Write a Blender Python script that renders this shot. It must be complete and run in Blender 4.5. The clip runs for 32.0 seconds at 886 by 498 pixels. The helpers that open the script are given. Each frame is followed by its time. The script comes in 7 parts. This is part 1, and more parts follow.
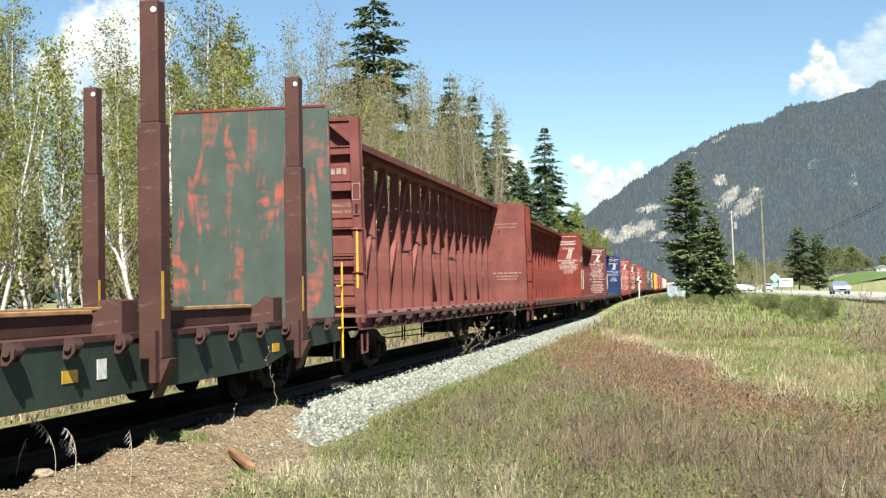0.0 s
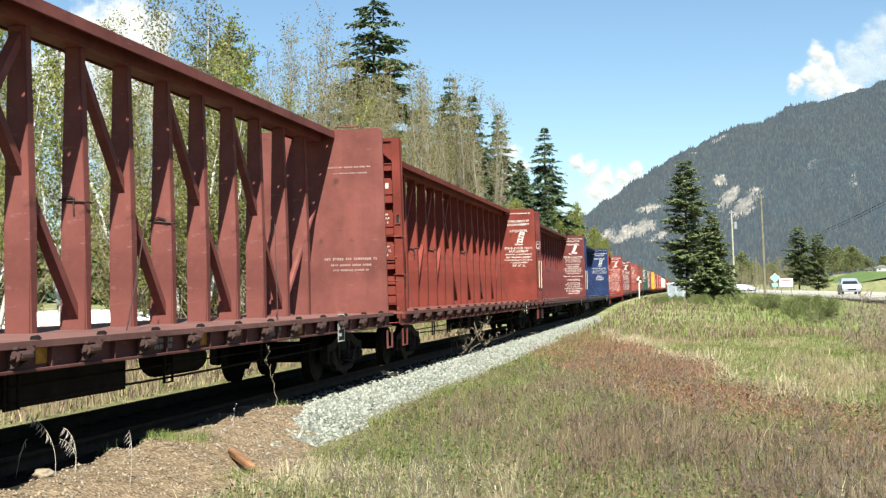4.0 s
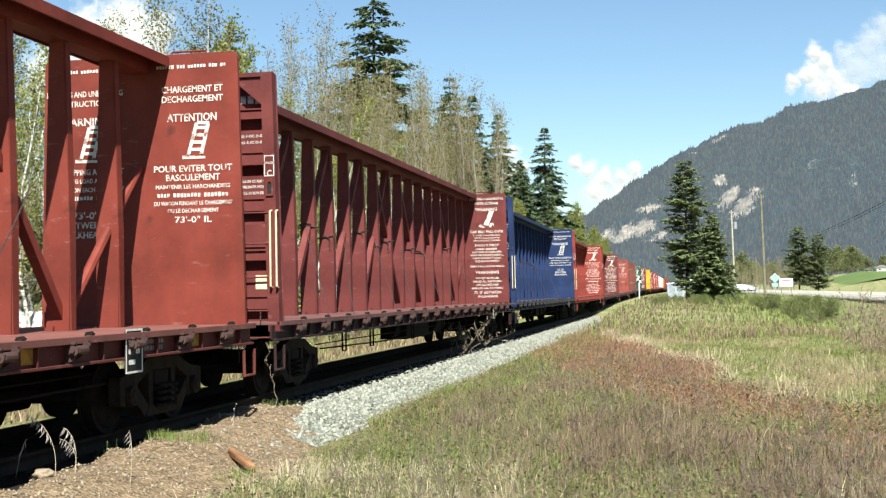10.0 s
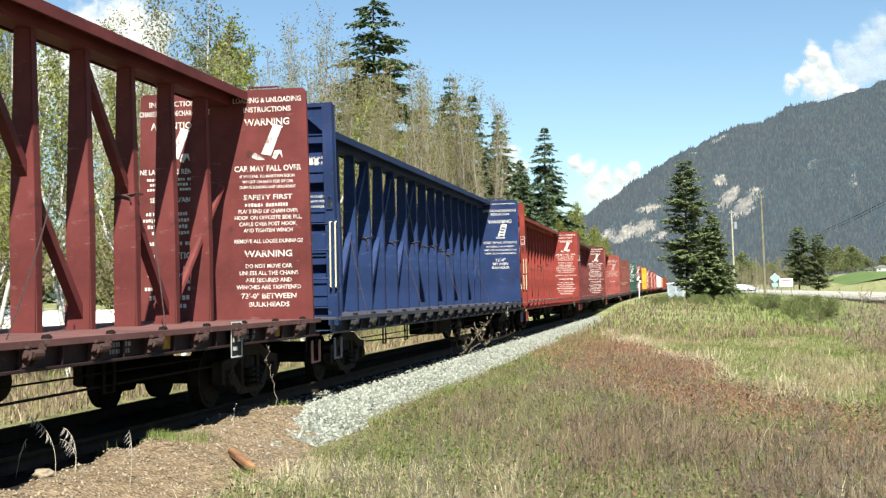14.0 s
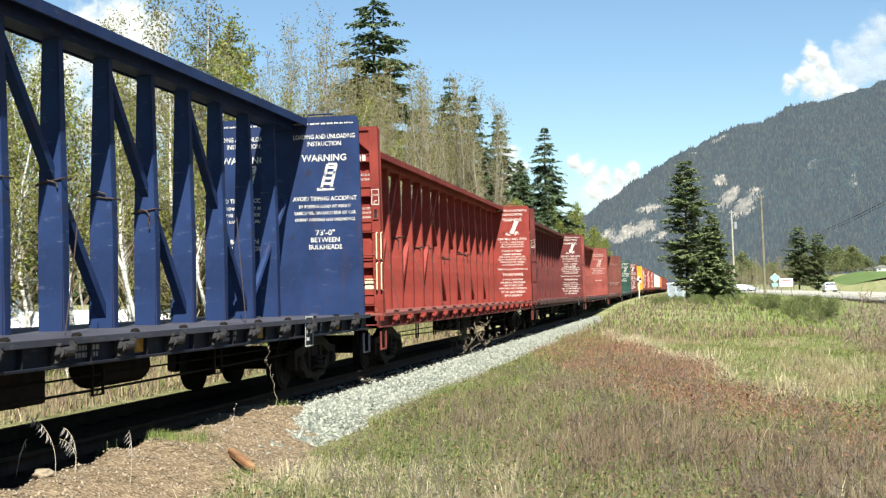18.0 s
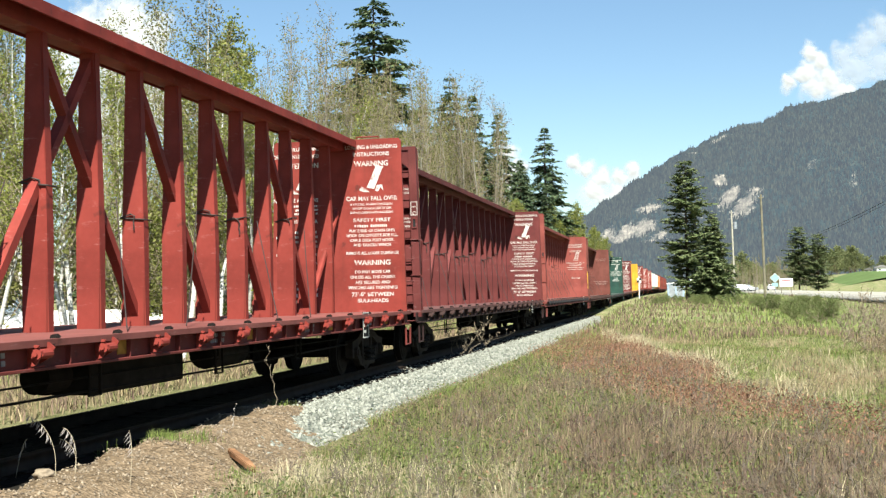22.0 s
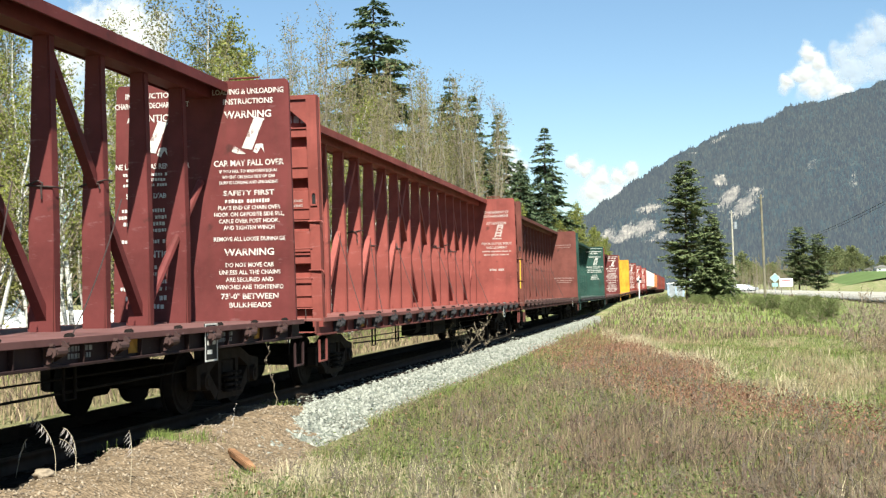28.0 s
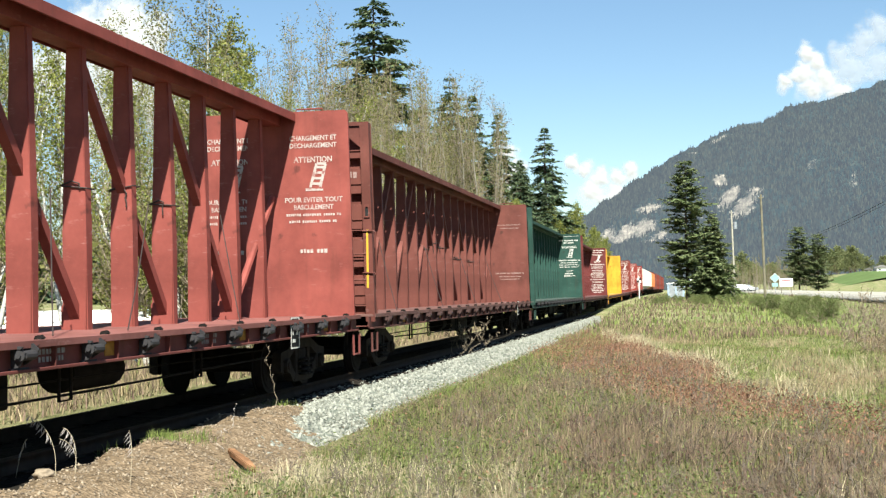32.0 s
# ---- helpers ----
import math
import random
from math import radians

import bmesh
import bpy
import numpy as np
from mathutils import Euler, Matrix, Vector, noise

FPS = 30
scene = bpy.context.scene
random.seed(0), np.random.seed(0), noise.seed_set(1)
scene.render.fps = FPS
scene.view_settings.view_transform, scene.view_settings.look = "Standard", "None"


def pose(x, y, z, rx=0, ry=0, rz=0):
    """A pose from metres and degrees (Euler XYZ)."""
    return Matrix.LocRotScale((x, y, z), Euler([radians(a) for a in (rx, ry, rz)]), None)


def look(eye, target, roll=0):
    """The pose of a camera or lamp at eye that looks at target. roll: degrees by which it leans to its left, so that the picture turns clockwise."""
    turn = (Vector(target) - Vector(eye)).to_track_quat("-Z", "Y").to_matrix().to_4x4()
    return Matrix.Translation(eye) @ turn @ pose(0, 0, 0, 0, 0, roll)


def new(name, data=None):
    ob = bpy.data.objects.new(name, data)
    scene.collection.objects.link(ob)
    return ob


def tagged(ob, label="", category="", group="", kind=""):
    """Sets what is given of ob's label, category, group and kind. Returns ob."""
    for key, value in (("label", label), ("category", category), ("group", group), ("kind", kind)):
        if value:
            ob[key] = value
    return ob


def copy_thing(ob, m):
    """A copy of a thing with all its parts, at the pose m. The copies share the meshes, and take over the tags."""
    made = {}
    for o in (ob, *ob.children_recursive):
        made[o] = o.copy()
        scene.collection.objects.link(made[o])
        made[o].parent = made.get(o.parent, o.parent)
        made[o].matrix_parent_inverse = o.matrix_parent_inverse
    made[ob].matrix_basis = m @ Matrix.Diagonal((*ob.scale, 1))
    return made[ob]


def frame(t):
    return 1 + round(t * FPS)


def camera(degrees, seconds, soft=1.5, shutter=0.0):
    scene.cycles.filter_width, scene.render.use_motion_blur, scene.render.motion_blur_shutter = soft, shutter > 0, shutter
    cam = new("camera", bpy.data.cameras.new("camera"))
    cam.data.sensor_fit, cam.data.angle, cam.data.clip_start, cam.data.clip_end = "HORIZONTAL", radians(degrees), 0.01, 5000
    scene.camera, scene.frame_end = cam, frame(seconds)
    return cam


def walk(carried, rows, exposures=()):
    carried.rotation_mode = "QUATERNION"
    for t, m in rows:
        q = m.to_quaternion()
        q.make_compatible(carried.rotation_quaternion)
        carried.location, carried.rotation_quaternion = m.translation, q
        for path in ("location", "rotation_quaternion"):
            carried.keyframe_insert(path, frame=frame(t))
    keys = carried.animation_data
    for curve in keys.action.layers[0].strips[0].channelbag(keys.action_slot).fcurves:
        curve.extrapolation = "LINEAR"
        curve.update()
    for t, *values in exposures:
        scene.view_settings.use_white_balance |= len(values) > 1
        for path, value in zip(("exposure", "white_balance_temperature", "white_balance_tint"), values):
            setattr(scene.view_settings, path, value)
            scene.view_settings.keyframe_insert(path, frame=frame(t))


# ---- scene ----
CLIP = 32.0
EYE = Vector((0.0, 0.0, 1.496))
YAW, PITCH, ROLL = radians(11.0234), radians(2.0456), 0.9813

cam = camera(39.27, CLIP, soft=1.35)
AIM = EYE + Vector((-math.sin(YAW) * math.cos(PITCH), math.cos(YAW) * math.cos(PITCH), math.sin(PITCH)))
walk(cam, [(0.0, look(EYE, AIM, -ROLL)), (CLIP, look(EYE, AIM, -ROLL))], [(0.0, 1.55, 6400, 2.0), (CLIP, 1.55, 6400, 2.0)])

# ---------------------------------------------------------------- light
SUN_TO = Vector((0.33, -1.0, 1.28)).normalized()
world = bpy.data.worlds.new("sky")
scene.world = world
world.use_nodes = True
wn = world.node_tree.nodes
sky = wn.new("ShaderNodeTexSky")
sky.sky_type = "NISHITA"
sky.sun_disc = False
sky.sun_elevation = math.asin(SUN_TO.z)
sky.sun_rotation = math.atan2(SUN_TO.x, SUN_TO.y)
sky.air_density, sky.dust_density, sky.ozone_density = 1.0, 0.0, 3.0
wn["Background"].inputs["Strength"].default_value = 0.050
world.node_tree.links.new(sky.outputs["Color"], wn["Background"].inputs["Color"])
sun = new("sun", bpy.data.lights.new("sun", "SUN"))
sun.data.energy, sun.data.angle, sun.data.color = 5.0, radians(0.53), (1.0, 0.955, 0.89)
sun.matrix_world = look(SUN_TO * 50, (0, 0, 0))


# ---------------------------------------------------------------- materials
def nodes(name):
    m = bpy.data.materials.new(name)
    m.use_nodes = True
    t = m.node_tree
    return m, t.nodes, t.links, t.nodes["Principled BSDF"]


def noise_node(n, l, scale, detail=4, coord="Object", rough=0.55, stretch=None):
    tc = n.new("ShaderNodeTexCoord")
    tx = n.new("ShaderNodeTexNoise")
    tx.inputs["Scale"].default_value = scale
    tx.inputs["Detail"].default_value = detail
    tx.inputs["Roughness"].default_value = rough
    if stretch:
        mp = n.new("ShaderNodeMapping")
        mp.inputs["Scale"].default_value = stretch
        l.new(tc.outputs[coord], mp.inputs["Vector"])
        l.new(mp.outputs["Vector"], tx.inputs["Vector"])
    else:
        l.new(tc.outputs[coord], tx.inputs["Vector"])
    return tx


def ramp(n, l, src, stops):
    r = n.new("ShaderNodeValToRGB")
    el = r.color_ramp.elements
    while len(el) < len(stops):
        el.new(0.5)
    for e, (p, c) in zip(el, stops):
        e.position = p
        e.color = (*c, 1) if len(c) == 3 else c
    l.new(src, r.inputs["Fac"])
    return r


def mix(n, l, fac, a, b, blend="MIX"):
    m = n.new("ShaderNodeMix")
    m.data_type, m.blend_type = "RGBA", blend
    for sock, v in ((m.inputs[0], fac), (m.inputs[6], a), (m.inputs[7], b)):
        if hasattr(v, "links"):
            l.new(v, sock)
        elif isinstance(v, tuple):
            sock.default_value = (*v, 1)
        else:
            sock.default_value = v
    return m.outputs[2]


def bump(n, l, b, src, strength, distance=0.02):
    k = n.new("ShaderNodeBump")
    k.inputs["Strength"].default_value = strength
    k.inputs["Distance"].default_value = distance
    l.new(src, k.inputs["Height"])
    l.new(k.outputs["Normal"], b.inputs["Normal"])


def paint(name, c, rust=0.35, rough=0.62, fade=0.55):
    """Weathered vehicle paint: chalky and dark patches, streaks of rust, scuffs and grime."""
    m, n, l, b = nodes(name)
    big = noise_node(n, l, 0.8, 6, rough=0.65)
    streak = noise_node(n, l, 1.0, 6, stretch=(6, 6, 0.6))
    fine = noise_node(n, l, 26, 4)
    scuff = noise_node(n, l, 1.0, 7, stretch=(3, 3, 11), rough=0.7)
    spot = noise_node(n, l, 3.4, 3)
    chalk = tuple(min(1, v * 1.35 + 0.008) for v in c)
    dark = tuple(v * 0.55 + 0.004 for v in c)
    f = ramp(n, l, big.outputs["Fac"], [(0.38, (0, 0, 0)), (0.62, (1, 1, 1))])
    col = mix(n, l, f.outputs["Color"], dark, chalk)
    col = mix(n, l, 1 - fade, col, c)
    s = ramp(n, l, streak.outputs["Fac"], [(0.52, (0, 0, 0)), (0.78, (rust, rust, rust))])
    col = mix(n, l, s.outputs["Color"], col, (0.0585, 0.02808, 0.01872))
    k = ramp(n, l, scuff.outputs["Fac"], [(0.60, (0, 0, 0)), (0.72, (0.50, 0.50, 0.50))])
    col = mix(n, l, k.outputs["Color"], col, tuple(v * 1.2 + 0.09 for v in c))
    scratch = noise_node(n, l, 1.0, 8, stretch=(9, 9, 22), rough=0.8)
    w = ramp(n, l, scratch.outputs["Fac"], [(0.665, (0, 0, 0)), (0.70, (0.55, 0.55, 0.55))])
    col = mix(n, l, w.outputs["Color"], col, tuple(0.6 * v + 0.16 for v in c))
    d = ramp(n, l, spot.outputs["Fac"], [(0.66, (0, 0, 0)), (0.78, (0.7, 0.7, 0.7))])
    col = mix(n, l, d.outputs["Color"], col, (0.0234, 0.01716, 0.01404))
    g = ramp(n, l, fine.outputs["Fac"], [(0.62, (0, 0, 0)), (0.78, (rust, rust, rust))])
    col = mix(n, l, g.outputs["Color"], col, (0.0858, 0.0585, 0.0429))
    l.new(col, b.inputs["Base Color"])
    b.inputs["Roughness"].default_value = rough
    b.inputs["Specular IOR Level"].default_value = 0.12
    bump(n, l, b, big.outputs["Fac"], 0.10, 0.05)
    return m


def plain(name, c, rough=0.6, metal=0.0, var=0.3, scale=8.0, emit=0.0, bumpy=0.15):
    m, n, l, b = nodes(name)
    t = noise_node(n, l, scale, 5)
    lo = tuple(v * (1 - var) for v in c)
    hi = tuple(min(1, v * (1 + var)) for v in c)
    r = ramp(n, l, t.outputs["Fac"], [(0.3, lo), (0.7, hi)])
    l.new(r.outputs["Color"], b.inputs["Base Color"])
    b.inputs["Roughness"].default_value, b.inputs["Metallic"].default_value = rough, metal
    if rough > 0.55:
        b.inputs["Specular IOR Level"].default_value = 0.08
    if bumpy:
        bump(n, l, b, t.outputs["Fac"], bumpy, 0.01)
    if emit:
        l.new(r.outputs["Color"], b.inputs["Emission Color"])
        b.inputs["Emission Strength"].default_value = emit
    return m


def islands(name, stops, rough=0.7, trans=0.0, seed_scale=0.0):
    """Foliage and blades: each island of the mesh takes its own tone; a broad patchiness on top."""
    m, n, l, b = nodes(name)
    g = n.new("ShaderNodeNewGeometry")
    r = ramp(n, l, g.outputs["Random Per Island"], stops)
    col = r.outputs["Color"]
    if seed_scale:
        t = noise_node(n, l, seed_scale, 3)
        v = ramp(n, l, t.outputs["Fac"], [(0.3, (0.6, 0.6, 0.6)), (0.7, (1.25, 1.25, 1.25))])
        col = mix(n, l, 1.0, col, v.outputs["Color"], "MULTIPLY")
    l.new(col, b.inputs["Base Color"])
    b.inputs["Roughness"].default_value = rough
    b.inputs["Specular IOR Level"].default_value = 0.25
    if trans:
        td = n.new("ShaderNodeBsdfTranslucent")
        l.new(col, td.inputs["Color"])
        ms = n.new("ShaderNodeMixShader")
        ms.inputs["Fac"].default_value = trans
        l.new(b.outputs["BSDF"], ms.inputs[1])
        l.new(td.outputs["BSDF"], ms.inputs[2])
        l.new(ms.outputs["Shader"], n["Material Output"].inputs["Surface"])
    return m


REDS = {
    "maroon": (0.118, 0.0370, 0.0305), "brick": (0.117, 0.02145, 0.01443), "dark": (0.088, 0.0195, 0.0180),
    "bright": (0.156, 0.02426, 0.01786), "pink": (0.1677, 0.04157, 0.03292), "brown": (0.100, 0.0315, 0.0240),
    "blue": (0.00858, 0.0195, 0.0624), "green": (0.0156, 0.0429, 0.03276), "yellow": (0.468, 0.234, 0.0234),
    "white": (0.468, 0.4524, 0.4056), "orange": (0.4056, 0.1326, 0.0468), "flat_green": (0.0234, 0.0351, 0.02808),
    "stake": (0.0585, 0.02574, 0.02106),
}
REDS = {k: (tuple(v * 1.15 for v in c) if k in ("maroon", "brick", "dark", "bright", "pink", "brown", "blue", "green") else c) for k, c in REDS.items()}
PAINT = {k: paint("paint_" + k, c) for k, c in REDS.items()}
SILL = {k: paint("sill_" + k, tuple(v * (0.16 if k in ("blue", "dark") else 0.62) + 0.008 for v in c), rust=0.5) for k, c in REDS.items()}
WINCH = paint("winch_steel", (0.048, 0.026, 0.023), rust=0.6)
DARKWINCH = paint("dark_winch_steel", (0.028, 0.026, 0.027), rust=0.35)
WINCHES = {"bright": PAINT["bright"], "blue": DARKWINCH, "pink": DARKWINCH, "green": DARKWINCH}
DUSTY = {k: paint("dusty_deck_" + k, tuple((0.35 if k == "blue" else 0.7) * v + 0.3 * d for v, d in zip(c, (0.13, 0.115, 0.105))), rust=0.3) for k, c in REDS.items()}
STEEL = plain("grimy_steel", (0.011, 0.009, 0.008), 0.8, 0.0, 0.4, 6)
WHEEL = plain("wheel_steel", (0.013, 0.010, 0.009), 0.7, 0.2, 0.4, 9)
CAST = plain("cast_steel", (0.020, 0.015, 0.012), 0.8, 0.0, 0.4, 7)
CABLE = plain("cable_steel", (0.0585, 0.0429, 0.039), 0.6, 0.4, 0.3, 20)
CREAM = plain("cream_paint", (0.52, 0.45, 0.30), 0.6, 0, 0.2, 14)
OCHRE = plain("dusty_yellow", (0.30, 0.15, 0.03), 0.7, 0, 0.35, 7)
YELLOW = plain("yellow_mark", (0.4836, 0.2808, 0.0234), 0.5, 0, 0.2, 10)
SILLMARK = plain("faded_stencil", (0.20, 0.185, 0.17), 0.7, 0, 0.4, 9)
WHITE = plain("white_mark", (0.5616, 0.546, 0.4992), 0.6, 0, 0.2, 14)
BLACK = plain("black_board", (0.02, 0.02, 0.02), 0.6, 0, 0.3, 12)
RAIL = plain("rail_steel", (0.026, 0.018, 0.013), 0.7, 0.1, 0.35, 5)
TIE = plain("creosoted_wood", (0.018, 0.014, 0.011), 0.85, 0, 0.5, 5, bumpy=0.4)
PLANK = plain("deck_wood", (0.3276, 0.1872, 0.0858), 0.8, 0, 0.35, 4, bumpy=0.3)


def lettering_material(name, back, front=(0.48, 0.45, 0.41)):
    """Stencilled white paint, worn through to the panel in patches."""
    m, n, l, b = nodes(name)
    t = noise_node(n, l, 5, 6, rough=0.7)
    r = ramp(n, l, t.outputs["Fac"], [(0.39, back), (0.48, front)])
    l.new(r.outputs["Color"], b.inputs["Base Color"])
    b.inputs["Roughness"].default_value = 0.6
    return m


LETTER = {k: lettering_material("lettering_" + k, REDS[k], (0.25, 0.17, 0.15) if k in ("maroon", "brown") else (0.36, 0.31, 0.28) if k == "pink" else (0.48, 0.45, 0.41)) for k in REDS}


def graffiti_material():
    """Dull green bulkhead, sprayed over with patches of orange-red."""
    m, n, l, b = nodes("sprayed_bulkhead")
    base = noise_node(n, l, 2.2, 6)
    c = ramp(n, l, base.outputs["Fac"], [(0.3, (0.02652, 0.03744, 0.02964)), (0.7, (0.0468, 0.06084, 0.04836))])
    a = noise_node(n, l, 1.0, 2, stretch=(4.2, 1, 0.9))
    a.inputs["Distortion"].default_value = 0.8
    d = noise_node(n, l, 3.1, 3, stretch=(1.0, 1, 1.6))
    ma = ramp(n, l, a.outputs["Fac"], [(0.53, (0, 0, 0)), (0.66, (0.9, 0.9, 0.9))])
    mb = ramp(n, l, d.outputs["Fac"], [(0.40, (0, 0, 0)), (0.66, (1, 1, 1))])
    f = mix(n, l, 1.0, ma.outputs["Color"], mb.outputs["Color"], "MULTIPLY")
    col = mix(n, l, f, c.outputs["Color"], (0.3276, 0.0507, 0.02964))
    l.new(col, b.inputs["Base Color"])
    b.inputs["Roughness"].default_value = 0.65
    return m


GRAFFITI = graffiti_material()


def ground_material():
    """Meadow soil under last year's litter: straw, green shoots and brown stems, by the growth of each stretch."""
    m, n, l, b = nodes("meadow_ground")
    a = noise_node(n, l, 0.45, 6, rough=0.65)
    d = noise_node(n, l, 3.5, 8, rough=0.7)
    f = noise_node(n, l, 30, 6, rough=0.7, stretch=(1.6, 0.5, 1))
    def tones(stops):
        return ramp(n, l, d.outputs["Fac"], stops).outputs["Color"]
    brown = tones([(0.30, (0.08424, 0.05928, 0.039)), (0.48, (0.1576, 0.1123, 0.07566)), (0.62, (0.202, 0.1576, 0.1069)), (0.75, (0.1685, 0.163, 0.07332))])
    green = tones([(0.30, (0.07332, 0.09516, 0.02808)), (0.50, (0.1349, 0.163, 0.05616)), (0.65, (0.202, 0.2075, 0.0897)), (0.78, (0.3089, 0.2699, 0.1576))])
    straw = tones([(0.30, (0.1685, 0.1459, 0.07332)), (0.48, (0.2527, 0.2192, 0.1232)), (0.62, (0.326, 0.2808, 0.1794)), (0.75, (0.2137, 0.2075, 0.1014))])
    gm = n.new("ShaderNodeAttribute")
    gm.attribute_name = "meadow"
    lu = n.new("ShaderNodeAttribute")
    lu.attribute_name = "lush"
    pm = ramp(n, l, a.outputs["Fac"], [(0.42, (0, 0, 0)), (0.60, (1, 1, 1))])
    mead = mix(n, l, pm.outputs["Color"], green, straw)
    col = mix(n, l, gm.outputs["Fac"], brown, mead)
    col = mix(n, l, lu.outputs["Fac"], col, green)
    v = ramp(n, l, f.outputs["Fac"], [(0.25, (0.5, 0.5, 0.5)), (0.75, (1.4, 1.4, 1.35))])
    col = mix(n, l, 1.0, col, v.outputs["Color"], "MULTIPLY")
    l.new(col, b.inputs["Base Color"])
    b.inputs["Roughness"].default_value = 0.95
    b.inputs["Specular IOR Level"].default_value = 0.1
    bump(n, l, b, f.outputs["Fac"], 0.6, 0.12)
    return m


def stone_material(name, lo, hi, scale):
    m, n, l, b = nodes(name)
    g = n.new("ShaderNodeNewGeometry")
    r = ramp(n, l, g.outputs["Random Per Island"], [(0.0, lo), (1.0, hi)])
    t = noise_node(n, l, scale, 4)
    v = ramp(n, l, t.outputs["Fac"], [(0.3, (0.75, 0.75, 0.75)), (0.7, (1.15, 1.15, 1.15))])
    l.new(mix(n, l, 1.0, r.outputs["Color"], v.outputs["Color"], "MULTIPLY"), b.inputs["Base Color"])
    b.inputs["Roughness"].default_value = 0.85
    return m


def bed_material(name, lo, hi, scale):
    m, n, l, b = nodes(name)
    tc = n.new("ShaderNodeTexCoord")
    vo = n.new("ShaderNodeTexVoronoi")
    vo.inputs["Scale"].default_value = scale
    l.new(tc.outputs["Object"], vo.inputs["Vector"])
    big = noise_node(n, l, 0.7, 4)
    r = ramp(n, l, vo.outputs["Color"], [(0.1, lo), (0.9, hi)])
    v = ramp(n, l, big.outputs["Fac"], [(0.3, (0.8, 0.8, 0.78)), (0.7, (1.1, 1.1, 1.1))])
    l.new(mix(n, l, 1.0, r.outputs["Color"], v.outputs["Color"], "MULTIPLY"), b.inputs["Base Color"])
    b.inputs["Specular IOR Level"].default_value = 0.08
    b.inputs["Roughness"].default_value = 0.9
    bump(n, l, b, vo.outputs["Distance"], 0.9, 0.04)
    return m


GROUND = ground_material()
BALLAST = bed_material("ballast_bed", (0.0702, 0.07644, 0.0624), (0.195, 0.2067, 0.1732), 14)
STONE = stone_material("ballast_stone", (0.108, 0.110, 0.090), (0.280, 0.280, 0.232), 30)
DIRT = bed_material("gravelly_dirt", (0.105, 0.074, 0.046), (0.235, 0.170, 0.110), 22)
PEBBLE = stone_material("dirt_pebble", (0.085, 0.060, 0.038), (0.290, 0.225, 0.155), 30)
ASPHALT = plain("pale_asphalt", (0.30, 0.28, 0.24), 0.85, 0, 0.12, 0.8)


def birch_bark():
    m, n, l, b = nodes("birch_bark")
    t = noise_node(n, l, 2.0, 5, stretch=(2, 2, 9))
    r = ramp(n, l, t.outputs["Fac"], [(0.34, (0.05, 0.04, 0.035)), (0.42, (0.36, 0.34, 0.30)), (0.7, (0.58, 0.56, 0.50))])
    l.new(r.outputs["Color"], b.inputs["Base Color"])
    b.inputs["Roughness"].default_value = 0.7
    return m


BIRCH = birch_bark()
ASPEN = plain("grey_bark", (0.2106, 0.1911, 0.1521), 0.8, 0, 0.35, 3)
TWIG = plain("twig_bark", (0.205, 0.165, 0.118), 0.85, 0, 0.35, 3)
BROWNBARK = plain("brown_bark", (0.0936, 0.0663, 0.0468), 0.9, 0, 0.4, 4, bumpy=0.4)
LEAF_Y = islands("spring_leaf", [(0.0, (0.110, 0.132, 0.022)), (0.5, (0.182, 0.198, 0.040)), (1.0, (0.27, 0.268, 0.080))], 0.6, 0.4)
LEAF_G = islands("grove_leaf", [(0.0, (0.0702, 0.0936, 0.0273)), (0.5, (0.117, 0.1404, 0.0429)), (1.0, (0.1794, 0.195, 0.0702))], 0.6, 0.3)
LEAF_V = islands("valley_leaf", [(0.0, (0.0936, 0.1092, 0.0429)), (0.5, (0.1482, 0.1638, 0.0663)), (1.0, (0.2184, 0.2262, 0.1014))], 0.6, 0.3)
LEAF_D = islands("dull_leaf", [(0.0, (0.100, 0.102, 0.030)), (0.5, (0.160, 0.156, 0.046)), (1.0, (0.235, 0.215, 0.086))], 0.6, 0.35)
NEEDLE = islands("fir_needle", [(0.0, (0.034, 0.058, 0.030)), (0.6, (0.072, 0.104, 0.050)), (1.0, (0.130, 0.158, 0.080))], 0.65, 0.2)
PINE = islands("pine_needle", [(0.0, (0.080, 0.108, 0.042)), (0.6, (0.118, 0.146, 0.060)), (1.0, (0.165, 0.180, 0.084))], 0.65, 0.2)


def turf(name, stops, trans=0.2, fine=7.0):
    """Blades and stems: tones drift from tuft to tuft, with a little change from blade to blade."""
    m, n, l, b = nodes(name)
    t = noise_node(n, l, 1.0, 9, rough=0.78, stretch=(fine, fine * 0.6, fine * 0.25))
    r = ramp(n, l, t.outputs["Fac"], stops)
    g = n.new("ShaderNodeNewGeometry")
    v = ramp(n, l, g.outputs["Random Per Island"], [(0.0, (0.30, 0.30, 0.30)), (0.5, (0.74, 0.74, 0.74)), (0.85, (1.12, 1.12, 1.12)), (1.0, (1.45, 1.45, 1.45))])
    col = mix(n, l, 1.0, r.outputs["Color"], v.outputs["Color"], "MULTIPLY")
    l.new(col, b.inputs["Base Color"])
    b.inputs["Roughness"].default_value = 0.85
    b.inputs["Specular IOR Level"].default_value = 0.1
    td = n.new("ShaderNodeBsdfTranslucent")
    l.new(col, td.inputs["Color"])
    ms = n.new("ShaderNodeMixShader")
    ms.inputs["Fac"].default_value = trans
    l.new(b.outputs["BSDF"], ms.inputs[1])
    l.new(td.outputs["BSDF"], ms.inputs[2])
    l.new(ms.outputs["Shader"], n["Material Output"].inputs["Surface"])
    return m


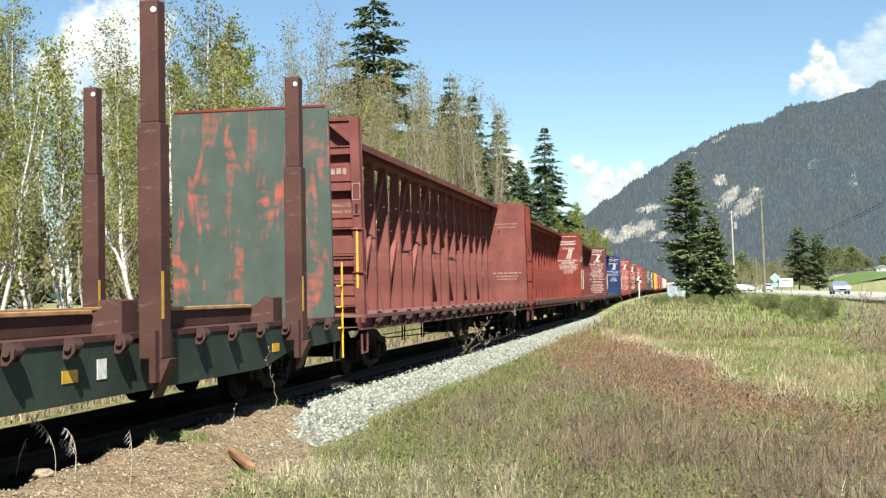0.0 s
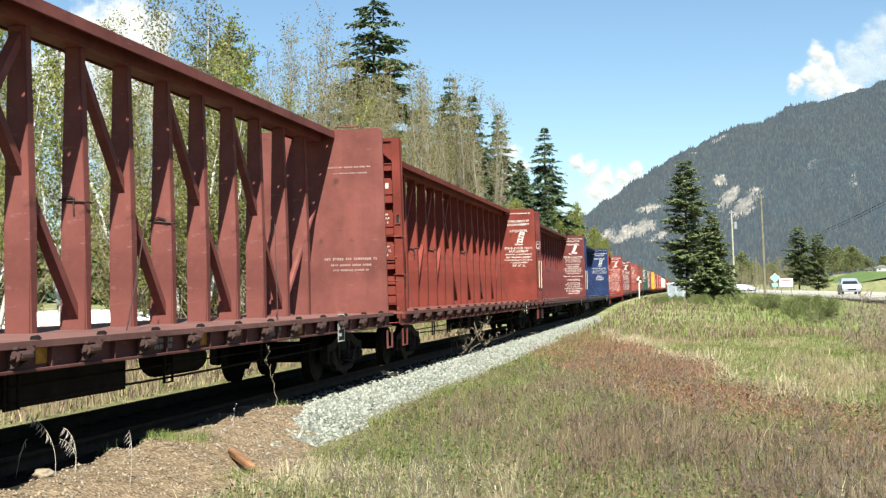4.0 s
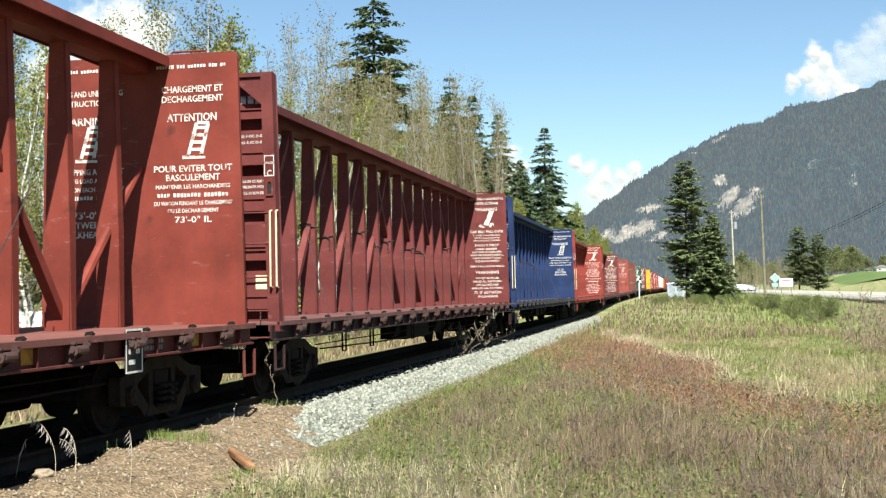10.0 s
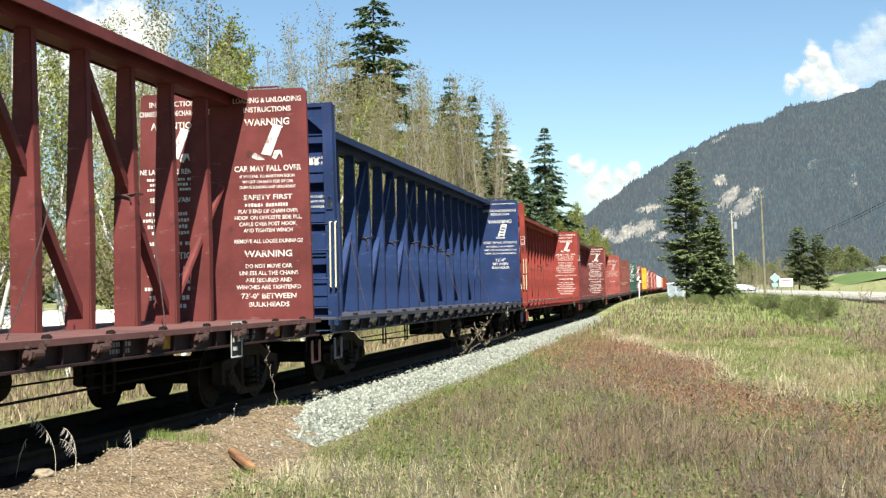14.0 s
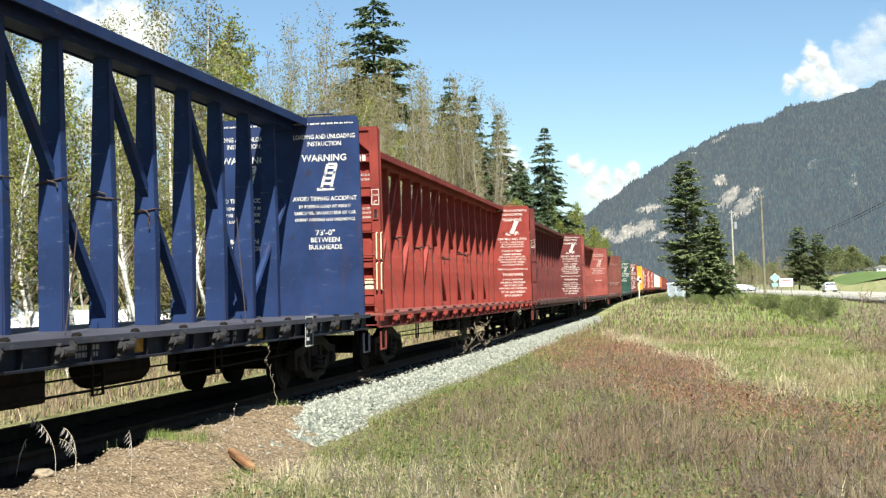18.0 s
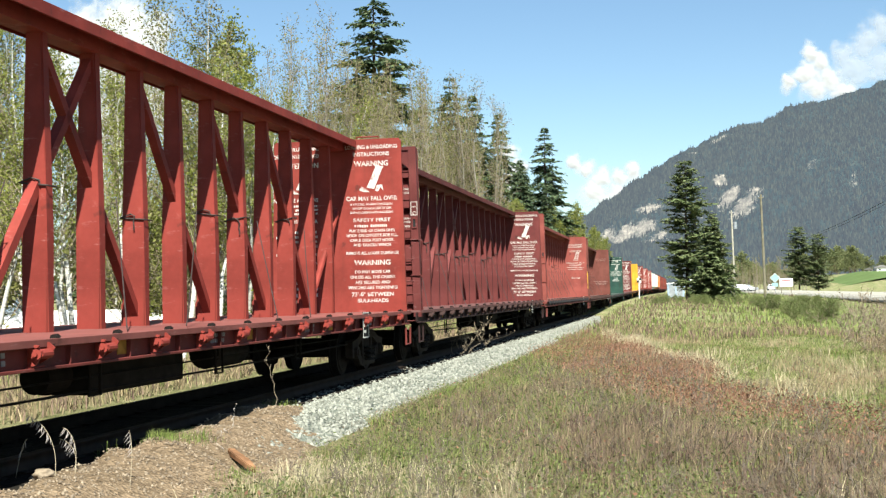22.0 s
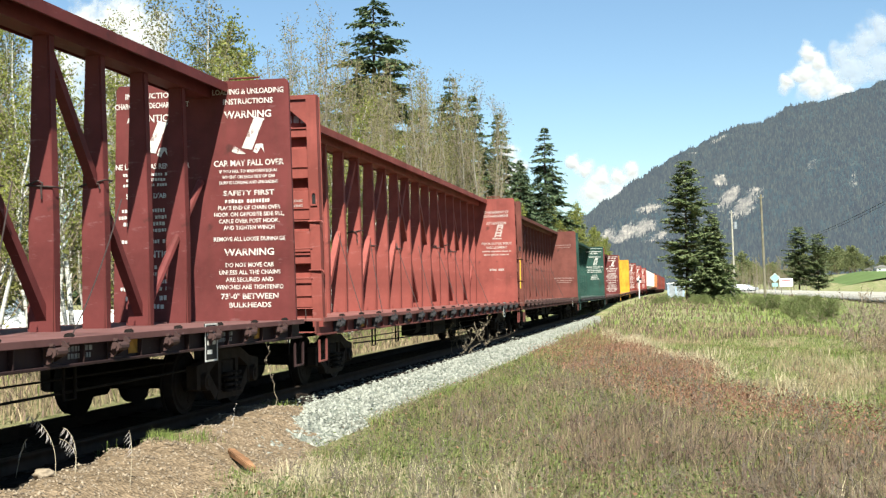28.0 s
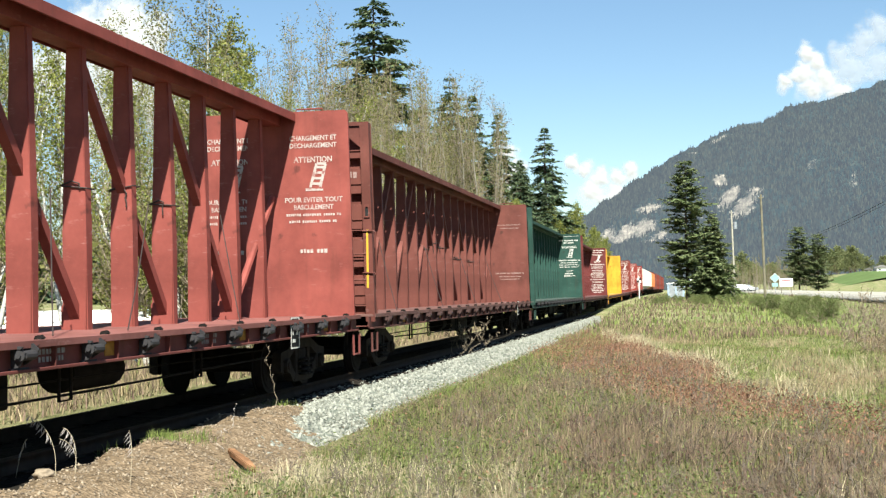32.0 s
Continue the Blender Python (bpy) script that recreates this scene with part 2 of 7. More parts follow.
GRASS_G = turf("green_grass", [(0.32, (0.062, 0.086, 0.017)), (0.48, (0.120, 0.152, 0.040)), (0.60, (0.185, 0.200, 0.070)), (0.74, (0.29, 0.26, 0.125))], 0.2, 3.2)
GRASS_D = turf("dry_grass", [(0.30, (0.125, 0.098, 0.045)), (0.46, (0.205, 0.160, 0.090)), (0.60, (0.285, 0.222, 0.138)), (0.74, (0.38, 0.31, 0.21))], 0.2, 3.2)
WEED = turf("brown_weed", [(0.30, (0.056, 0.048, 0.025)), (0.42, (0.112, 0.076, 0.056)), (0.50, (0.165, 0.112, 0.086)), (0.57, (0.102, 0.100, 0.040)), (0.66, (0.22, 0.160, 0.120)), (0.76, (0.36, 0.30, 0.22))], 0.2, 2.6)
RUSTWEED = turf("rusty_weed", [(0.30, (0.125, 0.066, 0.042)), (0.45, (0.200, 0.108, 0.070)), (0.58, (0.270, 0.155, 0.104)), (0.74, (0.37, 0.250, 0.170))], 0.2, 3.0)
STRAWTUFT = turf("straw_tuft", [(0.30, (0.24, 0.205, 0.12)), (0.5, (0.38, 0.33, 0.21)), (0.74, (0.54, 0.48, 0.33))], 0.25, 4.0)
DRYSTEM = plain("dry_stem", (0.1326, 0.1092, 0.0858), 0.85, 0, 0.35, 3)
# ballast coloured near black to stand in for the train's shade
SHADED_BED = bed_material("fouled_ballast", (0.008, 0.007, 0.006), (0.026, 0.022, 0.018), 18)
RUSTY = islands("rusty_leaf", [(0.0, (0.125, 0.060, 0.036)), (0.5, (0.200, 0.098, 0.060)), (1.0, (0.30, 0.170, 0.105))], 0.8, 0.3)


# ---------------------------------------------------------------- mesh helpers
CACHE = {}


def mesh_of(name, bm, mat, smooth=False):
    me = bpy.data.meshes.new(name)
    bm.normal_update()
    bm.to_mesh(me)
    bm.free()
    me.materials.append(mat)
    if smooth:
        me.polygons.foreach_set("use_smooth", [True] * len(me.polygons))
    return me


def put(name, me, parent=None, at=None, label=""):
    ob = new(name, me)
    if parent is not None:
        ob.parent = parent
    if at is not None:
        ob.matrix_basis = at
    if label:
        ob["label"] = label
    return ob


def part(name, bm, mat, parent, label="", at=None, smooth=False):
    return put(name, mesh_of(name, bm, mat, smooth), parent, at, label)


def shared(key, name, make, mat, parent, at=None, label="", smooth=False):
    """A part whose mesh is made once for each key and shared by all that look alike."""
    if key not in CACHE:
        CACHE[key] = mesh_of(name, make(), mat, smooth)
    return put(name, CACHE[key], parent, at, label)


def box(bm, x0, x1, y0, y1, z0, z1, bevel=0.0):
    r = bmesh.ops.create_cube(bm, size=1.0)
    vs = r["verts"]
    for v in vs:
        v.co = Vector(((x0 + x1) / 2 + v.co.x * (x1 - x0), (y0 + y1) / 2 + v.co.y * (y1 - y0), (z0 + z1) / 2 + v.co.z * (z1 - z0)))
    if bevel:
        es = list({e for v in vs for e in v.link_edges})
        bmesh.ops.bevel(bm, geom=es, offset=bevel, segments=2, affect="EDGES", profile=0.6)
    return vs


def one_box(*a, bevel=0.0):
    bm = bmesh.new()
    box(bm, *a, bevel=bevel)
    return bm


def tube(bm, a, b, r0, r1=None, n=8):
    a, b = Vector(a), Vector(b)
    r1 = r0 if r1 is None else r1
    d = b - a
    m = Matrix.Translation((a + b) / 2) @ d.to_track_quat("Z", "Y").to_matrix().to_4x4()
    bmesh.ops.create_cone(bm, cap_ends=True, segments=n, radius1=r0, radius2=r1, depth=d.length, matrix=m)


def pipe(bm, pts, r, n=6):
    """A bent round bar: rings joined from corner to corner."""
    pts = [Vector(p) for p in pts]
    prev = None
    for i, p in enumerate(pts):
        d = (pts[min(i + 1, len(pts) - 1)] - pts[max(i - 1, 0)])
        d = d.normalized() if d.length > 1e-6 else Vector((0, 0, 1))
        u = d.cross(Vector((0.31, 0.17, 0.93)) if abs(d.z) < 0.9 else Vector((0.95, 0.2, 0.1))).normalized()
        w = d.cross(u)
        ring = [bm.verts.new(p + (u * math.cos(6.2832 * k / n) + w * math.sin(6.2832 * k / n)) * r) for k in range(n)]
        if prev is None:
            bm.faces.new(ring)
        else:
            best = min(range(n), key=lambda o: sum((prev[k].co - ring[(k + o) % n].co).length for k in range(n)))
            ring2 = [ring[(k + best) % n] for k in range(n)]
            for k in range(n):
                bm.faces.new((prev[k], prev[(k + 1) % n], ring2[(k + 1) % n], ring2[k]))
            ring = ring2
        prev = ring
    bm.faces.new(prev)
    bmesh.ops.recalc_face_normals(bm, faces=bm.faces)


def prism(bm, pts, axis, lo, hi):
    """A polygon given in the two other axes, pushed out along one axis."""
    def place(p, w):
        return {"x": (w, p[0], p[1]), "y": (p[0], w, p[1]), "z": (p[0], p[1], w)}[axis]
    a = [bm.verts.new(place(p, lo)) for p in pts]
    b = [bm.verts.new(place(p, hi)) for p in pts]
    n = len(pts)
    bm.faces.new(a)
    bm.faces.new(list(reversed(b)))
    for i in range(n):
        bm.faces.new((a[(i + 1) % n], a[i], b[i], b[(i + 1) % n]))
    bmesh.ops.recalc_face_normals(bm, faces=bm.faces)


def raw_mesh(name, verts, faces, mat):
    """A mesh from numpy arrays; faces all have the same number of corners."""
    me = bpy.data.meshes.new(name)
    verts = np.asarray(verts, dtype=np.float32)
    faces = np.asarray(faces, dtype=np.int32)
    k = faces.shape[1]
    me.vertices.add(len(verts))
    me.vertices.foreach_set("co", verts.ravel())
    me.loops.add(faces.size)
    me.loops.foreach_set("vertex_index", faces.ravel())
    me.polygons.add(len(faces))
    me.polygons.foreach_set("loop_start", np.arange(0, faces.size, k, dtype=np.int32))
    me.update(calc_edges=True)
    me.materials.append(mat)
    return me


def empty(name, m=None):
    e = new(name)
    e.empty_display_size = 0.3
    if m is not None:
        e.matrix_basis = m
    return e


FONT_MESH = {}


def text_mesh(body, size, mat, width=None):
    """Lettering in the built-in font as a thin plate in the XZ plane, centred, facing -Y."""
    key = (body, size, mat.name, width)
    if key not in FONT_MESH:
        cu = bpy.data.curves.new("lettering", "FONT")
        cu.body, cu.size, cu.align_x, cu.align_y = body, size, "CENTER", "CENTER"
        cu.extrude, cu.resolution_u, cu.offset = 0.002, 2, size * 0.016
        ob = bpy.data.objects.new("lettering", cu)
        scene.collection.objects.link(ob)
        dg = bpy.context.evaluated_depsgraph_get()
        me = bpy.data.meshes.new_from_object(ob.evaluated_get(dg))
        bpy.data.objects.remove(ob)
        xs = [v.co.x for v in me.vertices]
        f = width / max(1e-3, max(xs) - min(xs)) if width else 1.0
        me.transform(Matrix.Rotation(radians(90), 4, "X") @ Matrix.Diagonal((f, 1, 1, 1)))
        me.materials.clear()
        me.materials.append(mat)
        me.name = "lettering"
        FONT_MESH[key] = me
    return FONT_MESH[key]


# ---------------------------------------------------------------- the railway track
TRACK_X = -7.133


def smooth01(a, b, v):
    u = np.clip((v - a) / (b - a), 0, 1)
    return u * u * (3 - 2 * u)


def track_at(s):
    """Centre of the track and its height at a distance s along it."""
    return TRACK_X - 0.9 * float(smooth01(40, 220, s)), 0.55 * float(smooth01(90, 230, s))


def track_pose(s):
    x, z = track_at(s)
    x2, z2 = track_at(s + 0.5)
    return pose(x, s, z, math.degrees(math.atan2(z2 - z, 0.5)), 0, math.degrees(math.atan2(x - x2, 0.5)))


# ---------------------------------------------------------------- rolling stock
BODY = 23.3      # between the bulkheads' inner faces
HW, HWT = 1.454, 1.377
DECK, TOP = 1.137, 4.75
PITCH_Y, FIRST = 1.265, 0.92     # spacing of the posts, and the first one's distance from a bulkhead
WHEEL_R = 0.42
WHEELSETS = []


def wheelset_mesh():
    bm = bmesh.new()
    for sx in (-1, 1):
        tube(bm, (sx * 0.685, 0, 0), (sx * 0.80, 0, 0), WHEEL_R, WHEEL_R * 0.985, 28)
        tube(bm, (sx * 0.655, 0, 0), (sx * 0.685, 0, 0), WHEEL_R + 0.028, WHEEL_R + 0.028, 28)
        tube(bm, (sx * 0.80, 0, 0), (sx * 0.815, 0, 0), WHEEL_R * 0.86, WHEEL_R * 0.80, 28)
        tube(bm, (sx * 0.80, 0, 0), (sx * 0.86, 0, 0), 0.14, 0.11, 12)
        for k in range(6):
            a = k * math.pi / 3
            box(bm, sx * 0.817 - 0.004, sx * 0.817 + 0.004, math.cos(a) * 0.25 - 0.03, math.cos(a) * 0.25 + 0.03, math.sin(a) * 0.25 - 0.03, math.sin(a) * 0.25 + 0.03)
    tube(bm, (-1.02, 0, 0), (1.02, 0, 0), 0.085, n=12)
    return bm


def side_frame_mesh():
    """A cast side frame: arched top member, sloping ties, bottom member, columns and axle boxes."""
    bm = bmesh.new()
    prism(bm, [(-1.14, 0.50), (-1.14, 0.63), (-0.80, 0.67), (-0.42, 0.81), (0.42, 0.81), (0.80, 0.67), (1.14, 0.63), (1.14, 0.50), (0.72, 0.53), (0.38, 0.67), (-0.38, 0.67), (-0.72, 0.53)], "x", -0.07, 0.07)
    prism(bm, [(-0.46, 0.15), (0.46, 0.15), (0.40, 0.26), (-0.40, 0.26)], "x", -0.065, 0.065)
    for s in (-1, 1):
        prism(bm, [(s * 0.70, 0.52), (s * 0.80, 0.40), (s * 0.50, 0.155), (s * 0.38, 0.255)], "x", -0.06, 0.06)
        prism(bm, [(s * 0.26, 0.24), (s * 0.36, 0.24), (s * 0.38, 0.68), (s * 0.26, 0.68)], "x", -0.055, 0.055)
        prism(bm, [(s * 0.72, 0.30), (s * 0.78, 0.30), (s * 0.78, 0.56), (s * 0.70, 0.56)], "x", -0.07, 0.07)
        prism(bm, [(s * 1.02, 0.30), (s * 1.14, 0.34), (s * 1.14, 0.56), (s * 1.02, 0.56)], "x", -0.07, 0.07)
        tube(bm, (0.0, s * 0.89, 0.42), (0.12, s * 0.89, 0.42), 0.125, 0.11, 14)
        tube(bm, (0.12, s * 0.89, 0.42), (0.14, s * 0.89, 0.42), 0.07, 0.06, 8)
    return bm


def spring_mesh():
    bm = bmesh.new()
    for dy in (-0.17, 0.0, 0.17):
        for k in range(4):
            tube(bm, (0, dy, 0.24 + k * 0.075), (0, dy, 0.275 + k * 0.075), 0.075, n=10)
    return bm


def truck(car, y, spins):
    """A three-piece bogie: two side frames with springs, a bolster and two wheelsets."""
    shared("truck_bolster", "bogie_bolster", lambda: one_box(-1.05, 1.05, -0.2, 0.2, 0.42, 0.66, bevel=0.03), CAST, car, pose(0, y, 0))
    for sx in (-1, 1):
        f = shared("side_frame", "side_frame", side_frame_mesh, CAST, car, pose(sx * 1.0, y, 0, 0, 0, 0 if sx > 0 else 180))
        shared("bogie_spring", "spring", spring_mesh, STEEL, f, pose(0.1, 0, 0))
    for dy in (-0.89, 0.89):
        w = shared("wheelset", "wheelset", wheelset_mesh, WHEEL, car, pose(0, y + dy, WHEEL_R))
        if spins:
            WHEELSETS.append((w, y + dy))
    shared("brake_beam", "brake_beam", lambda: one_box(-0.75, 0.75, -0.05, 0.05, 0.28, 0.42, bevel=0.015), STEEL, car, pose(0, y + 0.4, 0))


def winch_mesh():
    """A load winch: two cheek plates on the sill, a drum between them, a ratchet wheel and a hub."""
    bm = bmesh.new()
    cheek = [(0.0, -0.05), (0.08, -0.035), (0.14, -0.10), (0.125, -0.16), (0.07, -0.245), (0.0, -0.26)]
    prism(bm, cheek, "y", -0.125, -0.105)
    prism(bm, [(0.0, -0.04), (0.09, -0.015), (0.15, -0.075), (0.10, -0.17), (0.0, -0.24)], "y", 0.085, 0.105)
    tube(bm, (0.095, -0.105, -0.13), (0.095, 0.085, -0.13), 0.05, n=10)
    tube(bm, (0.095, -0.155, -0.13), (0.095, -0.13, -0.13), 0.055, 0.05, n=12)
    tube(bm, (0.095, -0.18, -0.13), (0.095, -0.155, -0.13), 0.026, 0.022, n=8)
    prism(bm, [(0.02, -0.03), (0.13, -0.04), (0.11, -0.065), (0.03, -0.06)], "y", -0.150, -0.128)
    box(bm, 0.0, 0.03, -0.16, 0.13, -0.285, -0.255)
    return bm


def cleat_mesh():
    """A bent guide plate on the deck's edge over which a cable runs to its winch."""
    bm = bmesh.new()
    prism(bm, [(-0.06, 0.0), (0.06, 0.0), (0.075, 0.02), (0.03, 0.075), (-0.04, 0.06)], "y", -0.05, 0.05)
    pipe(bm, [(0.03, 0.04, 0.07), (0.085, 0.02, 0.03), (0.11, -0.16, -0.07), (0.12, -0.28, -0.10)], 0.011, 5)
    return bm


def post_mesh():
    """A tapered welded post of the centre beam, broad face across the car."""
    bm = bmesh.new()
    z0, z1, w0, w1, d = DECK, TOP - 0.22, 0.162, 0.102, 0.075
    sec = []
    for z, w in ((z0, w0), (z0 + 1.2, w0 * 0.95), (z1, w1)):
        sec.append([bm.verts.new((sx * w, sy * d, z)) for sx, sy in ((-1, -1), (1, -1), (1, 1), (-1, 1))])
    for a, b in zip(sec, sec[1:]):
        for i in range(4):
            bm.faces.new((a[i], a[(i + 1) % 4], b[(i + 1) % 4], b[i]))
    bm.faces.new(list(reversed(sec[0])))
    bm.faces.new(sec[-1])
    bmesh.ops.bevel(bm, geom=[e for e in bm.edges if abs(e.verts[0].co.z - e.verts[1].co.z) > 0.3], offset=0.02, segments=2, affect="EDGES")
    return bm


def gusset_mesh():
    bm = bmesh.new()
    pts = [(-0.10, 0.0), (0.12, 0.0), (0.12, 0.30)] + [(0.01 + 0.11 * math.cos(a), 0.34 + 0.11 * math.sin(a)) for a in (0.3, 0.9, 1.6, 2.3, 3.0)] + [(-0.10, 0.28)]
    prism(bm, pts, "y", -0.015, 0.015)
    return bm


def chord_mesh(rows):
    """The top chord: a broad plate pierced with round holes, turned-down lips and a box web."""
    bm = bmesh.new()
    xs = [-0.40, -0.15, 0.15, 0.40]
    per = 3 if rows == 2 else 1
    n = 18 * per
    step = BODY / n
    zt, zb = TOP - 0.03, TOP - 0.06
    for k in range(n):
        y0, y1 = -BODY + k * step, -BODY + (k + 1) * step
        for i in range(3):
            x0, x1 = xs[i], xs[i + 1]
            if i == 1 or rows < 2:
                for z in (zt, zb):
                    bm.faces.new([bm.verts.new(c) for c in ((x0, y0, z), (x1, y0, z), (x1, y1, z), (x0, y1, z))])
                continue
            cx, cy = (x0 + x1) / 2 + (0.06 if i == 2 else -0.06), (y0 + y1) / 2
            r = 0.024
            rims = []
            for z in (zt, zb):
                sq = [bm.verts.new(c) for c in ((x0, y0, z), (x1, y0, z), (x1, y1, z), (x0, y1, z))]
                oc = [bm.verts.new((cx + r * math.cos(radians(225 + 45 * q)), cy + 1.3 * r * math.sin(radians(225 + 45 * q)), z)) for q in range(8)]
                for q in range(4):
                    bm.faces.new((sq[q], sq[(q + 1) % 4], oc[(2 * q + 2) % 8], oc[2 * q + 1], oc[2 * q]))
                rims.append(oc)
            for q in range(8):
                bm.faces.new((rims[0][q], rims[0][(q + 1) % 8], rims[1][(q + 1) % 8], rims[1][q]))
    bmesh.ops.remove_doubles(bm, verts=bm.verts, dist=0.0005)
    return bm


def deck_mesh():
    bm = bmesh.new()
    box(bm, -HW, HW, -BODY - 0.22, 0.38, DECK - 0.05, DECK, bevel=0.01)
    return bm


def deck_edge_mesh():
    bm = bmesh.new()
    box(bm, HW + 0.002, HW + 0.016, -BODY - 0.2, 0.36, DECK - 0.062, DECK + 0.006, bevel=0.004)
    return bm


def sill_mesh():
    """Side sill: a channel with a bottom flange, open to the outside."""
    bm = bmesh.new()
    box(bm, HW - 0.10, HW - 0.07, -BODY - 0.36, 0.36, DECK - 0.245, DECK - 0.052)
    box(bm, HW - 0.10, HW - 0.005, -BODY - 0.33, 0.33, DECK - 0.275, DECK - 0.245, bevel=0.006)
    for k in range(18):
        y = -0.15 - k * 1.285
        prism(bm, [(HW - 0.07, DECK - 0.052), (HW - 0.01, DECK - 0.052), (HW - 0.02, DECK - 0.245), (HW - 0.07, DECK - 0.245)], "y", y - 0.01, y + 0.01)
    return bm


def floor_beam_mesh():
    bm = bmesh.new()
    box(bm, -0.22, 0.22, -BODY - 0.3, 0.3, 0.74, DECK - 0.06)
    for k in range(1, 12):
        y = -k * BODY / 12
        prism(bm, [(-HW + 0.12, DECK - 0.07), (HW - 0.12, DECK - 0.07), (HW - 0.12, DECK - 0.25), (0.3, 0.735), (-0.3, 0.735), (-HW + 0.12, DECK - 0.25)], "y", y - 0.05, y + 0.05)
    return bm


def brake_gear_mesh():
    bm = bmesh.new()
    tube(bm, (0.55, -7.6, 0.72), (0.55, -8.8, 0.72), 0.22, n=16)
    tube(bm, (0.62, -13.0, 0.70), (0.62, -13.5, 0.70), 0.17, n=14)
    pipe(bm, [(1.05, -3.2, 0.60), (1.05, -9.0, 0.55), (1.05, -16.0, 0.55), (1.05, -20.2, 0.60)], 0.014)
    pipe(bm, [(0.9, -3.2, 0.70), (0.9, -20.0, 0.66)], 0.011)
    for y in (-6.2, -9.6, -13.1, -16.8, -18.8):
        pipe(bm, [(1.08, y - 0.12, DECK - 0.24), (1.08, y - 0.12, 0.50), (1.08, y + 0.12, 0.50), (1.08, y + 0.12, DECK - 0.24)], 0.018)
    return bm


def far_bulkhead_mesh(thick=0.06):
    bm = bmesh.new()
    pts = [(-HW, DECK), (HW, DECK), (HWT, TOP - 0.06), (HWT - 0.05, TOP), (-HWT + 0.05, TOP), (-HWT, TOP - 0.06)]
    prism(bm, pts, "y", 0.0, thick)
    return bm


def bulkhead_frame_mesh(depth=0.22, inset=0.0, flange=0.17):
    """Outer side of a bulkhead: side plates with a broad flange, a cap and corner gussets; local y runs outwards."""
    bm = bmesh.new()
    HW, HWT = 1.454 - inset, 1.377 - inset
    for s in (-1, 1):
        a = [(s * HW, DECK - 0.14), (s * HWT, TOP - 0.05), (s * (HWT - 0.035), TOP - 0.05), (s * (HW - 0.035), DECK - 0.14)]
        prism(bm, a, "y", 0.062, depth)
        a = [(s * (HW - 0.036), DECK - 0.14), (s * (HWT - 0.036), TOP - 0.05), (s * (HWT - flange), TOP - 0.05), (s * (HW - flange), DECK - 0.14)]
        prism(bm, a, "y", depth - 0.03, depth - 0.003)
        prism(bm, [(s * (HWT - flange - 0.002), TOP - 0.11), (s * (HWT - 0.62), TOP - 0.11), (s * (HWT - flange - 0.002), TOP - 0.50)], "y", depth - 0.06, depth - 0.035)
    for s in (-0.45, 0.45):
        box(bm, s - 0.05, s + 0.05, 0.062, depth - 0.12, DECK, TOP - 0.1)
    box(bm, -HWT + 0.04, HWT - 0.04, 0.062, depth - 0.002, TOP - 0.10, TOP - 0.05)
    return bm


def rib_mesh(h):
    """A pressed horizontal stiffener, proud above and stepped back below."""
    bm = bmesh.new()
    m = h * 0.12 if h > 0.3 else -h * 0.3
    prism(bm, [(0.013, h / 2), (0.150, h / 2 - 0.015), (0.150, -m), (0.128, -m - 0.02), (0.128, -h / 2 + 0.015), (0.013, -h / 2)], "x", -HWT + 0.05, HWT - 0.05)
    return bm


def slot_mesh():
    """A jacking slot in the corner post: a raised oblong collar round a plate painted black as its dark hollow."""
    bm = bmesh.new()
    out = [(0.055 * math.cos(a), 0.075 + 0.055 * math.sin(a)) for a in (0, 0.6, 1.2, 1.94, 2.54, 3.14)] + [(-0.055, -0.12), (0.055, -0.12)]
    inn = [(x * 0.55, z * 0.72 - 0.01) for x, z in out]
    n = len(out)
    lo = [bm.verts.new((x, 0.0, z)) for x, z in out]
    hi = [bm.verts.new((x, 0.022, z)) for x, z in out]
    ih = [bm.verts.new((x, 0.022, z)) for x, z in inn]
    il = [bm.verts.new((x, 0.002, z)) for x, z in inn]
    for i in range(n):
        j = (i + 1) % n
        bm.faces.new((lo[i], lo[j], hi[j], hi[i]))
        bm.faces.new((hi[i], hi[j], ih[j], ih[i]))
        bm.faces.new((ih[i], ih[j], il[j], il[i]))
    bmesh.ops.recalc_face_normals(bm, faces=bm.faces)
    return bm


# Black plate painting the darkness inside the slot; no hole is cut.
def slot_hole_mesh():
    bm = bmesh.new()
    pts = [(0.055 * math.cos(a) * 0.55, (0.075 + 0.055 * math.sin(a)) * 0.72 - 0.01) for a in (0, 0.6, 1.2, 1.94, 2.54, 3.14)] + [(-0.03, -0.096), (0.03, -0.096)]
    prism(bm, pts, "y", 0.0, 0.004)
    return bm


def outline_mesh(w, h, t=0.012):
    bm = bmesh.new()
    for x0, x1, z0, z1 in ((-w / 2, w / 2, h / 2 - t, h / 2), (-w / 2, w / 2, -h / 2, -h / 2 + t), (-w / 2, -w / 2 + t, -h / 2 + t, h / 2 - t), (w / 2 - t, w / 2, -h / 2 + t, h / 2 - t)):
        box(bm, x0, x1, -0.002, 0.0, z0, z1)
    return bm


def long_grab_mesh(h, gap):
    """A pair of upright hand rails standing off the corner post."""
    bm = bmesh.new()
    for x in (0.0, gap):
        pipe(bm, [(x, 0, 0), (x, 0.07, 0.015), (x, 0.07, h - 0.015), (x, 0, h)], 0.014)
    return bm


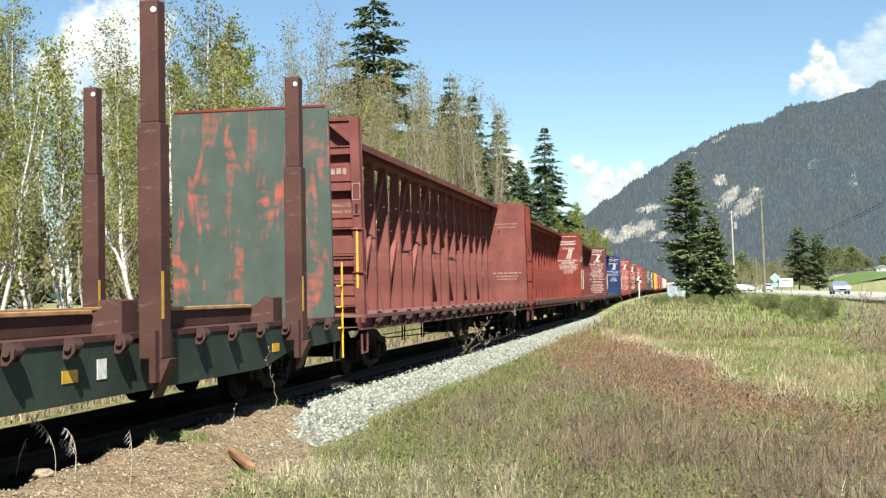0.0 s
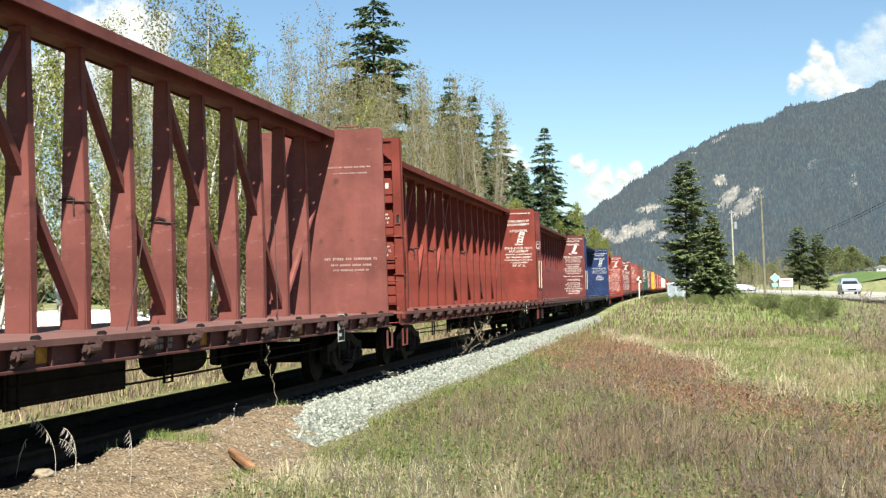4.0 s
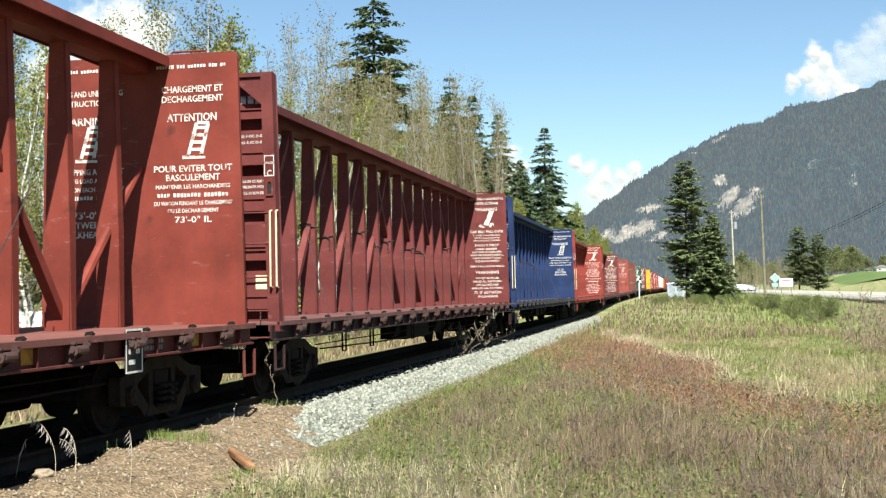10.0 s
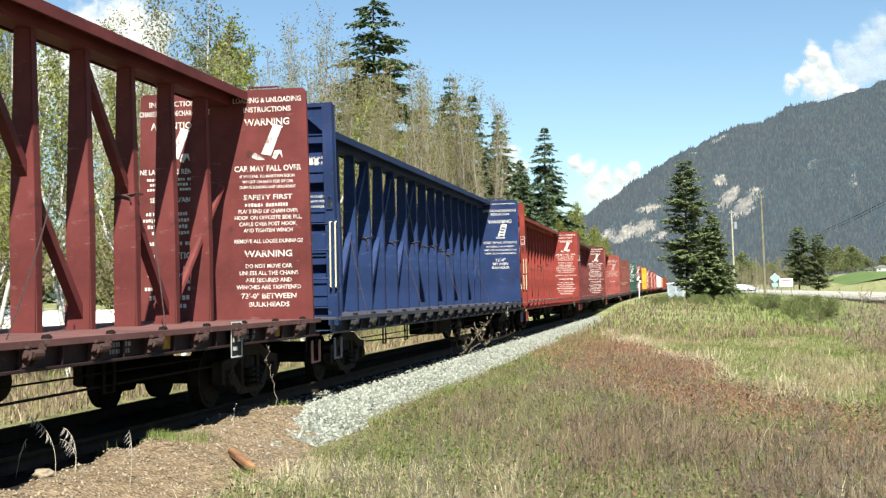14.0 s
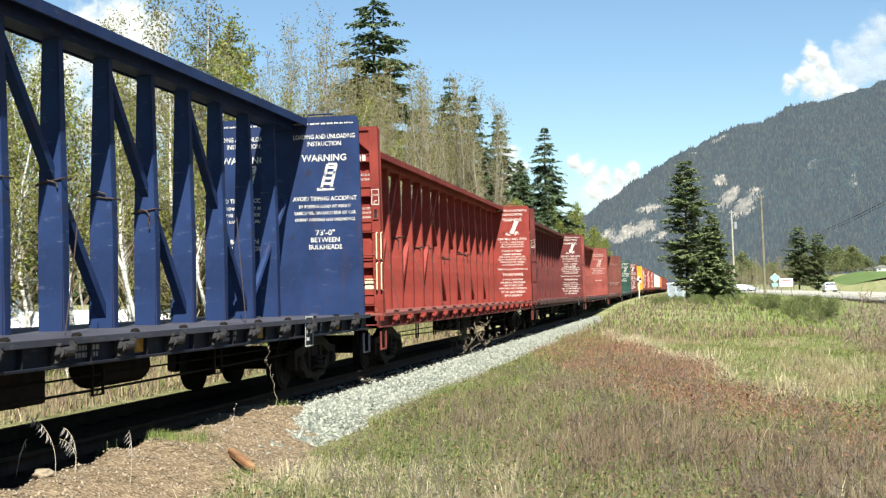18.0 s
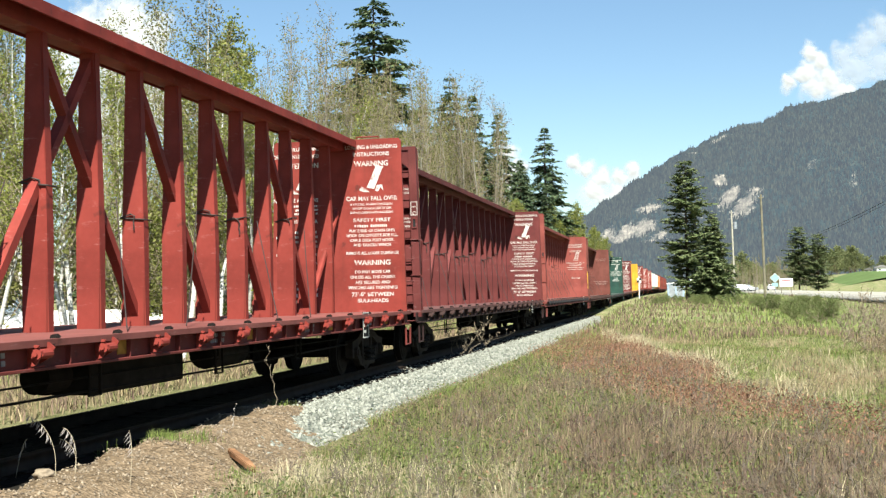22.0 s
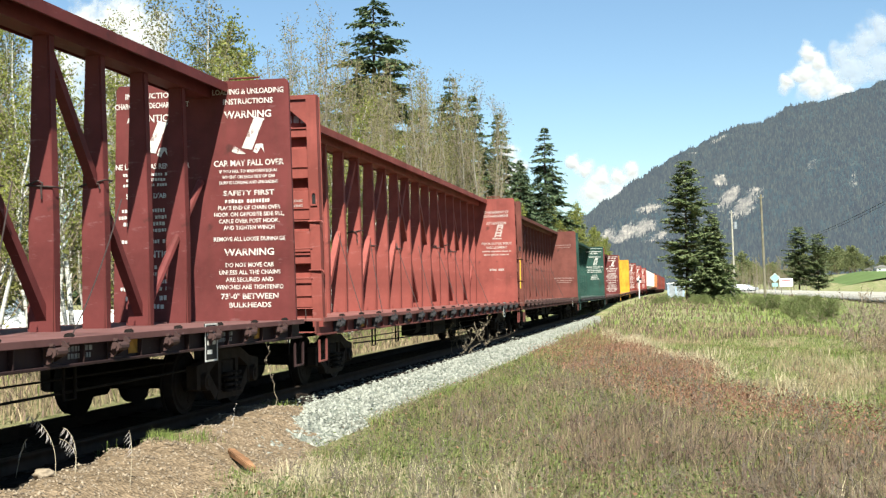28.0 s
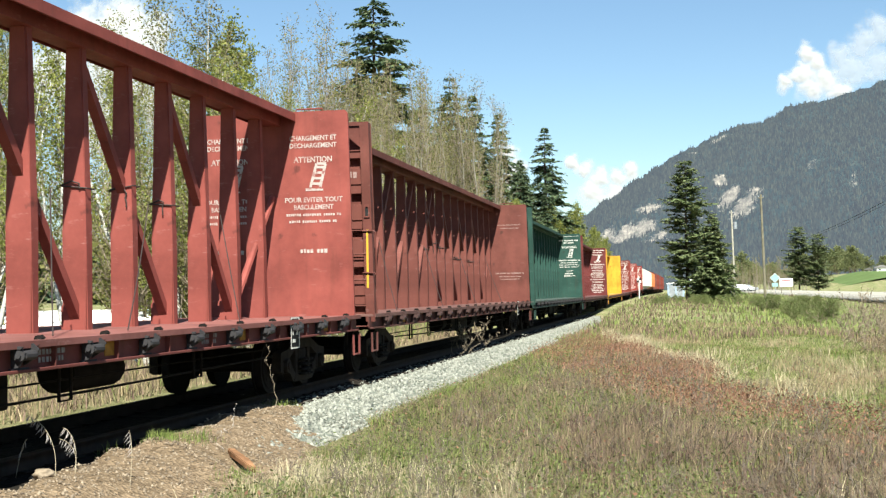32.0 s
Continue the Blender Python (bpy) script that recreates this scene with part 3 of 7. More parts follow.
def bracket_grab_mesh():
    """A dark hand rail held by two bent rods that reach round the corner post."""
    bm = bmesh.new()
    for z in (0.0, 0.78):
        pipe(bm, [(0.24, 0, z), (0.22, 0.08, z), (0.0, 0.10, z), (-0.04, 0.10, z - 0.04)], 0.013)
    pipe(bm, [(-0.04, 0.10, -0.06), (-0.04, 0.10, 0.76)], 0.013)
    return bm


def end_loop_mesh(h):
    """An upright loop rail beside a rear bulkhead."""
    bm = bmesh.new()
    pipe(bm, [(0, 0.02, 0), (0, 0.16, 0.02), (0, 0.17, h - 0.02), (0, 0.02, h)], 0.014)
    return bm


def rung_mesh():
    bm = bmesh.new()
    pipe(bm, [(-0.24, 0.0, 0), (-0.23, 0.07, -0.01), (0.23, 0.07, -0.01), (0.24, 0.0, 0)], 0.013)
    return bm


def step_mesh():
    bm = bmesh.new()
    pipe(bm, [(0, -0.2, 0.34), (0, -0.19, 0.0), (0, 0.19, 0.0), (0, 0.2, 0.34)], 0.022)
    return bm


def coupler_mesh():
    bm = bmesh.new()
    box(bm, -0.07, 0.07, 0.3, 0.62, 0.72, 0.92, bevel=0.02)
    prism(bm, [(-0.16, 0.6), (0.10, 0.6), (0.17, 0.72), (0.05, 0.68), (-0.06, 0.69), (-0.16, 0.69)], "z", 0.69, 0.95)
    pipe(bm, [(0.3, 0.38, 0.85), (0.32, 0.5, 0.5), (0.2, 0.65, 0.42)], 0.03)
    pipe(bm, [(-1.2, 0.42, 0.9), (-0.1, 0.42, 0.86), (0.1, 0.42, 0.86), (1.2, 0.42, 0.9), (1.2, 0.42, 0.6)], 0.014)
    return bm


def sag_cable(a, b, sag, r=0.008):
    bm = bmesh.new()
    a, b = Vector(a), Vector(b)
    pts = [a.lerp(b, u) - Vector((0, 0, sag * 4 * u * (1 - u))) for u in (0, 0.17, 0.33, 0.5, 0.67, 0.83, 1)]
    pipe(bm, pts, r, 5)
    return bm


def tangle_mesh(seed):
    """A strap round a post at half height with a short end of chain hanging from it."""
    rng = random.Random(seed)
    bm = bmesh.new()
    w, z = 0.175, 0.0
    tilt = rng.uniform(-0.06, 0.08)
    pts = [Vector((-w, -0.09, z)), Vector((w, -0.09, z + tilt)), Vector((w + 0.01, 0.09, z + tilt)), Vector((-w, 0.09, z)), Vector((-w, -0.09, z))]
    a = Vector((rng.uniform(-0.1, 0.12), -0.10, z + 0.02))
    hang = [a + Vector((rng.uniform(-0.02, 0.02), 0, -0.06 * q)) for q in range(rng.randint(2, 6))]
    pipe(bm, pts + [Vector((-0.02, -0.10, z + 0.05))] + hang, 0.0105, 5)
    return bm




def icon_mesh(ladder):
    """A car that tips over, as a plain sign."""
    bm = bmesh.new()
    if ladder:
        prism(bm, [(-0.14, 0.0), (0.18, 0.0), (0.18, 0.03), (-0.14, 0.05)], "y", -0.003, 0.0)
        for a, b in (((-0.08, 0.06), (0.04, 0.48)), ((0.10, 0.06), (0.20, 0.46))):
            prism(bm, [(a[0], a[1]), (a[0] + 0.05, a[1]), (b[0] + 0.05, b[1]), (b[0], b[1])], "y", -0.003, 0.0)
        for u in (0.12, 0.36, 0.6, 0.84, 1.0):
            x, z = -0.05 + 0.12 * u, 0.06 + 0.4 * u
            prism(bm, [(x, z), (x + 0.17, z - 0.01), (x + 0.17, z + 0.035), (x, z + 0.04)], "y", -0.0035, 0.0)
    else:
        prism(bm, [(-0.10, 0.09), (0.06, 0.06), (0.24, 0.50), (0.10, 0.54)], "y", -0.003, 0.0)
        prism(bm, [(0.09, 0.53), (0.25, 0.49), (0.26, 0.52), (0.10, 0.56)], "y", -0.003, 0.0)
        prism(bm, [(0.08, 0.03), (0.14, 0.0), (0.20, 0.10), (0.25, 0.02), (0.23, 0.15), (0.12, 0.14)], "y", -0.003, 0.0)
        prism(bm, [(-0.26, 0.04), (-0.22, 0.12), (-0.12, 0.07), (-0.04, 0.0), (-0.16, 0.0)], "y", -0.003, 0.0)
    return bm


def bar_mesh(width, height, seed):
    """Writing too small to read: rows of short strokes in word-long groups."""
    rng = random.Random(seed)
    bm = bmesh.new()
    x = -width / 2
    left = rng.randint(3, 8)
    w0 = height * 0.62
    while x < width / 2 - w0:
        w = w0 * rng.uniform(0.75, 1.15)
        z0, z1 = -height / 2 * rng.uniform(0.7, 1.0), height / 2 * rng.uniform(0.7, 1.0)
        vs = [bm.verts.new(c) for c in ((x, -0.002, z0), (x + w, -0.002, z0), (x + w, -0.002, z1), (x, -0.002, z1))]
        bm.faces.new(vs)
        x += w + height * 0.22
        left -= 1
        if left == 0:
            left = rng.randint(2, 8)
            x += height * 0.7
    return bm


FRONT_TEXTS = {
    "maroon": [("WHEELS CL", 3.12, 0.075, 0.42), ("SPRING D-5", 3.00, 0.075, 0.42)],
    "brick": [("IC D6", 3.14, 0.06, 0.22), ("IIC D6A", 3.06, 0.06, 0.30), ("B-353", 2.97, 0.06, 0.24), ("GROUP", 2.47, 0.06, 0.26), ("CLASS C", 2.39, 0.06, 0.32), ("CARS", 2.30, 0.06, 0.20)],
    "dark": [("SPRG 7 OC D-5", 3.80, 0.055, 0.40), ("SPRG 5 IC D-5", 3.71, 0.055, 0.40), ("WHEELS IN CLASS C", 3.15, 0.055, 0.50), ("INTERMEDIATE HOSE", 3.07, 0.055, 0.50), ("ORIFICE COUPLER", 2.98, 0.055, 0.44)],
    "pink": [("RATING", 3.02, 0.055, 0.24), ("RATING", 2.94, 0.055, 0.24)],
    "brown": [],
}
TEXTS = {
    "en": [("LOADING & UNLOADING", 4.58, 0.115, 1.12), ("INSTRUCTIONS", 4.43, 0.115, 0.78), ("WARNING", 4.23, 0.155, 0.74), ("icon", 3.64, 0, 0),
           ("CAR MAY FALL OVER", 3.50, 0.125, 1.10), ("IF YOU FAIL TO MAINTAIN EQUAL", 3.38, 0.065, 0.92), ("WEIGHT ON EACH SIDE OF CAR", 3.295, 0.065, 0.84), ("DURING LOADING AND UNLOADING", 3.21, 0.065, 0.92), ("SAFETY FIRST", 3.05, 0.105, 0.80),
           ("bar", 2.93, 0.06, 0.75), ("PLACE END OF CHAIN OVER", 2.83, 0.085, 0.98), ("HOOK ON OPPOSITE SIDE SILL,", 2.73, 0.085, 1.10), ("CABLE OVER POST HOOK,", 2.63, 0.085, 0.95), ("AND TIGHTEN WINCH", 2.53, 0.085, 0.80),
           ("REMOVE ALL LOOSE DUNNAGE", 2.36, 0.085, 1.12), ("WARNING", 2.16, 0.145, 0.78), ("DO NOT MOVE CAR", 1.97, 0.09, 0.76), ("UNLESS ALL THE CHAINS", 1.86, 0.09, 0.96), ("ARE SECURED AND", 1.75, 0.09, 0.75),
           ("WINCHES ARE TIGHTENED", 1.64, 0.09, 1.06), ("73'-0\" BETWEEN", 1.50, 0.115, 0.90), ("BULKHEADS", 1.37, 0.105, 0.66)],
    "blue": [("bar", 4.62, 0.035, 1.15), ("LOADING AND UNLOADING", 4.38, 0.115, 1.16), ("INSTRUCTION", 4.25, 0.115, 0.64), ("WARNING", 3.99, 0.17, 0.84), ("ladder", 3.40, 0, 0),
             ("AVOID TIPPING ACCIDENT", 3.25, 0.11, 1.20), ("BY KEEPING LOAD AT ABOUT", 3.11, 0.08, 0.98), ("SAME LEVEL ON EACH SIDE OF CAR", 2.99, 0.08, 1.16), ("DURING LOADING AND UNLOADING", 2.87, 0.08, 1.12),
             ("73'-0\"", 2.63, 0.14, 0.36), ("BETWEEN", 2.50, 0.12, 0.54), ("BULKHEADS", 2.37, 0.12, 0.62)],
    "fr": [("bar", 4.58, 0.05, 1.0), ("CHARGEMENT ET", 4.27, 0.12, 0.86), ("DECHARGEMENT", 4.14, 0.12, 0.86), ("ATTENTION", 3.89, 0.145, 0.70), ("ladder", 3.34, 0, 0),
           ("POUR EVITER TOUT", 3.21, 0.12, 1.10), ("BASCULEMENT", 3.09, 0.12, 0.76), ("MAINTENIR LES MARCHANDISES", 2.97, 0.075, 1.05), ("bar", 2.86, 0.06, 1.0), ("DU WAGON PENDANT LE CHARGEMENT", 2.75, 0.075, 1.1), ("OU LE DECHARGEMENT", 2.65, 0.075, 0.72), ("73'-0\" IL", 2.53, 0.115, 0.52)],
    "en_left": [("INSTRUCTIONS", 4.58, 0.115, 0.86), ("CHARGEMENT/DECHARGEMENT", 4.43, 0.115, 1.20), ("ATTENTION", 4.23, 0.155, 0.80), ("icon", 3.64, 0, 0), ("NE LAISSEZ PAS RENVERSER", 3.50, 0.115, 1.20),
                ("bar", 3.38, 0.05, 0.95), ("bar", 3.30, 0.05, 0.85), ("bar", 3.22, 0.05, 0.95), ("SECURITE D'ABORD", 3.05, 0.105, 0.86), ("bar", 2.83, 0.06, 1.0), ("bar", 2.73, 0.06, 1.1), ("bar", 2.63, 0.06, 0.95), ("bar", 2.53, 0.06, 0.8),
                ("bar", 2.36, 0.06, 1.1), ("ATTENTION", 2.16, 0.145, 0.78), ("bar", 1.97, 0.065, 0.76), ("bar", 1.86, 0.065, 0.96), ("bar", 1.75, 0.065, 0.75), ("bar", 1.64, 0.065, 1.06), ("bar", 1.50, 0.08, 0.90), ("bar", 1.37, 0.08, 0.66)],
    "fr_left": [("bar", 4.58, 0.05, 1.0), ("LOADING AND UNLOADING", 4.27, 0.11, 1.10), ("INSTRUCTIONS", 4.14, 0.11, 0.74), ("WARNING", 3.89, 0.145, 0.74), ("ladder", 3.34, 0, 0),
                ("AVOID TIPPING ACCIDENT", 3.21, 0.11, 1.12), ("BY KEEPING LOAD AT ABOUT", 3.09, 0.085, 0.98), ("SAME LEVEL ON EACH SIDE OF CAR", 2.97, 0.085, 1.16), ("bar", 2.86, 0.06, 1.0), ("73'-0\"", 2.62, 0.13, 0.36), ("BETWEEN", 2.49, 0.12, 0.54), ("BULKHEADS", 2.36, 0.12, 0.62)],
    "plain": [("bar", 4.0, 0.035, 0.9), ("bar", 3.88, 0.03, 0.7), ("bar", 2.20, 0.055, 1.10), ("bar", 2.08, 0.045, 0.85), ("bar", 1.98, 0.04, 0.75)],
    "fade": [("CHARGEMENT ET", 4.27, 0.12, 0.86), ("DECHARGEMENT", 4.14, 0.12, 0.86), ("ATTENTION", 3.89, 0.14, 0.70), ("ladder", 3.34, 0, 0), ("POUR EVITER TOUT", 3.18, 0.12, 1.05), ("BASCULEMENT", 3.05, 0.12, 0.72), ("bar", 2.92, 0.05, 1.0), ("bar", 2.8, 0.05, 0.9), ("bar", 2.28, 0.08, 0.5)],
    "": [],
}


def write_panel(panel, kind, colour, detail):
    for side in ((0.74, -0.80) if kind != "plain" else (0.74,)):
        rows = TEXTS.get(kind + "_left", TEXTS[kind]) if side < 0 else TEXTS[kind]
        for i, (body, z, size, width) in enumerate(rows):
            m = pose(side, -0.004, z)
            if body == "bar" or (detail < 2 and size and size < 0.14):
                h = size if body == "bar" else size * 0.72
                shared(("bar", colour, round(width, 2), round(h, 3), i), "lettering", lambda: bar_mesh(width, h, i), LETTER[colour], panel, m)
            elif body in ("icon", "ladder"):
                shared((body, colour), "warning_sign", lambda: icon_mesh(body == "ladder"), LETTER[colour], panel, m)
            else:
                put("lettering", text_mesh(body, size, LETTER[colour], width), panel, m)


CARS = []


def centre_beam_car(colour, text, index, detail, label, grabs=WHITE, reverse=False):
    """A centre-beam flat car; its origin is on the track under the inner face of its rear bulkhead."""
    car = tagged(empty("centerbeam_flatcar"), label, "railway car", "cars of the train")
    P, S = PAINT[colour], SILL[colour]
    shared(("deck", colour), "deck", deck_mesh, DUSTY[colour], car)
    for at in (pose(0, 0, 0), pose(0, -BODY, 0, 0, 0, 180)):
        shared(("deck_edge", colour), "deck_edge", deck_edge_mesh, DUSTY[colour], car, at)
    rows = 2 if text == "plain" else 1
    shared(("chord", colour, rows), "top_chord", lambda: chord_mesh(rows), P, car)
    for sx in (-1, 1):
        shared(("lip", colour), "chord_lip", lambda: one_box(-0.012, 0.012, -BODY, 0, TOP - 0.17, TOP - 0.028, bevel=0.004), P, car, pose(sx * 0.413, 0, 0))
    shared(("web", colour), "chord_web", lambda: one_box(-0.15, 0.15, -BODY, 0, TOP - 0.24, TOP - 0.062), P, car)
    for turn in ((0, 180) if detail else (0,)):
        at = pose(0, 0, 0) if turn == 0 else pose(0, -BODY, 0, 0, 0, 180)
        shared(("sill", colour), "side_sill", sill_mesh, S, car, at)
    shared("floor_beam", "underframe", floor_beam_mesh, STEEL, car)
    shared("brake_gear", "brake_gear", brake_gear_mesh, STEEL, car)
    shared("reservoir_box", "reservoir_box", lambda: one_box(0.25, 0.88, -12.8, -10.3, 0.47, DECK - 0.2, bevel=0.03), STEEL, car)
    # posts and their braces, sloping outwards from the middle to the ends
    at = [-(FIRST + k * PITCH_Y) for k in range(18)]
    for y in at:
        shared(("post", colour), "post", post_mesh, P, car, pose(0, y, 0))
    for k, e in ((9, 7), (7, 5), (5, 3), (3, 1), (8, 10), (10, 12), (12, 14), (14, 16), (16, 18)) if detail else ():
        last = e == 18
        dy = at[e] - at[k] if not last else -BODY + 0.03 - at[k]
        shared(("brace", colour, round(dy, 2)), "brace", lambda: brace_mesh(dy, DECK + (0.12 if not last else 0.72)), P, car, pose(0, at[k], 0))
        if detail == 2 and not last:
            shared(("gusset", colour), "gusset", gusset_mesh, P, car, pose(-0.13, at[e], DECK + 0.005) @ Matrix.Diagonal((0.75, 1, 0.75, 1)))
    if detail:
        shared(("end_brace", colour), "end_brace", lambda: end_brace_mesh(at[1] + 0.1, -0.06), P, car)
    # bulkheads
    rear = shared(("bulkhead", colour), "bulkhead", far_bulkhead_mesh, P, car, label="plate bulkhead with white stencilled notices")
    front = shared(("front_bulkhead", colour), "bulkhead", lambda: far_bulkhead_mesh(0.012), P, car, pose(0, -BODY, 0, 0, 0, 180))
    for b in (rear, front):
        if b is front or detail:
            shared(("bulkhead_frame", colour, b is rear), "bulkhead_frame", lambda: bulkhead_frame_mesh(0.36, 0.42) if b is rear else bulkhead_frame_mesh(), P, b)
            for z, h in ((4.13, 0.18), (3.62, 0.49), (2.95, 0.48), (2.27, 0.54), (1.55, 0.50)) if b is front else ():
                shared(("rib", colour, h), "rib", lambda: rib_mesh(h), P, b, pose(0, 0, z))
    write_panel(rear, text, colour, detail)
    if detail == 2:
        for b in (front, rear):
            shared(("bulk_rail", colour), "top_rail", lambda: rail_loop(), P, b, pose(0.62, 0.2, TOP - 0.02))
        for z in (0.92, 1.30, 1.78, 2.26, 2.70):
            shared(("rung", colour), "rung", rung_mesh, P, front, pose(-1.06, 0.15, z))
        # front corner post: seen from outside, local x runs towards the near side of the track
        NEAR, F = -1.0, 0.155
        shared(("number", colour), "number_lettering", lambda: bar_mesh(0.50, 0.13, 3), LETTER[colour], front, pose(-0.98, 0.018 if colour in ("dark", "pink") else F, {"dark": 4.35, "pink": 4.35, "bright": 4.13}.get(colour, 3.74), 0, 0, 180))
        for body_, z, size, width in FRONT_TEXTS.get(colour, FRONT_TEXTS["dark"]):
            put("lettering", text_mesh(body_, size, LETTER[colour], width), front, pose(NEAR, F, z, 0, 0, 180))
        if colour in ("dark", "bright", "maroon"):
            sign = shared(("plate_box", colour), "plate_sign", lambda: outline_mesh(0.15, 0.30), LETTER[colour], front, pose(-1.325, 0.2185, 3.36, 0, 0, 180))
            if colour != "maroon":
                put("lettering", text_mesh("PLATE", 0.05, LETTER[colour], 0.11), sign, pose(0, 0, 0.04))
                put("lettering", text_mesh("C", 0.12, LETTER[colour], 0.07), sign, pose(0, 0, -0.11))
        slot = shared(("slot", colour), "jacking_slot", slot_mesh, P, front, pose(-1.33, 0.2175, 3.05))
        shared("slot_hole", "slot_opening", slot_hole_mesh, BLACK, slot)
        if grabs is YELLOW:
            shared("yellow_strip", "reflector_strip", lambda: one_box(-0.02, 0.02, 0.0, 0.004, 0.0, 1.08), YELLOW, front, pose(-1.33, 0.219, 1.62), "yellow reflective strip")
            shared(("bracket_grab", colour), "grab_iron", bracket_grab_mesh, P, front, pose(-1.46, 0.15, 1.9))
        elif grabs is CABLE or index == 1:
            shared(("bracket_grab", colour), "grab_iron", bracket_grab_mesh, P, front, pose(-1.46, 0.15, 1.9))
        elif index == 0:
            for z in (1.58, 2.16):
                shared("short_grab", "grab_iron", lambda: long_grab_mesh(0.52, 0.09), CREAM, front, pose(-1.44, 0.218, z), "cream painted grab iron")
        else:
            shared("long_grab", "grab_iron", lambda: long_grab_mesh(1.1, 0.09), CREAM, front, pose(-1.44, 0.218, 1.62), "cream painted grab iron")
        if index in (-2, 0):
            shared("placard", "placard", lambda: one_box(-0.09, 0.09, 0.0, 0.006, -0.1, 0.1), CREAM, front, pose(-1.17, 0.152, 1.70), "cream paper placard")
        for z, h in ((1.75, 0.62), (2.5, 0.55)) if index in (0, 3) else ((1.70, 1.2),):
            shared(("end_loop", index in (0, 3), colour, h), "grab_iron", lambda: end_loop_mesh(h), WHITE if index in (0, 3) else P, rear, pose(HW - 0.10, 0.05, z))
    # winches, steps, couplers, plates
    if detail:
        for k in range(18):
            w = shared(("winch", colour), "winch", winch_mesh, WINCHES.get(colour, WINCH), car, pose(HW - 0.06, -0.74 - 1.285 * k, DECK - 0.005) @ Matrix.Diagonal((1, 1, 0.88, 1)))
            if detail == 2:
                shared("cleat", "cable_guide", cleat_mesh, STEEL, w, pose(0.0, 0.36, 0.012) @ Matrix.Diagonal((0.62, 0.62, 0.62, 1)))
    for y in (0.18, -BODY - 0.18):
        shared(("step", colour), "step", step_mesh, S, car, pose(HW - 0.02, y, 0.46))
    if detail == 2:
        shared("coupler", "coupler", coupler_mesh, CAST, car)
        shared("coupler", "coupler", coupler_mesh, CAST, car, pose(0, -BODY, 0, 0, 0, 180))
        plate = shared("plate_board", "identification_plate", plate_mesh, BLACK, car, pose(HW - 0.015, -3.35, 0.98))
        shared("plate_marks", "plate_lettering", plate_marks_mesh, WHITE, plate)
        for k in range(0, 18, 3):
            shared("reflector", "reflector", lambda: one_box(0, 0.006, -0.13, 0.13, -0.078, 0.078), OCHRE, car, pose(HW - 0.068, -0.24 - 1.285 * (k + 1), DECK - 0.135))
        for k in (1, 4, 7, 11, 15):
            for dz, half in ((0.035, 0.024), (-0.035, 0.024)) if k % 3 else ((0.0, 0.05),):
                shared(("sill_text", k % 3, dz), "sill_lettering", lambda: sill_text_mesh(k % 3 + int(dz * 100), half), SILLMARK, car, pose(HW - 0.067, -0.14 - 1.285 * (k + 1), DECK - 0.145 + dz))
        rng = random.Random(index * 7 + 1)
        for k in range(2, 17):
            if rng.random() < 0.55:
                shared(("tangle", k % 4), "tie_down_chain", lambda: tangle_mesh(k % 4), CABLE, car, pose(0, at[k], rng.uniform(2.55, 2.9)))
        for k in range(2, 17, 2 if colour in ("pink", "dark", "bright") else 4):
            sg = (k * 7 + index) % 4
            shared(("cable", sg), "tie_down_cable", lambda: sag_cable((0.34, 0, 2.72), (HW - 0.25, -1.294 * (1.2 + 0.35 * sg), DECK + 0.02), 0.02 + 0.03 * sg), CABLE, car, pose(0, at[k], 0))
    for y in (-1.75, -BODY + 1.75):
        truck(car, y, detail == 2)
    CARS.append((car, index))
    return car


def rail_loop():
    bm = bmesh.new()
    pipe(bm, [(-0.26, 0, 0), (-0.24, 0, 0.09), (0.24, 0, 0.09), (0.26, 0, 0)], 0.015)
    return bm


def brace_mesh(dy, foot):
    """A box brace from the top chord down across two bays, beside the post between."""
    bm = bmesh.new()
    a, b = Vector((0, 0.0, TOP - 0.3)), Vector((0, dy, foot))
    for x in (0.0,):
        d = (b - a).normalized()
        n = Vector((0, -d.z, d.y))
        w = 0.055
        vs = []
        for p in (a, b):
            vs.append([bm.verts.new(p + n * sy * w + Vector((x + sx * 0.06, 0, 0))) for sx, sy in ((-1, -1), (1, -1), (1, 1), (-1, 1))])
        for i in range(4):
            bm.faces.new((vs[0][i], vs[0][(i + 1) % 4], vs[1][(i + 1) % 4], vs[1][i]))
        bm.faces.new(vs[0])
        bm.faces.new(vs[1])
    bmesh.ops.recalc_face_normals(bm, faces=bm.faces)
    return bm


def end_brace_mesh(y0, y1):
    bm = bmesh.new()
    tube(bm, (0.0, y0, DECK + 0.15), (0.0, y1, DECK + 2.1), 0.06, n=8)
    return bm


def plate_mesh():
    bm = bmesh.new()
    box(bm, 0, 0.012, -0.2, 0.2, -0.26, 0.2)
    return bm


def plate_marks_mesh():
    bm = bmesh.new()
    for y0, y1, z0, z1 in ((-0.2, 0.2, 0.18, 0.2), (-0.2, 0.2, -0.26, -0.24), (-0.2, -0.18, -0.24, 0.18), (0.18, 0.2, -0.24, 0.18), (-0.13, -0.03, 0.04, 0.09), (0.04, 0.13, 0.04, 0.09), (-0.13, -0.03, -0.06, -0.01), (0.04, 0.13, -0.06, 0.09), (-0.13, 0.02, -0.17, -0.12)):
        box(bm, 0.012, 0.015, y0, y1, z0, z1)
    return bm


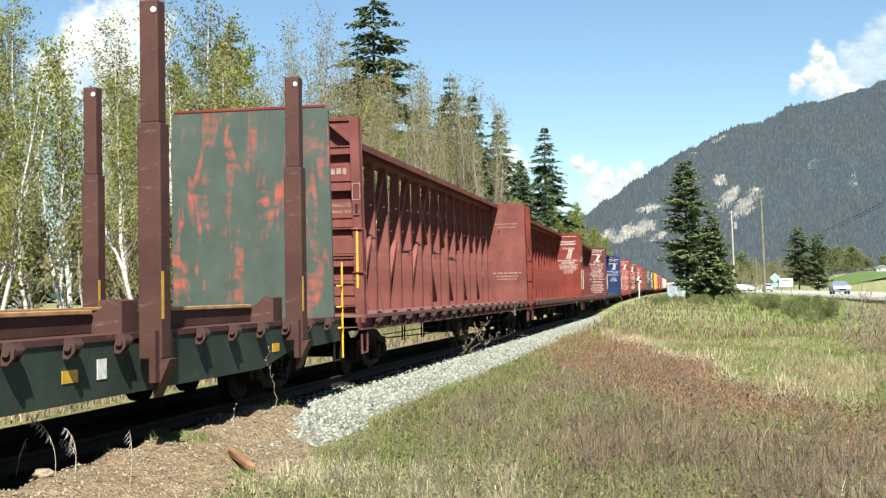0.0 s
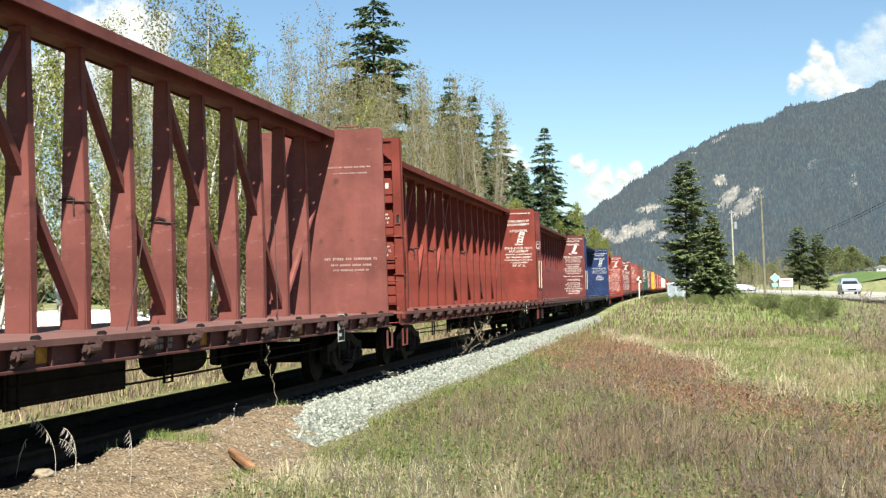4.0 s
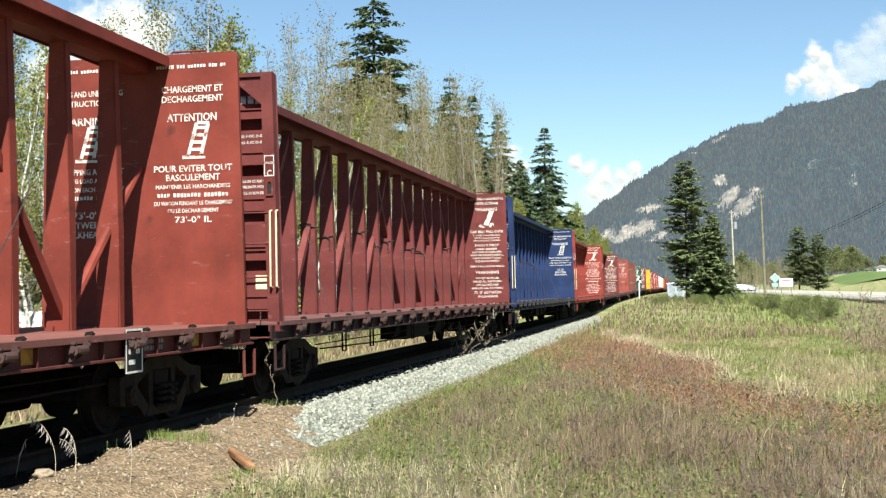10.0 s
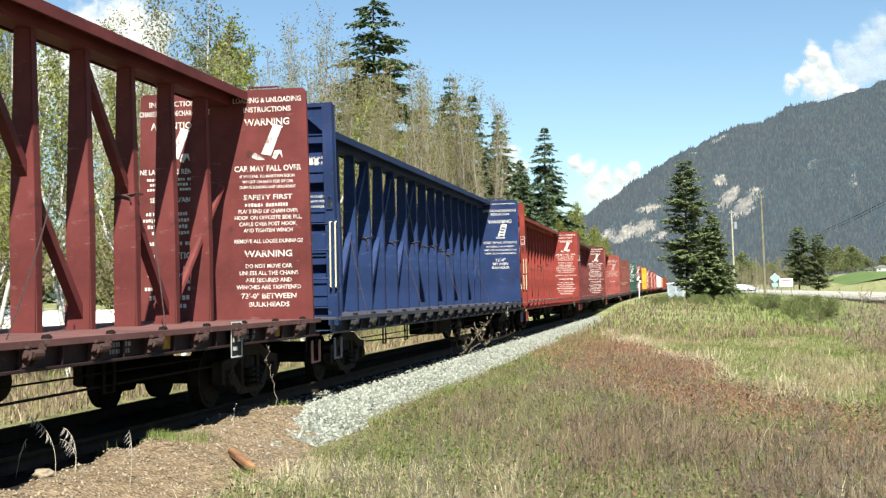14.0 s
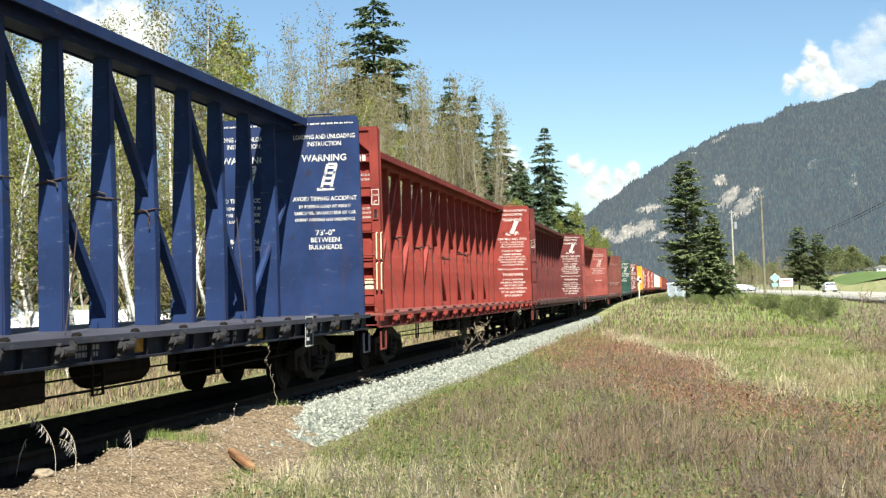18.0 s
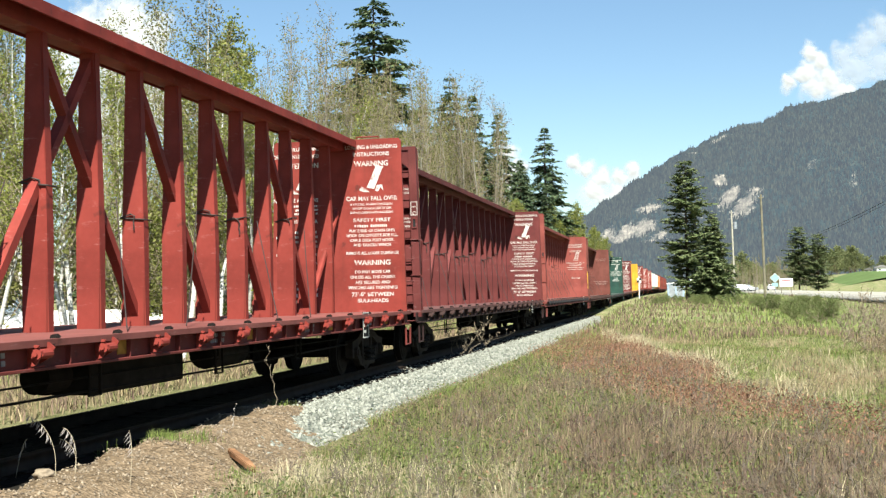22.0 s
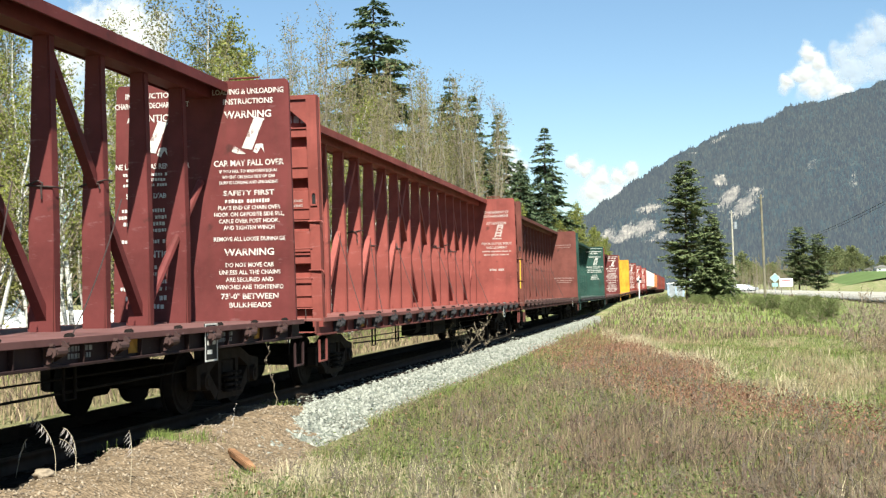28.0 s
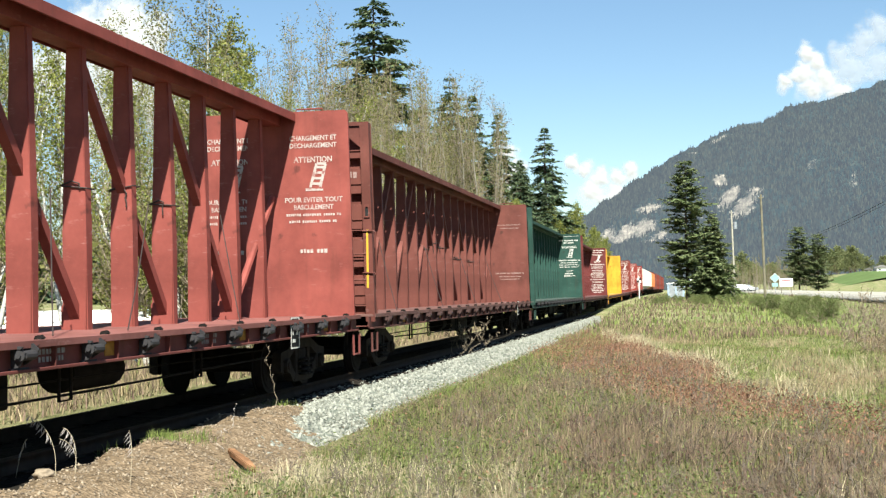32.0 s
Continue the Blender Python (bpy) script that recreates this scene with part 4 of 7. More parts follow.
def sill_text_mesh(seed, half):
    """A row of stencilled characters too worn to read."""
    rng = random.Random(seed + 5)
    bm = bmesh.new()
    y = -0.25
    while y < 0.2:
        w = rng.uniform(0.03, 0.07)
        box(bm, 0, 0.004, y, y + w, -half, half)
        y += w + 0.025
    return bm


def stake_mesh():
    """A steel stake in two lengths, the upper one slimmer."""
    bm = bmesh.new()
    box(bm, -0.13, 0.13, -0.12, 0.12, 0.86, 3.35, bevel=0.015)
    box(bm, -0.105, 0.105, -0.10, 0.10, 3.35, 4.66, bevel=0.02)
    return bm


def bunk_mesh():
    bm = bmesh.new()
    pts = [(-1.34, DECK), (1.34, DECK), (1.34, DECK + 0.34), (1.2, DECK + 0.36), (1.08, DECK + 0.24), (0.95, DECK + 0.2), (-0.95, DECK + 0.2), (-1.08, DECK + 0.24), (-1.2, DECK + 0.36), (-1.34, DECK + 0.34)]
    prism(bm, pts, "y", -0.2, 0.2)
    return bm


def bulkhead_flat_car():
    """The leading car: a bulkhead flat with log bunks and tall stakes."""
    car = tagged(empty("bulkhead_flatcar"), "dull green bulkhead flatcar with tall brown stakes and orange sprayed paint", "railway car", "cars of the train")
    P, S = PAINT["flat_green"], PAINT["flat_green"]
    part("deck", deck_mesh(), PAINT["stake"], car)
    for at in (pose(0, 0, 0), pose(0, -BODY, 0, 0, 0, 180)):
        part("deck_edge", deck_edge_mesh(), PAINT["stake"], car, at=at)
        bm = bmesh.new()
        prism(bm, [(0.32, DECK - 0.01), (0.32, DECK - 0.40), (-2.4, DECK - 0.44), (-3.6, DECK - 0.62), (-BODY + 3.6, DECK - 0.62), (-BODY + 2.4, DECK - 0.44), (-BODY - 0.32, DECK - 0.40), (-BODY - 0.32, DECK - 0.01)], "x", HW - 0.08, HW + 0.002)
        part("side_sill", bm, S, car, at=at)
    shared("floor_beam", "underframe", floor_beam_mesh, STEEL, car)
    shared("brake_gear", "brake_gear", brake_gear_mesh, STEEL, car)
    shared("reservoir_box", "reservoir_box", lambda: one_box(0.25, 0.88, -12.8, -10.3, 0.47, DECK - 0.2, bevel=0.03), STEEL, car)
    bm = bmesh.new()
    prism(bm, [(-HW + 0.06, DECK), (HW - 0.02, DECK), (HWT, TOP - 0.2), (HWT - 0.06, TOP - 0.1), (-HWT + 0.06, TOP - 0.1), (-HWT, TOP - 0.2)], "y", 0.0, 0.06)
    rear = part("bulkhead", bm, GRAFFITI, car, "green plate bulkhead sprayed with orange-red paint")
    shared("flat_frame", "bulkhead_frame", lambda: bulkhead_frame_mesh(0.36, 0.42, 0.13), P, rear, pose(0, 0, -0.11))
    part("bulkhead_cap", one_box(-HWT + 0.05, HWT - 0.05, -0.012, 0.075, TOP - 0.13, TOP - 0.085, bevel=0.01), PAINT["brick"], rear)
    part("bulkhead", far_bulkhead_mesh(), P, car, at=pose(0, -BODY, 0, 0, 0, 180))
    for i, y in enumerate((-2.59, -7.45, -12.3, -17.15, -22.0)):
        bunk = shared("bunk", "log_bunk", bunk_mesh, PAINT["stake"], car, pose(0, y, 0))
        for sx in (-1, 1):
            st = shared("stake", "stake", stake_mesh, PAINT["stake"], car, pose(1.62 if sx > 0 else -1.52, y, 0), "brown steel stake")
            shared("stake_strip", "reflector_strip", lambda: one_box(0.131, 0.134, -0.12, -0.06, 1.28, 1.78), YELLOW, st)
            shared("stake_sky_disc", "lifting_eye", lambda: sky_disc_mesh(), WHITE, st)
            shared("stake_foot", "stake_pocket", lambda: pocket_mesh(), PAINT["stake"], st, pose(0, 0, 0, 0, 0, 0 if sx > 0 else 180))
    for a, b in zip((-2.59, -7.45, -12.3), (-7.45, -12.3, -17.15)):
        for sx in (-0.95, 0.95):
            shared("rub_rail", "rub_rail", lambda: one_box(-0.05, 0.05, -4.45, 0.0, DECK, DECK + 0.20, bevel=0.01), PAINT["stake"], car, pose(sx, a - 0.2, 0))
            shared("rub_plank", "plank", lambda: one_box(-0.08, 0.08, -4.41, -0.04, DECK + 0.204, DECK + 0.25, bevel=0.008), PLANK, car, pose(sx, a - 0.2, 0), "weathered tan timber")
    for k in range(13):
        shared("winch_flat", "winch", flat_winch_mesh, WINCH, car, pose(HW + 0.0, -0.55 - 1.06 * k, DECK - 0.08))
    for y in (-3.05, -9.0):
        shared("yellow_plate", "yellow_plate", lambda: one_box(0, 0.006, -0.15, 0.15, -0.06, 0.06), YELLOW, car, pose(HW + 0.003, y, DECK - 0.36))
    shared("white_plate", "white_plate", lambda: one_box(0, 0.006, -0.1, 0.1, -0.1, 0.1), WHITE, car, pose(HW + 0.003, -8.35, DECK - 0.33))
    bm = bmesh.new()
    for z in (0, 0.35, 0.7):
        pipe(bm, [(0, 0, z), (0.06, 0, z), (0.06, 0.14, z), (0, 0.14, z)], 0.016)
    pipe(bm, [(0.06, 0.14, -0.5), (0.06, 0.14, 1.1)], 0.018)
    part("grab_iron", bm, YELLOW, car, "yellow painted grab iron", pose(HW - 0.02, 0.16, 0.95))
    for y in (0.18, -BODY - 0.18):
        shared(("step", "flat"), "step", step_mesh, STEEL, car, pose(HW - 0.02, y, 0.42))
    shared("coupler", "coupler", coupler_mesh, CAST, car)
    for y in (-1.9, -BODY + 1.9):
        truck(car, y, True)
    CARS.append((car, -5))
    return car


def flat_winch_mesh():
    """A small winch: a lug plate, a drum end with its hub and a second lug behind."""
    bm = bmesh.new()
    prism(bm, [(0.0, 0.08), (0.09, 0.09), (0.13, 0.03), (0.12, -0.05), (0.06, -0.11), (0.0, -0.11)], "y", -0.10, -0.075)
    prism(bm, [(0.0, 0.07), (0.08, 0.08), (0.12, 0.02), (0.06, -0.08), (0.0, -0.09)], "y", 0.075, 0.10)
    tube(bm, (0.065, -0.075, 0.0), (0.065, 0.075, 0.0), 0.045, n=10)
    tube(bm, (0.065, -0.135, 0.0), (0.065, -0.10, 0.0), 0.036, 0.03, n=10)
    return bm


# Solid disc, painted white as bright sky showing through a hole in the stake.
def sky_disc_mesh():
    bm = bmesh.new()
    tube(bm, (0.06, -0.100, 4.55), (0.06, -0.108, 4.55), 0.032, n=14)
    return bm


def pocket_mesh():
    bm = bmesh.new()
    prism(bm, [(-0.22, 0.62), (-0.22, 1.16), (0.22, 1.16), (0.22, 0.62)], "x", 0.03, 0.10)
    prism(bm, [(0.03, 0.45), (0.22, 0.86), (0.03, 0.86)], "y", -0.12, 0.12)
    return bm


def covered_hopper(colour, index, label):
    """A closed hopper wagon far down the train."""
    car = tagged(empty("covered_hopper"), label, "railway car", "cars of the train")
    P = PAINT[colour]
    bm = bmesh.new()
    prism(bm, [(-1.5, 1.6), (-0.5, 1.0), (0.5, 1.0), (1.5, 1.6), (1.5, 4.2), (0.9, 4.6), (-0.9, 4.6), (-1.5, 4.2)], "y", -BODY + 1.6, 0.0)
    body = part("body", bm, P, car)
    for k in range(13):
        shared(("hop_rib", colour), "rib", lambda: one_box(1.502, 1.56, -0.05, 0.05, 1.6, 4.2), P, body, pose(0, -0.6 - k * 1.65, 0))
    part("roof_walk", one_box(-0.35, 0.35, -BODY + 1.7, -0.1, 4.62, 4.70), STEEL, car)
    part("end_platform", one_box(-1.45, 1.45, -BODY - 0.2, 0.3, 0.95, 1.08), STEEL, car)
    for y in (-1.75, -BODY + 1.75):
        truck(car, y, False)
    CARS.append((car, index))
    return car


bulkhead_flat_car()
CONSIST = [
    ("maroon", "plain", 2, "faded maroon centerbeam flatcar with bare plate bulkheads", YELLOW),
    ("brick", "fr", 2, "brick-red centerbeam flatcar with white French notices", CABLE),
    ("dark", "en", 2, "dark red centerbeam flatcar with black sills and white notices", WHITE),
    ("blue", "blue", 2, "dark blue centerbeam flatcar with white loading notices", WHITE),
    ("bright", "en", 2, "bright red centerbeam flatcar with white warning notices", WHITE),
    ("dark", "en", 2, "dull dark red centerbeam flatcar with white warning notices", WHITE),
    ("pink", "fade", 2, "sun-faded pinkish red centerbeam flatcar with worn French notices", CABLE),
    ("brown", "plain", 2, "brown-red centerbeam flatcar with nearly bare bulkheads", YELLOW),
    ("green", "blue", 1, "dark green centerbeam flatcar with white notices", WHITE),
    ("dark", "en", 1, "dark red centerbeam flatcar far down the train", WHITE),
    ("yellow", "", 1, "yellow centerbeam flatcar with plain bulkheads", WHITE),
    ("brick", "en", 1, "red centerbeam flatcar with white notices far off", WHITE),
    ("bright", "en", 0, "red centerbeam flatcar with white notices far off", WHITE),
    ("bright", "en", 0, "red centerbeam flatcar with white notices far off", WHITE),
]
for i, (col, txt, det, lab, grb) in enumerate(CONSIST):
    centre_beam_car(col, txt, i - 4, det, lab, grb)
for i, col in enumerate(("white", "white", "orange")):
    covered_hopper(col, 10 + i, "pale covered hopper car far off" if col == "white" else "orange covered hopper car far off")
for i in range(13, 18):
    centre_beam_car("brown" if i % 2 else "brick", "", i, 0, "red centerbeam flatcar at the far end of the train", WHITE)


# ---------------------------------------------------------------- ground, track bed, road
def ground_z(x, y):
    """Height of the land: a low meadow beside the line, rising towards the road's bank."""
    x, y = np.asarray(x, dtype=float), np.asarray(y, dtype=float)
    z = -0.28 + 0.62 * smooth01(55, 125, y) + 0.14 * (1 - smooth01(2, 9, np.abs(y)))
    z = z - 0.16 * (1 - smooth01(-5.0, -3.6, x)) * smooth01(-13, -9, x) * (1 - smooth01(60, 120, y))
    z = z - 0.55 * np.exp(-((x - 7.6) / 2.0) ** 2) * smooth01(25, 70, y)
    z = z + (0.62 - 0.34 * smooth01(55, 125, y)) * smooth01(9.2, 11.4, x) * (1 - smooth01(27, 30, x))
    z = z + 0.10 * np.sin(x * 0.9 + 0.31 * y) * np.sin(y * 0.23 + 1.3) * smooth01(-3.5, -1, x) * (1 - smooth01(9, 11, x))
    z = z + 0.55 * smooth01(90, 230, y) * (1 - smooth01(-4, 0, x)) * smooth01(-30, -12, x) * 0.4
    z = z + 0.9 * smooth01(-14, -40, x)
    z = z + 6.5 * smooth01(38, 64, x) * smooth01(250, 500, y)
    return z


def axis(parts):
    return np.concatenate([np.linspace(a, b, n, endpoint=False) for a, b, n in parts] + [[parts[-1][1]]])


gx = axis([(-5000, -300, 10), (-300, -40, 16), (-40, -12, 16), (-12, -5, 14), (-5, 9, 60), (9, 14, 16), (14, 40, 26), (40, 300, 20), (300, 5000, 10)])
gy = axis([(-4800, -300, 8), (-300, -10, 16), (-10, 8, 12), (8, 32, 70), (32, 70, 64), (70, 260, 90), (260, 600, 30), (600, 4900, 14)])
GX, GY = np.meshgrid(gx, gy)
verts = np.stack([GX, GY, ground_z(GX, GY)], -1).reshape(-1, 3)
w = len(gx)
idx = np.arange(len(verts)).reshape(len(gy), w)
quads = np.stack([idx[:-1, :-1], idx[:-1, 1:], idx[1:, 1:], idx[1:, :-1]], -1).reshape(-1, 4)


def vnoise(x, y, s, seed=0):
    """Smooth random patches about s metres across, from 0 to 1."""
    x, y = np.asarray(x, float) / s + 31.7 * seed, np.asarray(y, float) / s - 17.3 * seed
    i, j = np.floor(x), np.floor(y)
    u, v = x - i, y - j
    u, v = u * u * (3 - 2 * u), v * v * (3 - 2 * v)

    def h(a, b):
        q = np.sin(a * 127.1 + b * 311.7 + seed * 13.3) * 43758.5453
        return q - np.floor(q)
    return (h(i, j) * (1 - u) + h(i + 1, j) * u) * (1 - v) + (h(i, j + 1) * (1 - u) + h(i + 1, j + 1) * u) * v


def weed_line(x):
    """How far the brown weeds reach out before the open meadow begins."""
    return np.interp(x, (-4.6, -2.56, -0.88, 0.4, 0.9, 1.46, 2.66, 6.0), (56, 45, 34.5, 28, 22.4, 18.8, 18.2, 17.0)) + 0.7 * np.sin(np.asarray(x) * 4.1 + 1)


def rust_line(x):
    """Where the rust-brown weeds begin, seen from the near side."""
    return np.interp(x, (-4.6, -3.7, -1.3, -0.14, 1.12, 2.06, 5.0), (36, 31, 21.5, 17.4, 15.2, 13.8, 13.0))


def rust_at(x, y):
    a, b = rust_line(x), weed_line(x)
    return smooth01(-1.2, 1.8, y - a) * (1 - smooth01(-1.0, 1.2, y - b)) * (0.25 + 0.75 * smooth01(0.3, 0.6, vnoise(x, y, 1.5, 4)))


def meadow_at(x, y):
    return np.clip(smooth01(-0.6, 1.8, y - weed_line(x)) * (1 - 0.75 * smooth01(2.2, 4.2, x - 0.115 * (y - 20)) * (1 - smooth01(44, 52, y))), 0, 1)


def lush_at(x, y):
    a = smooth01(-2.9, -3.6, x - 0.02 * (y - 12)) * (1 - smooth01(30, 60, y)) * 0.55
    b = smooth01(-1.6, -2.8, x) * (1 - smooth01(13, 15.5, y))
    c = 0.9 * smooth01(48, 75, y) * np.exp(-((x - 7) / 4.5) ** 2)
    return np.clip(np.maximum(np.maximum(a, b), c), 0, 1)


ground = tagged(put("ground", raw_mesh("ground", verts, quads, GROUND)), "rough meadow of dry and green grass beside the railway", "ground", kind="structure")
ground.data.polygons.foreach_set("use_smooth", [True] * len(ground.data.polygons))

for nm, fn in (("meadow", meadow_at), ("lush", lush_at)):
    at = ground.data.attributes.new(nm, "FLOAT", "POINT")
    at.data.foreach_set("value", fn(GX, GY).ravel().astype(np.float32))

# ballast: a long low bank under the ties
ss = axis([(-160, -20, 14), (-20, 60, 80), (60, 260, 50), (260, 760, 50)])
prof = [(-3.4, -0.55), (-2.2, -0.34), (-1.75, -0.20), (0.0, -0.17), (1.75, -0.20), (2.15, -0.30), (2.75, -0.46), (3.5, -0.72)]
rows = []
for s in ss:
    cx, cz = track_at(s)
    rows.append([(cx + a, s, cz + b + 0.02 * noise.noise(Vector((a * 1.7, s * 0.9, 0)))) for a, b in prof])
k = len(prof)
verts = np.array(rows).reshape(-1, 3)
idx = np.arange(len(verts)).reshape(-1, k)
quads = np.stack([idx[:-1, :-1], idx[:-1, 1:], idx[1:, 1:], idx[1:, :-1]], -1).reshape(-1, 4)
ballast = tagged(put("ballast", raw_mesh("ballast", verts, quads, BALLAST)), "pale grey crushed stone bank carrying the railway track", "ballast", kind="structure")
ballast.data.polygons.foreach_set("use_smooth", [True] * len(ballast.data.polygons))


# dark strip laid over the ballast, painting the shade beneath the cars
rows = []
for s in ss:
    cx, cz = track_at(s)
    rows.append([(cx + a, s, cz + b + 0.012 + 0.02 * noise.noise(Vector((a * 1.7, s * 0.9, 0)))) for a, b in ((-1.5, -0.206), (-0.7, -0.172), (0.0, -0.165), (0.7, -0.172), (1.15 + 0.15 * float(1 - smooth01(13, 19, s)), -0.186))])
verts = np.array(rows).reshape(-1, 3)
idx = np.arange(len(verts)).reshape(-1, 5)
quads = np.stack([idx[:-1, :-1], idx[:-1, 1:], idx[1:, 1:], idx[1:, :-1]], -1).reshape(-1, 4)
tagged(put("track_bed", raw_mesh("track_bed", verts, quads, SHADED_BED)), "ballast between the rails, coloured dark as the shade under the train", "ballast", kind="structure")


def bank_z(off):
    return np.interp(off, [p[0] for p in prof], [p[1] for p in prof])


def rock_template(seed, n=5):
    rng = np.random.RandomState(seed)
    v = np.array([(1, 0, 0), (-1, 0, 0), (0, 1, 0), (0, -1, 0), (0, 0, 1), (0, 0, -1)], float)
    v *= rng.uniform(0.6, 1.1, (6, 3))
    v += rng.uniform(-0.25, 0.25, (6, 3))
    f = np.array([(0, 2, 4), (2, 1, 4), (1, 3, 4), (3, 0, 4), (2, 0, 5), (1, 2, 5), (3, 1, 5), (0, 3, 5)])
    return v, f


def scatter_rocks(name, px, py, pz, size, mat, seed):
    """Many small angular stones in one mesh, each with its own turn and size."""
    rng = np.random.RandomState(seed)
    n = len(px)
    out_v, out_f = [], []
    base = 0
    for t in range(5):
        v, f = rock_template(seed * 10 + t)
        pick = np.arange(t, n, 5)
        m = len(pick)
        a, b = rng.uniform(0, 6.28, m), rng.uniform(-0.7, 0.7, m)
        sc = size * (0.55 + 1.3 * rng.rand(m) ** 2.5)
        x = v[:, 0][None] * np.cos(a)[:, None] - v[:, 1][None] * np.sin(a)[:, None]
        y = v[:, 0][None] * np.sin(a)[:, None] + v[:, 1][None] * np.cos(a)[:, None]
        z = v[:, 2][None] * np.cos(b)[:, None] + x * np.sin(b)[:, None]
        pts = np.stack([x, y, z * 0.8], -1) * sc[:, None, None] + np.stack([px[pick], py[pick], pz[pick]], -1)[:, None, :]
        out_v.append(pts.reshape(-1, 3))
        out_f.append((f[None] + (np.arange(m) * 6)[:, None, None] + base).reshape(-1, 3))
        base += m * 6
    return raw_mesh(name, np.concatenate(out_v), np.concatenate(out_f), mat)


rng = np.random.RandomState(4)
n = 42000
sy = 9 + 95 * rng.rand(n) ** 1.7
so = rng.uniform(0.85, 3.0, n)
keep = (sy + 2.2 * (TRACK_X + so + 5.5) > 15.6 + 0.9 * np.sin(so * 5)) & ((sy > 13.8) | (so < 1.0))
sy, so = sy[keep], so[keep]
cx = np.array([track_at(s)[0] for s in sy])
stones = tagged(put("ballast_stones", scatter_rocks("ballast_stones", cx + so, sy, bank_z(so) + 0.0, 0.040, STONE, 3)), "loose pale grey crushed stones on the track bank", "stones", kind="stuff")

# brown gravelly dirt heaped against the near stretch of track
dx = np.linspace(-6.35, -3.2, 26)
dy = np.linspace(4, 21.0, 90)
DXX, DYY = np.meshgrid(dx, dy)


def dirt_z(x, y):
    end = 1 - smooth01(16.2, 18.6, y + 2.2 * (x + 5.5) + 0.4 * np.sin(x * 7))
    edge = np.interp(y, (10.0, 18.0), (-5.88, -6.42)) + 0.05 * np.sin(y * 4.0)
    side = smooth01(-0.10, 0.16, x - edge) * (1 - smooth01(-3.95, -3.4, x + 0.16 * np.sin(y * 2.3)))
    lump = 0.03 * np.sin(x * 5 + y * 2.1) * np.sin(y * 3.3 - x) + 0.02 * np.sin(y * 7.3 + x * 4)
    base = np.maximum(bank_z(np.minimum(x - TRACK_X, 3.5)), ground_z(x, y))
    return base - 0.12 + (0.16 + 0.06 * smooth01(-4.8, -5.8, x) + lump) * end * side


verts = np.stack([DXX, DYY, dirt_z(DXX, DYY)], -1).reshape(-1, 3)
idx = np.arange(len(verts)).reshape(len(dy), len(dx))
quads = np.stack([idx[:-1, :-1], idx[:-1, 1:], idx[1:, 1:], idx[1:, :-1]], -1).reshape(-1, 4)
dirt = tagged(put("dirt_bank", raw_mesh("dirt_bank", verts, quads, DIRT)), "brown gravelly dirt heaped along the ballast", "dirt", kind="structure")
dirt.data.polygons.foreach_set("use_smooth", [True] * len(dirt.data.polygons))
n = 9000
px, py = rng.uniform(-6.5, -3.75, n), 8.5 + 10.0 * rng.rand(n) ** 1.2
keep = px > np.interp(py, (10.0, 18.0), (-5.84, -6.38)) + 0.12 * np.sin(py * 9)
keep &= rng.rand(n) < 1 - 0.85 * smooth01(16.8, 18.4, py + 2.2 * (px + 5.5))
px, py = px[keep], py[keep]
tagged(put("dirt_pebbles", scatter_rocks("dirt_pebbles", px, py, dirt_z(px, py), 0.016, PEBBLE, 8)), "small brown and tan pebbles on the dirt", "pebbles", kind="stuff")

# track
track = tagged(empty("railway_track"), "single railway track with rusty rails on dark wooden ties", "railway track", kind="structure")


def rail_mesh(side):
    prof = [(-0.068, -0.155), (0.068, -0.155), (0.068, -0.14), (0.012, -0.12), (0.012, -0.045), (0.036, -0.035), (0.036, -0.006), (0.03, 0), (-0.03, 0), (-0.036, -0.006), (-0.036, -0.035), (-0.012, -0.045), (-0.012, -0.12), (-0.068, -0.14)]
    rows = []
    rs = axis([(-160, 0, 10), (0, 60, 12), (60, 760, 70)])
    for s in rs:
        x, z = track_at(s)
        rows.append([(x + side * 0.753 + a, s, z + b) for a, b in prof])
    k = len(prof)
    v = np.array(rows).reshape(-1, 3)
    i = np.arange(len(v)).reshape(-1, k)
    j = np.roll(i, -1, axis=1)
    return raw_mesh("rail", v, np.stack([i[:-1], j[:-1], j[1:], i[1:]], -1).reshape(-1, 4), RAIL)


for side in (-1, 1):
    put("rail", rail_mesh(side), track)
tie_me = mesh_of("tie", one_box(-1.28, 1.28, -0.115, 0.115, -0.32, -0.155, bevel=0.012), TIE)
for kk in range(200):
    s = 2 + kk * 0.53
    o = put("tie", tie_me, track, track_pose(s) @ pose(rng.uniform(-0.05, 0.05), 0, rng.uniform(-0.012, 0.006), 0, 0, rng.uniform(-1.2, 1.2)))
plate_me = mesh_of("tie_plate", one_box(-0.17, 0.17, -0.09, 0.09, -0.157, -0.140, bevel=0.004), CAST)
for kk in range(45):
    for side in (-1, 1):
        put("tie_plate", plate_me, track, track_pose(2 + kk * 0.53 + 5.3) @ pose(side * 0.753, 0, 0))

# highway
road = tagged(empty("road"), "pale sunlit highway on a low bank", "road", kind="structure")
rs = axis([(-400, 0, 8), (0, 260, 40), (260, 1200, 20)])


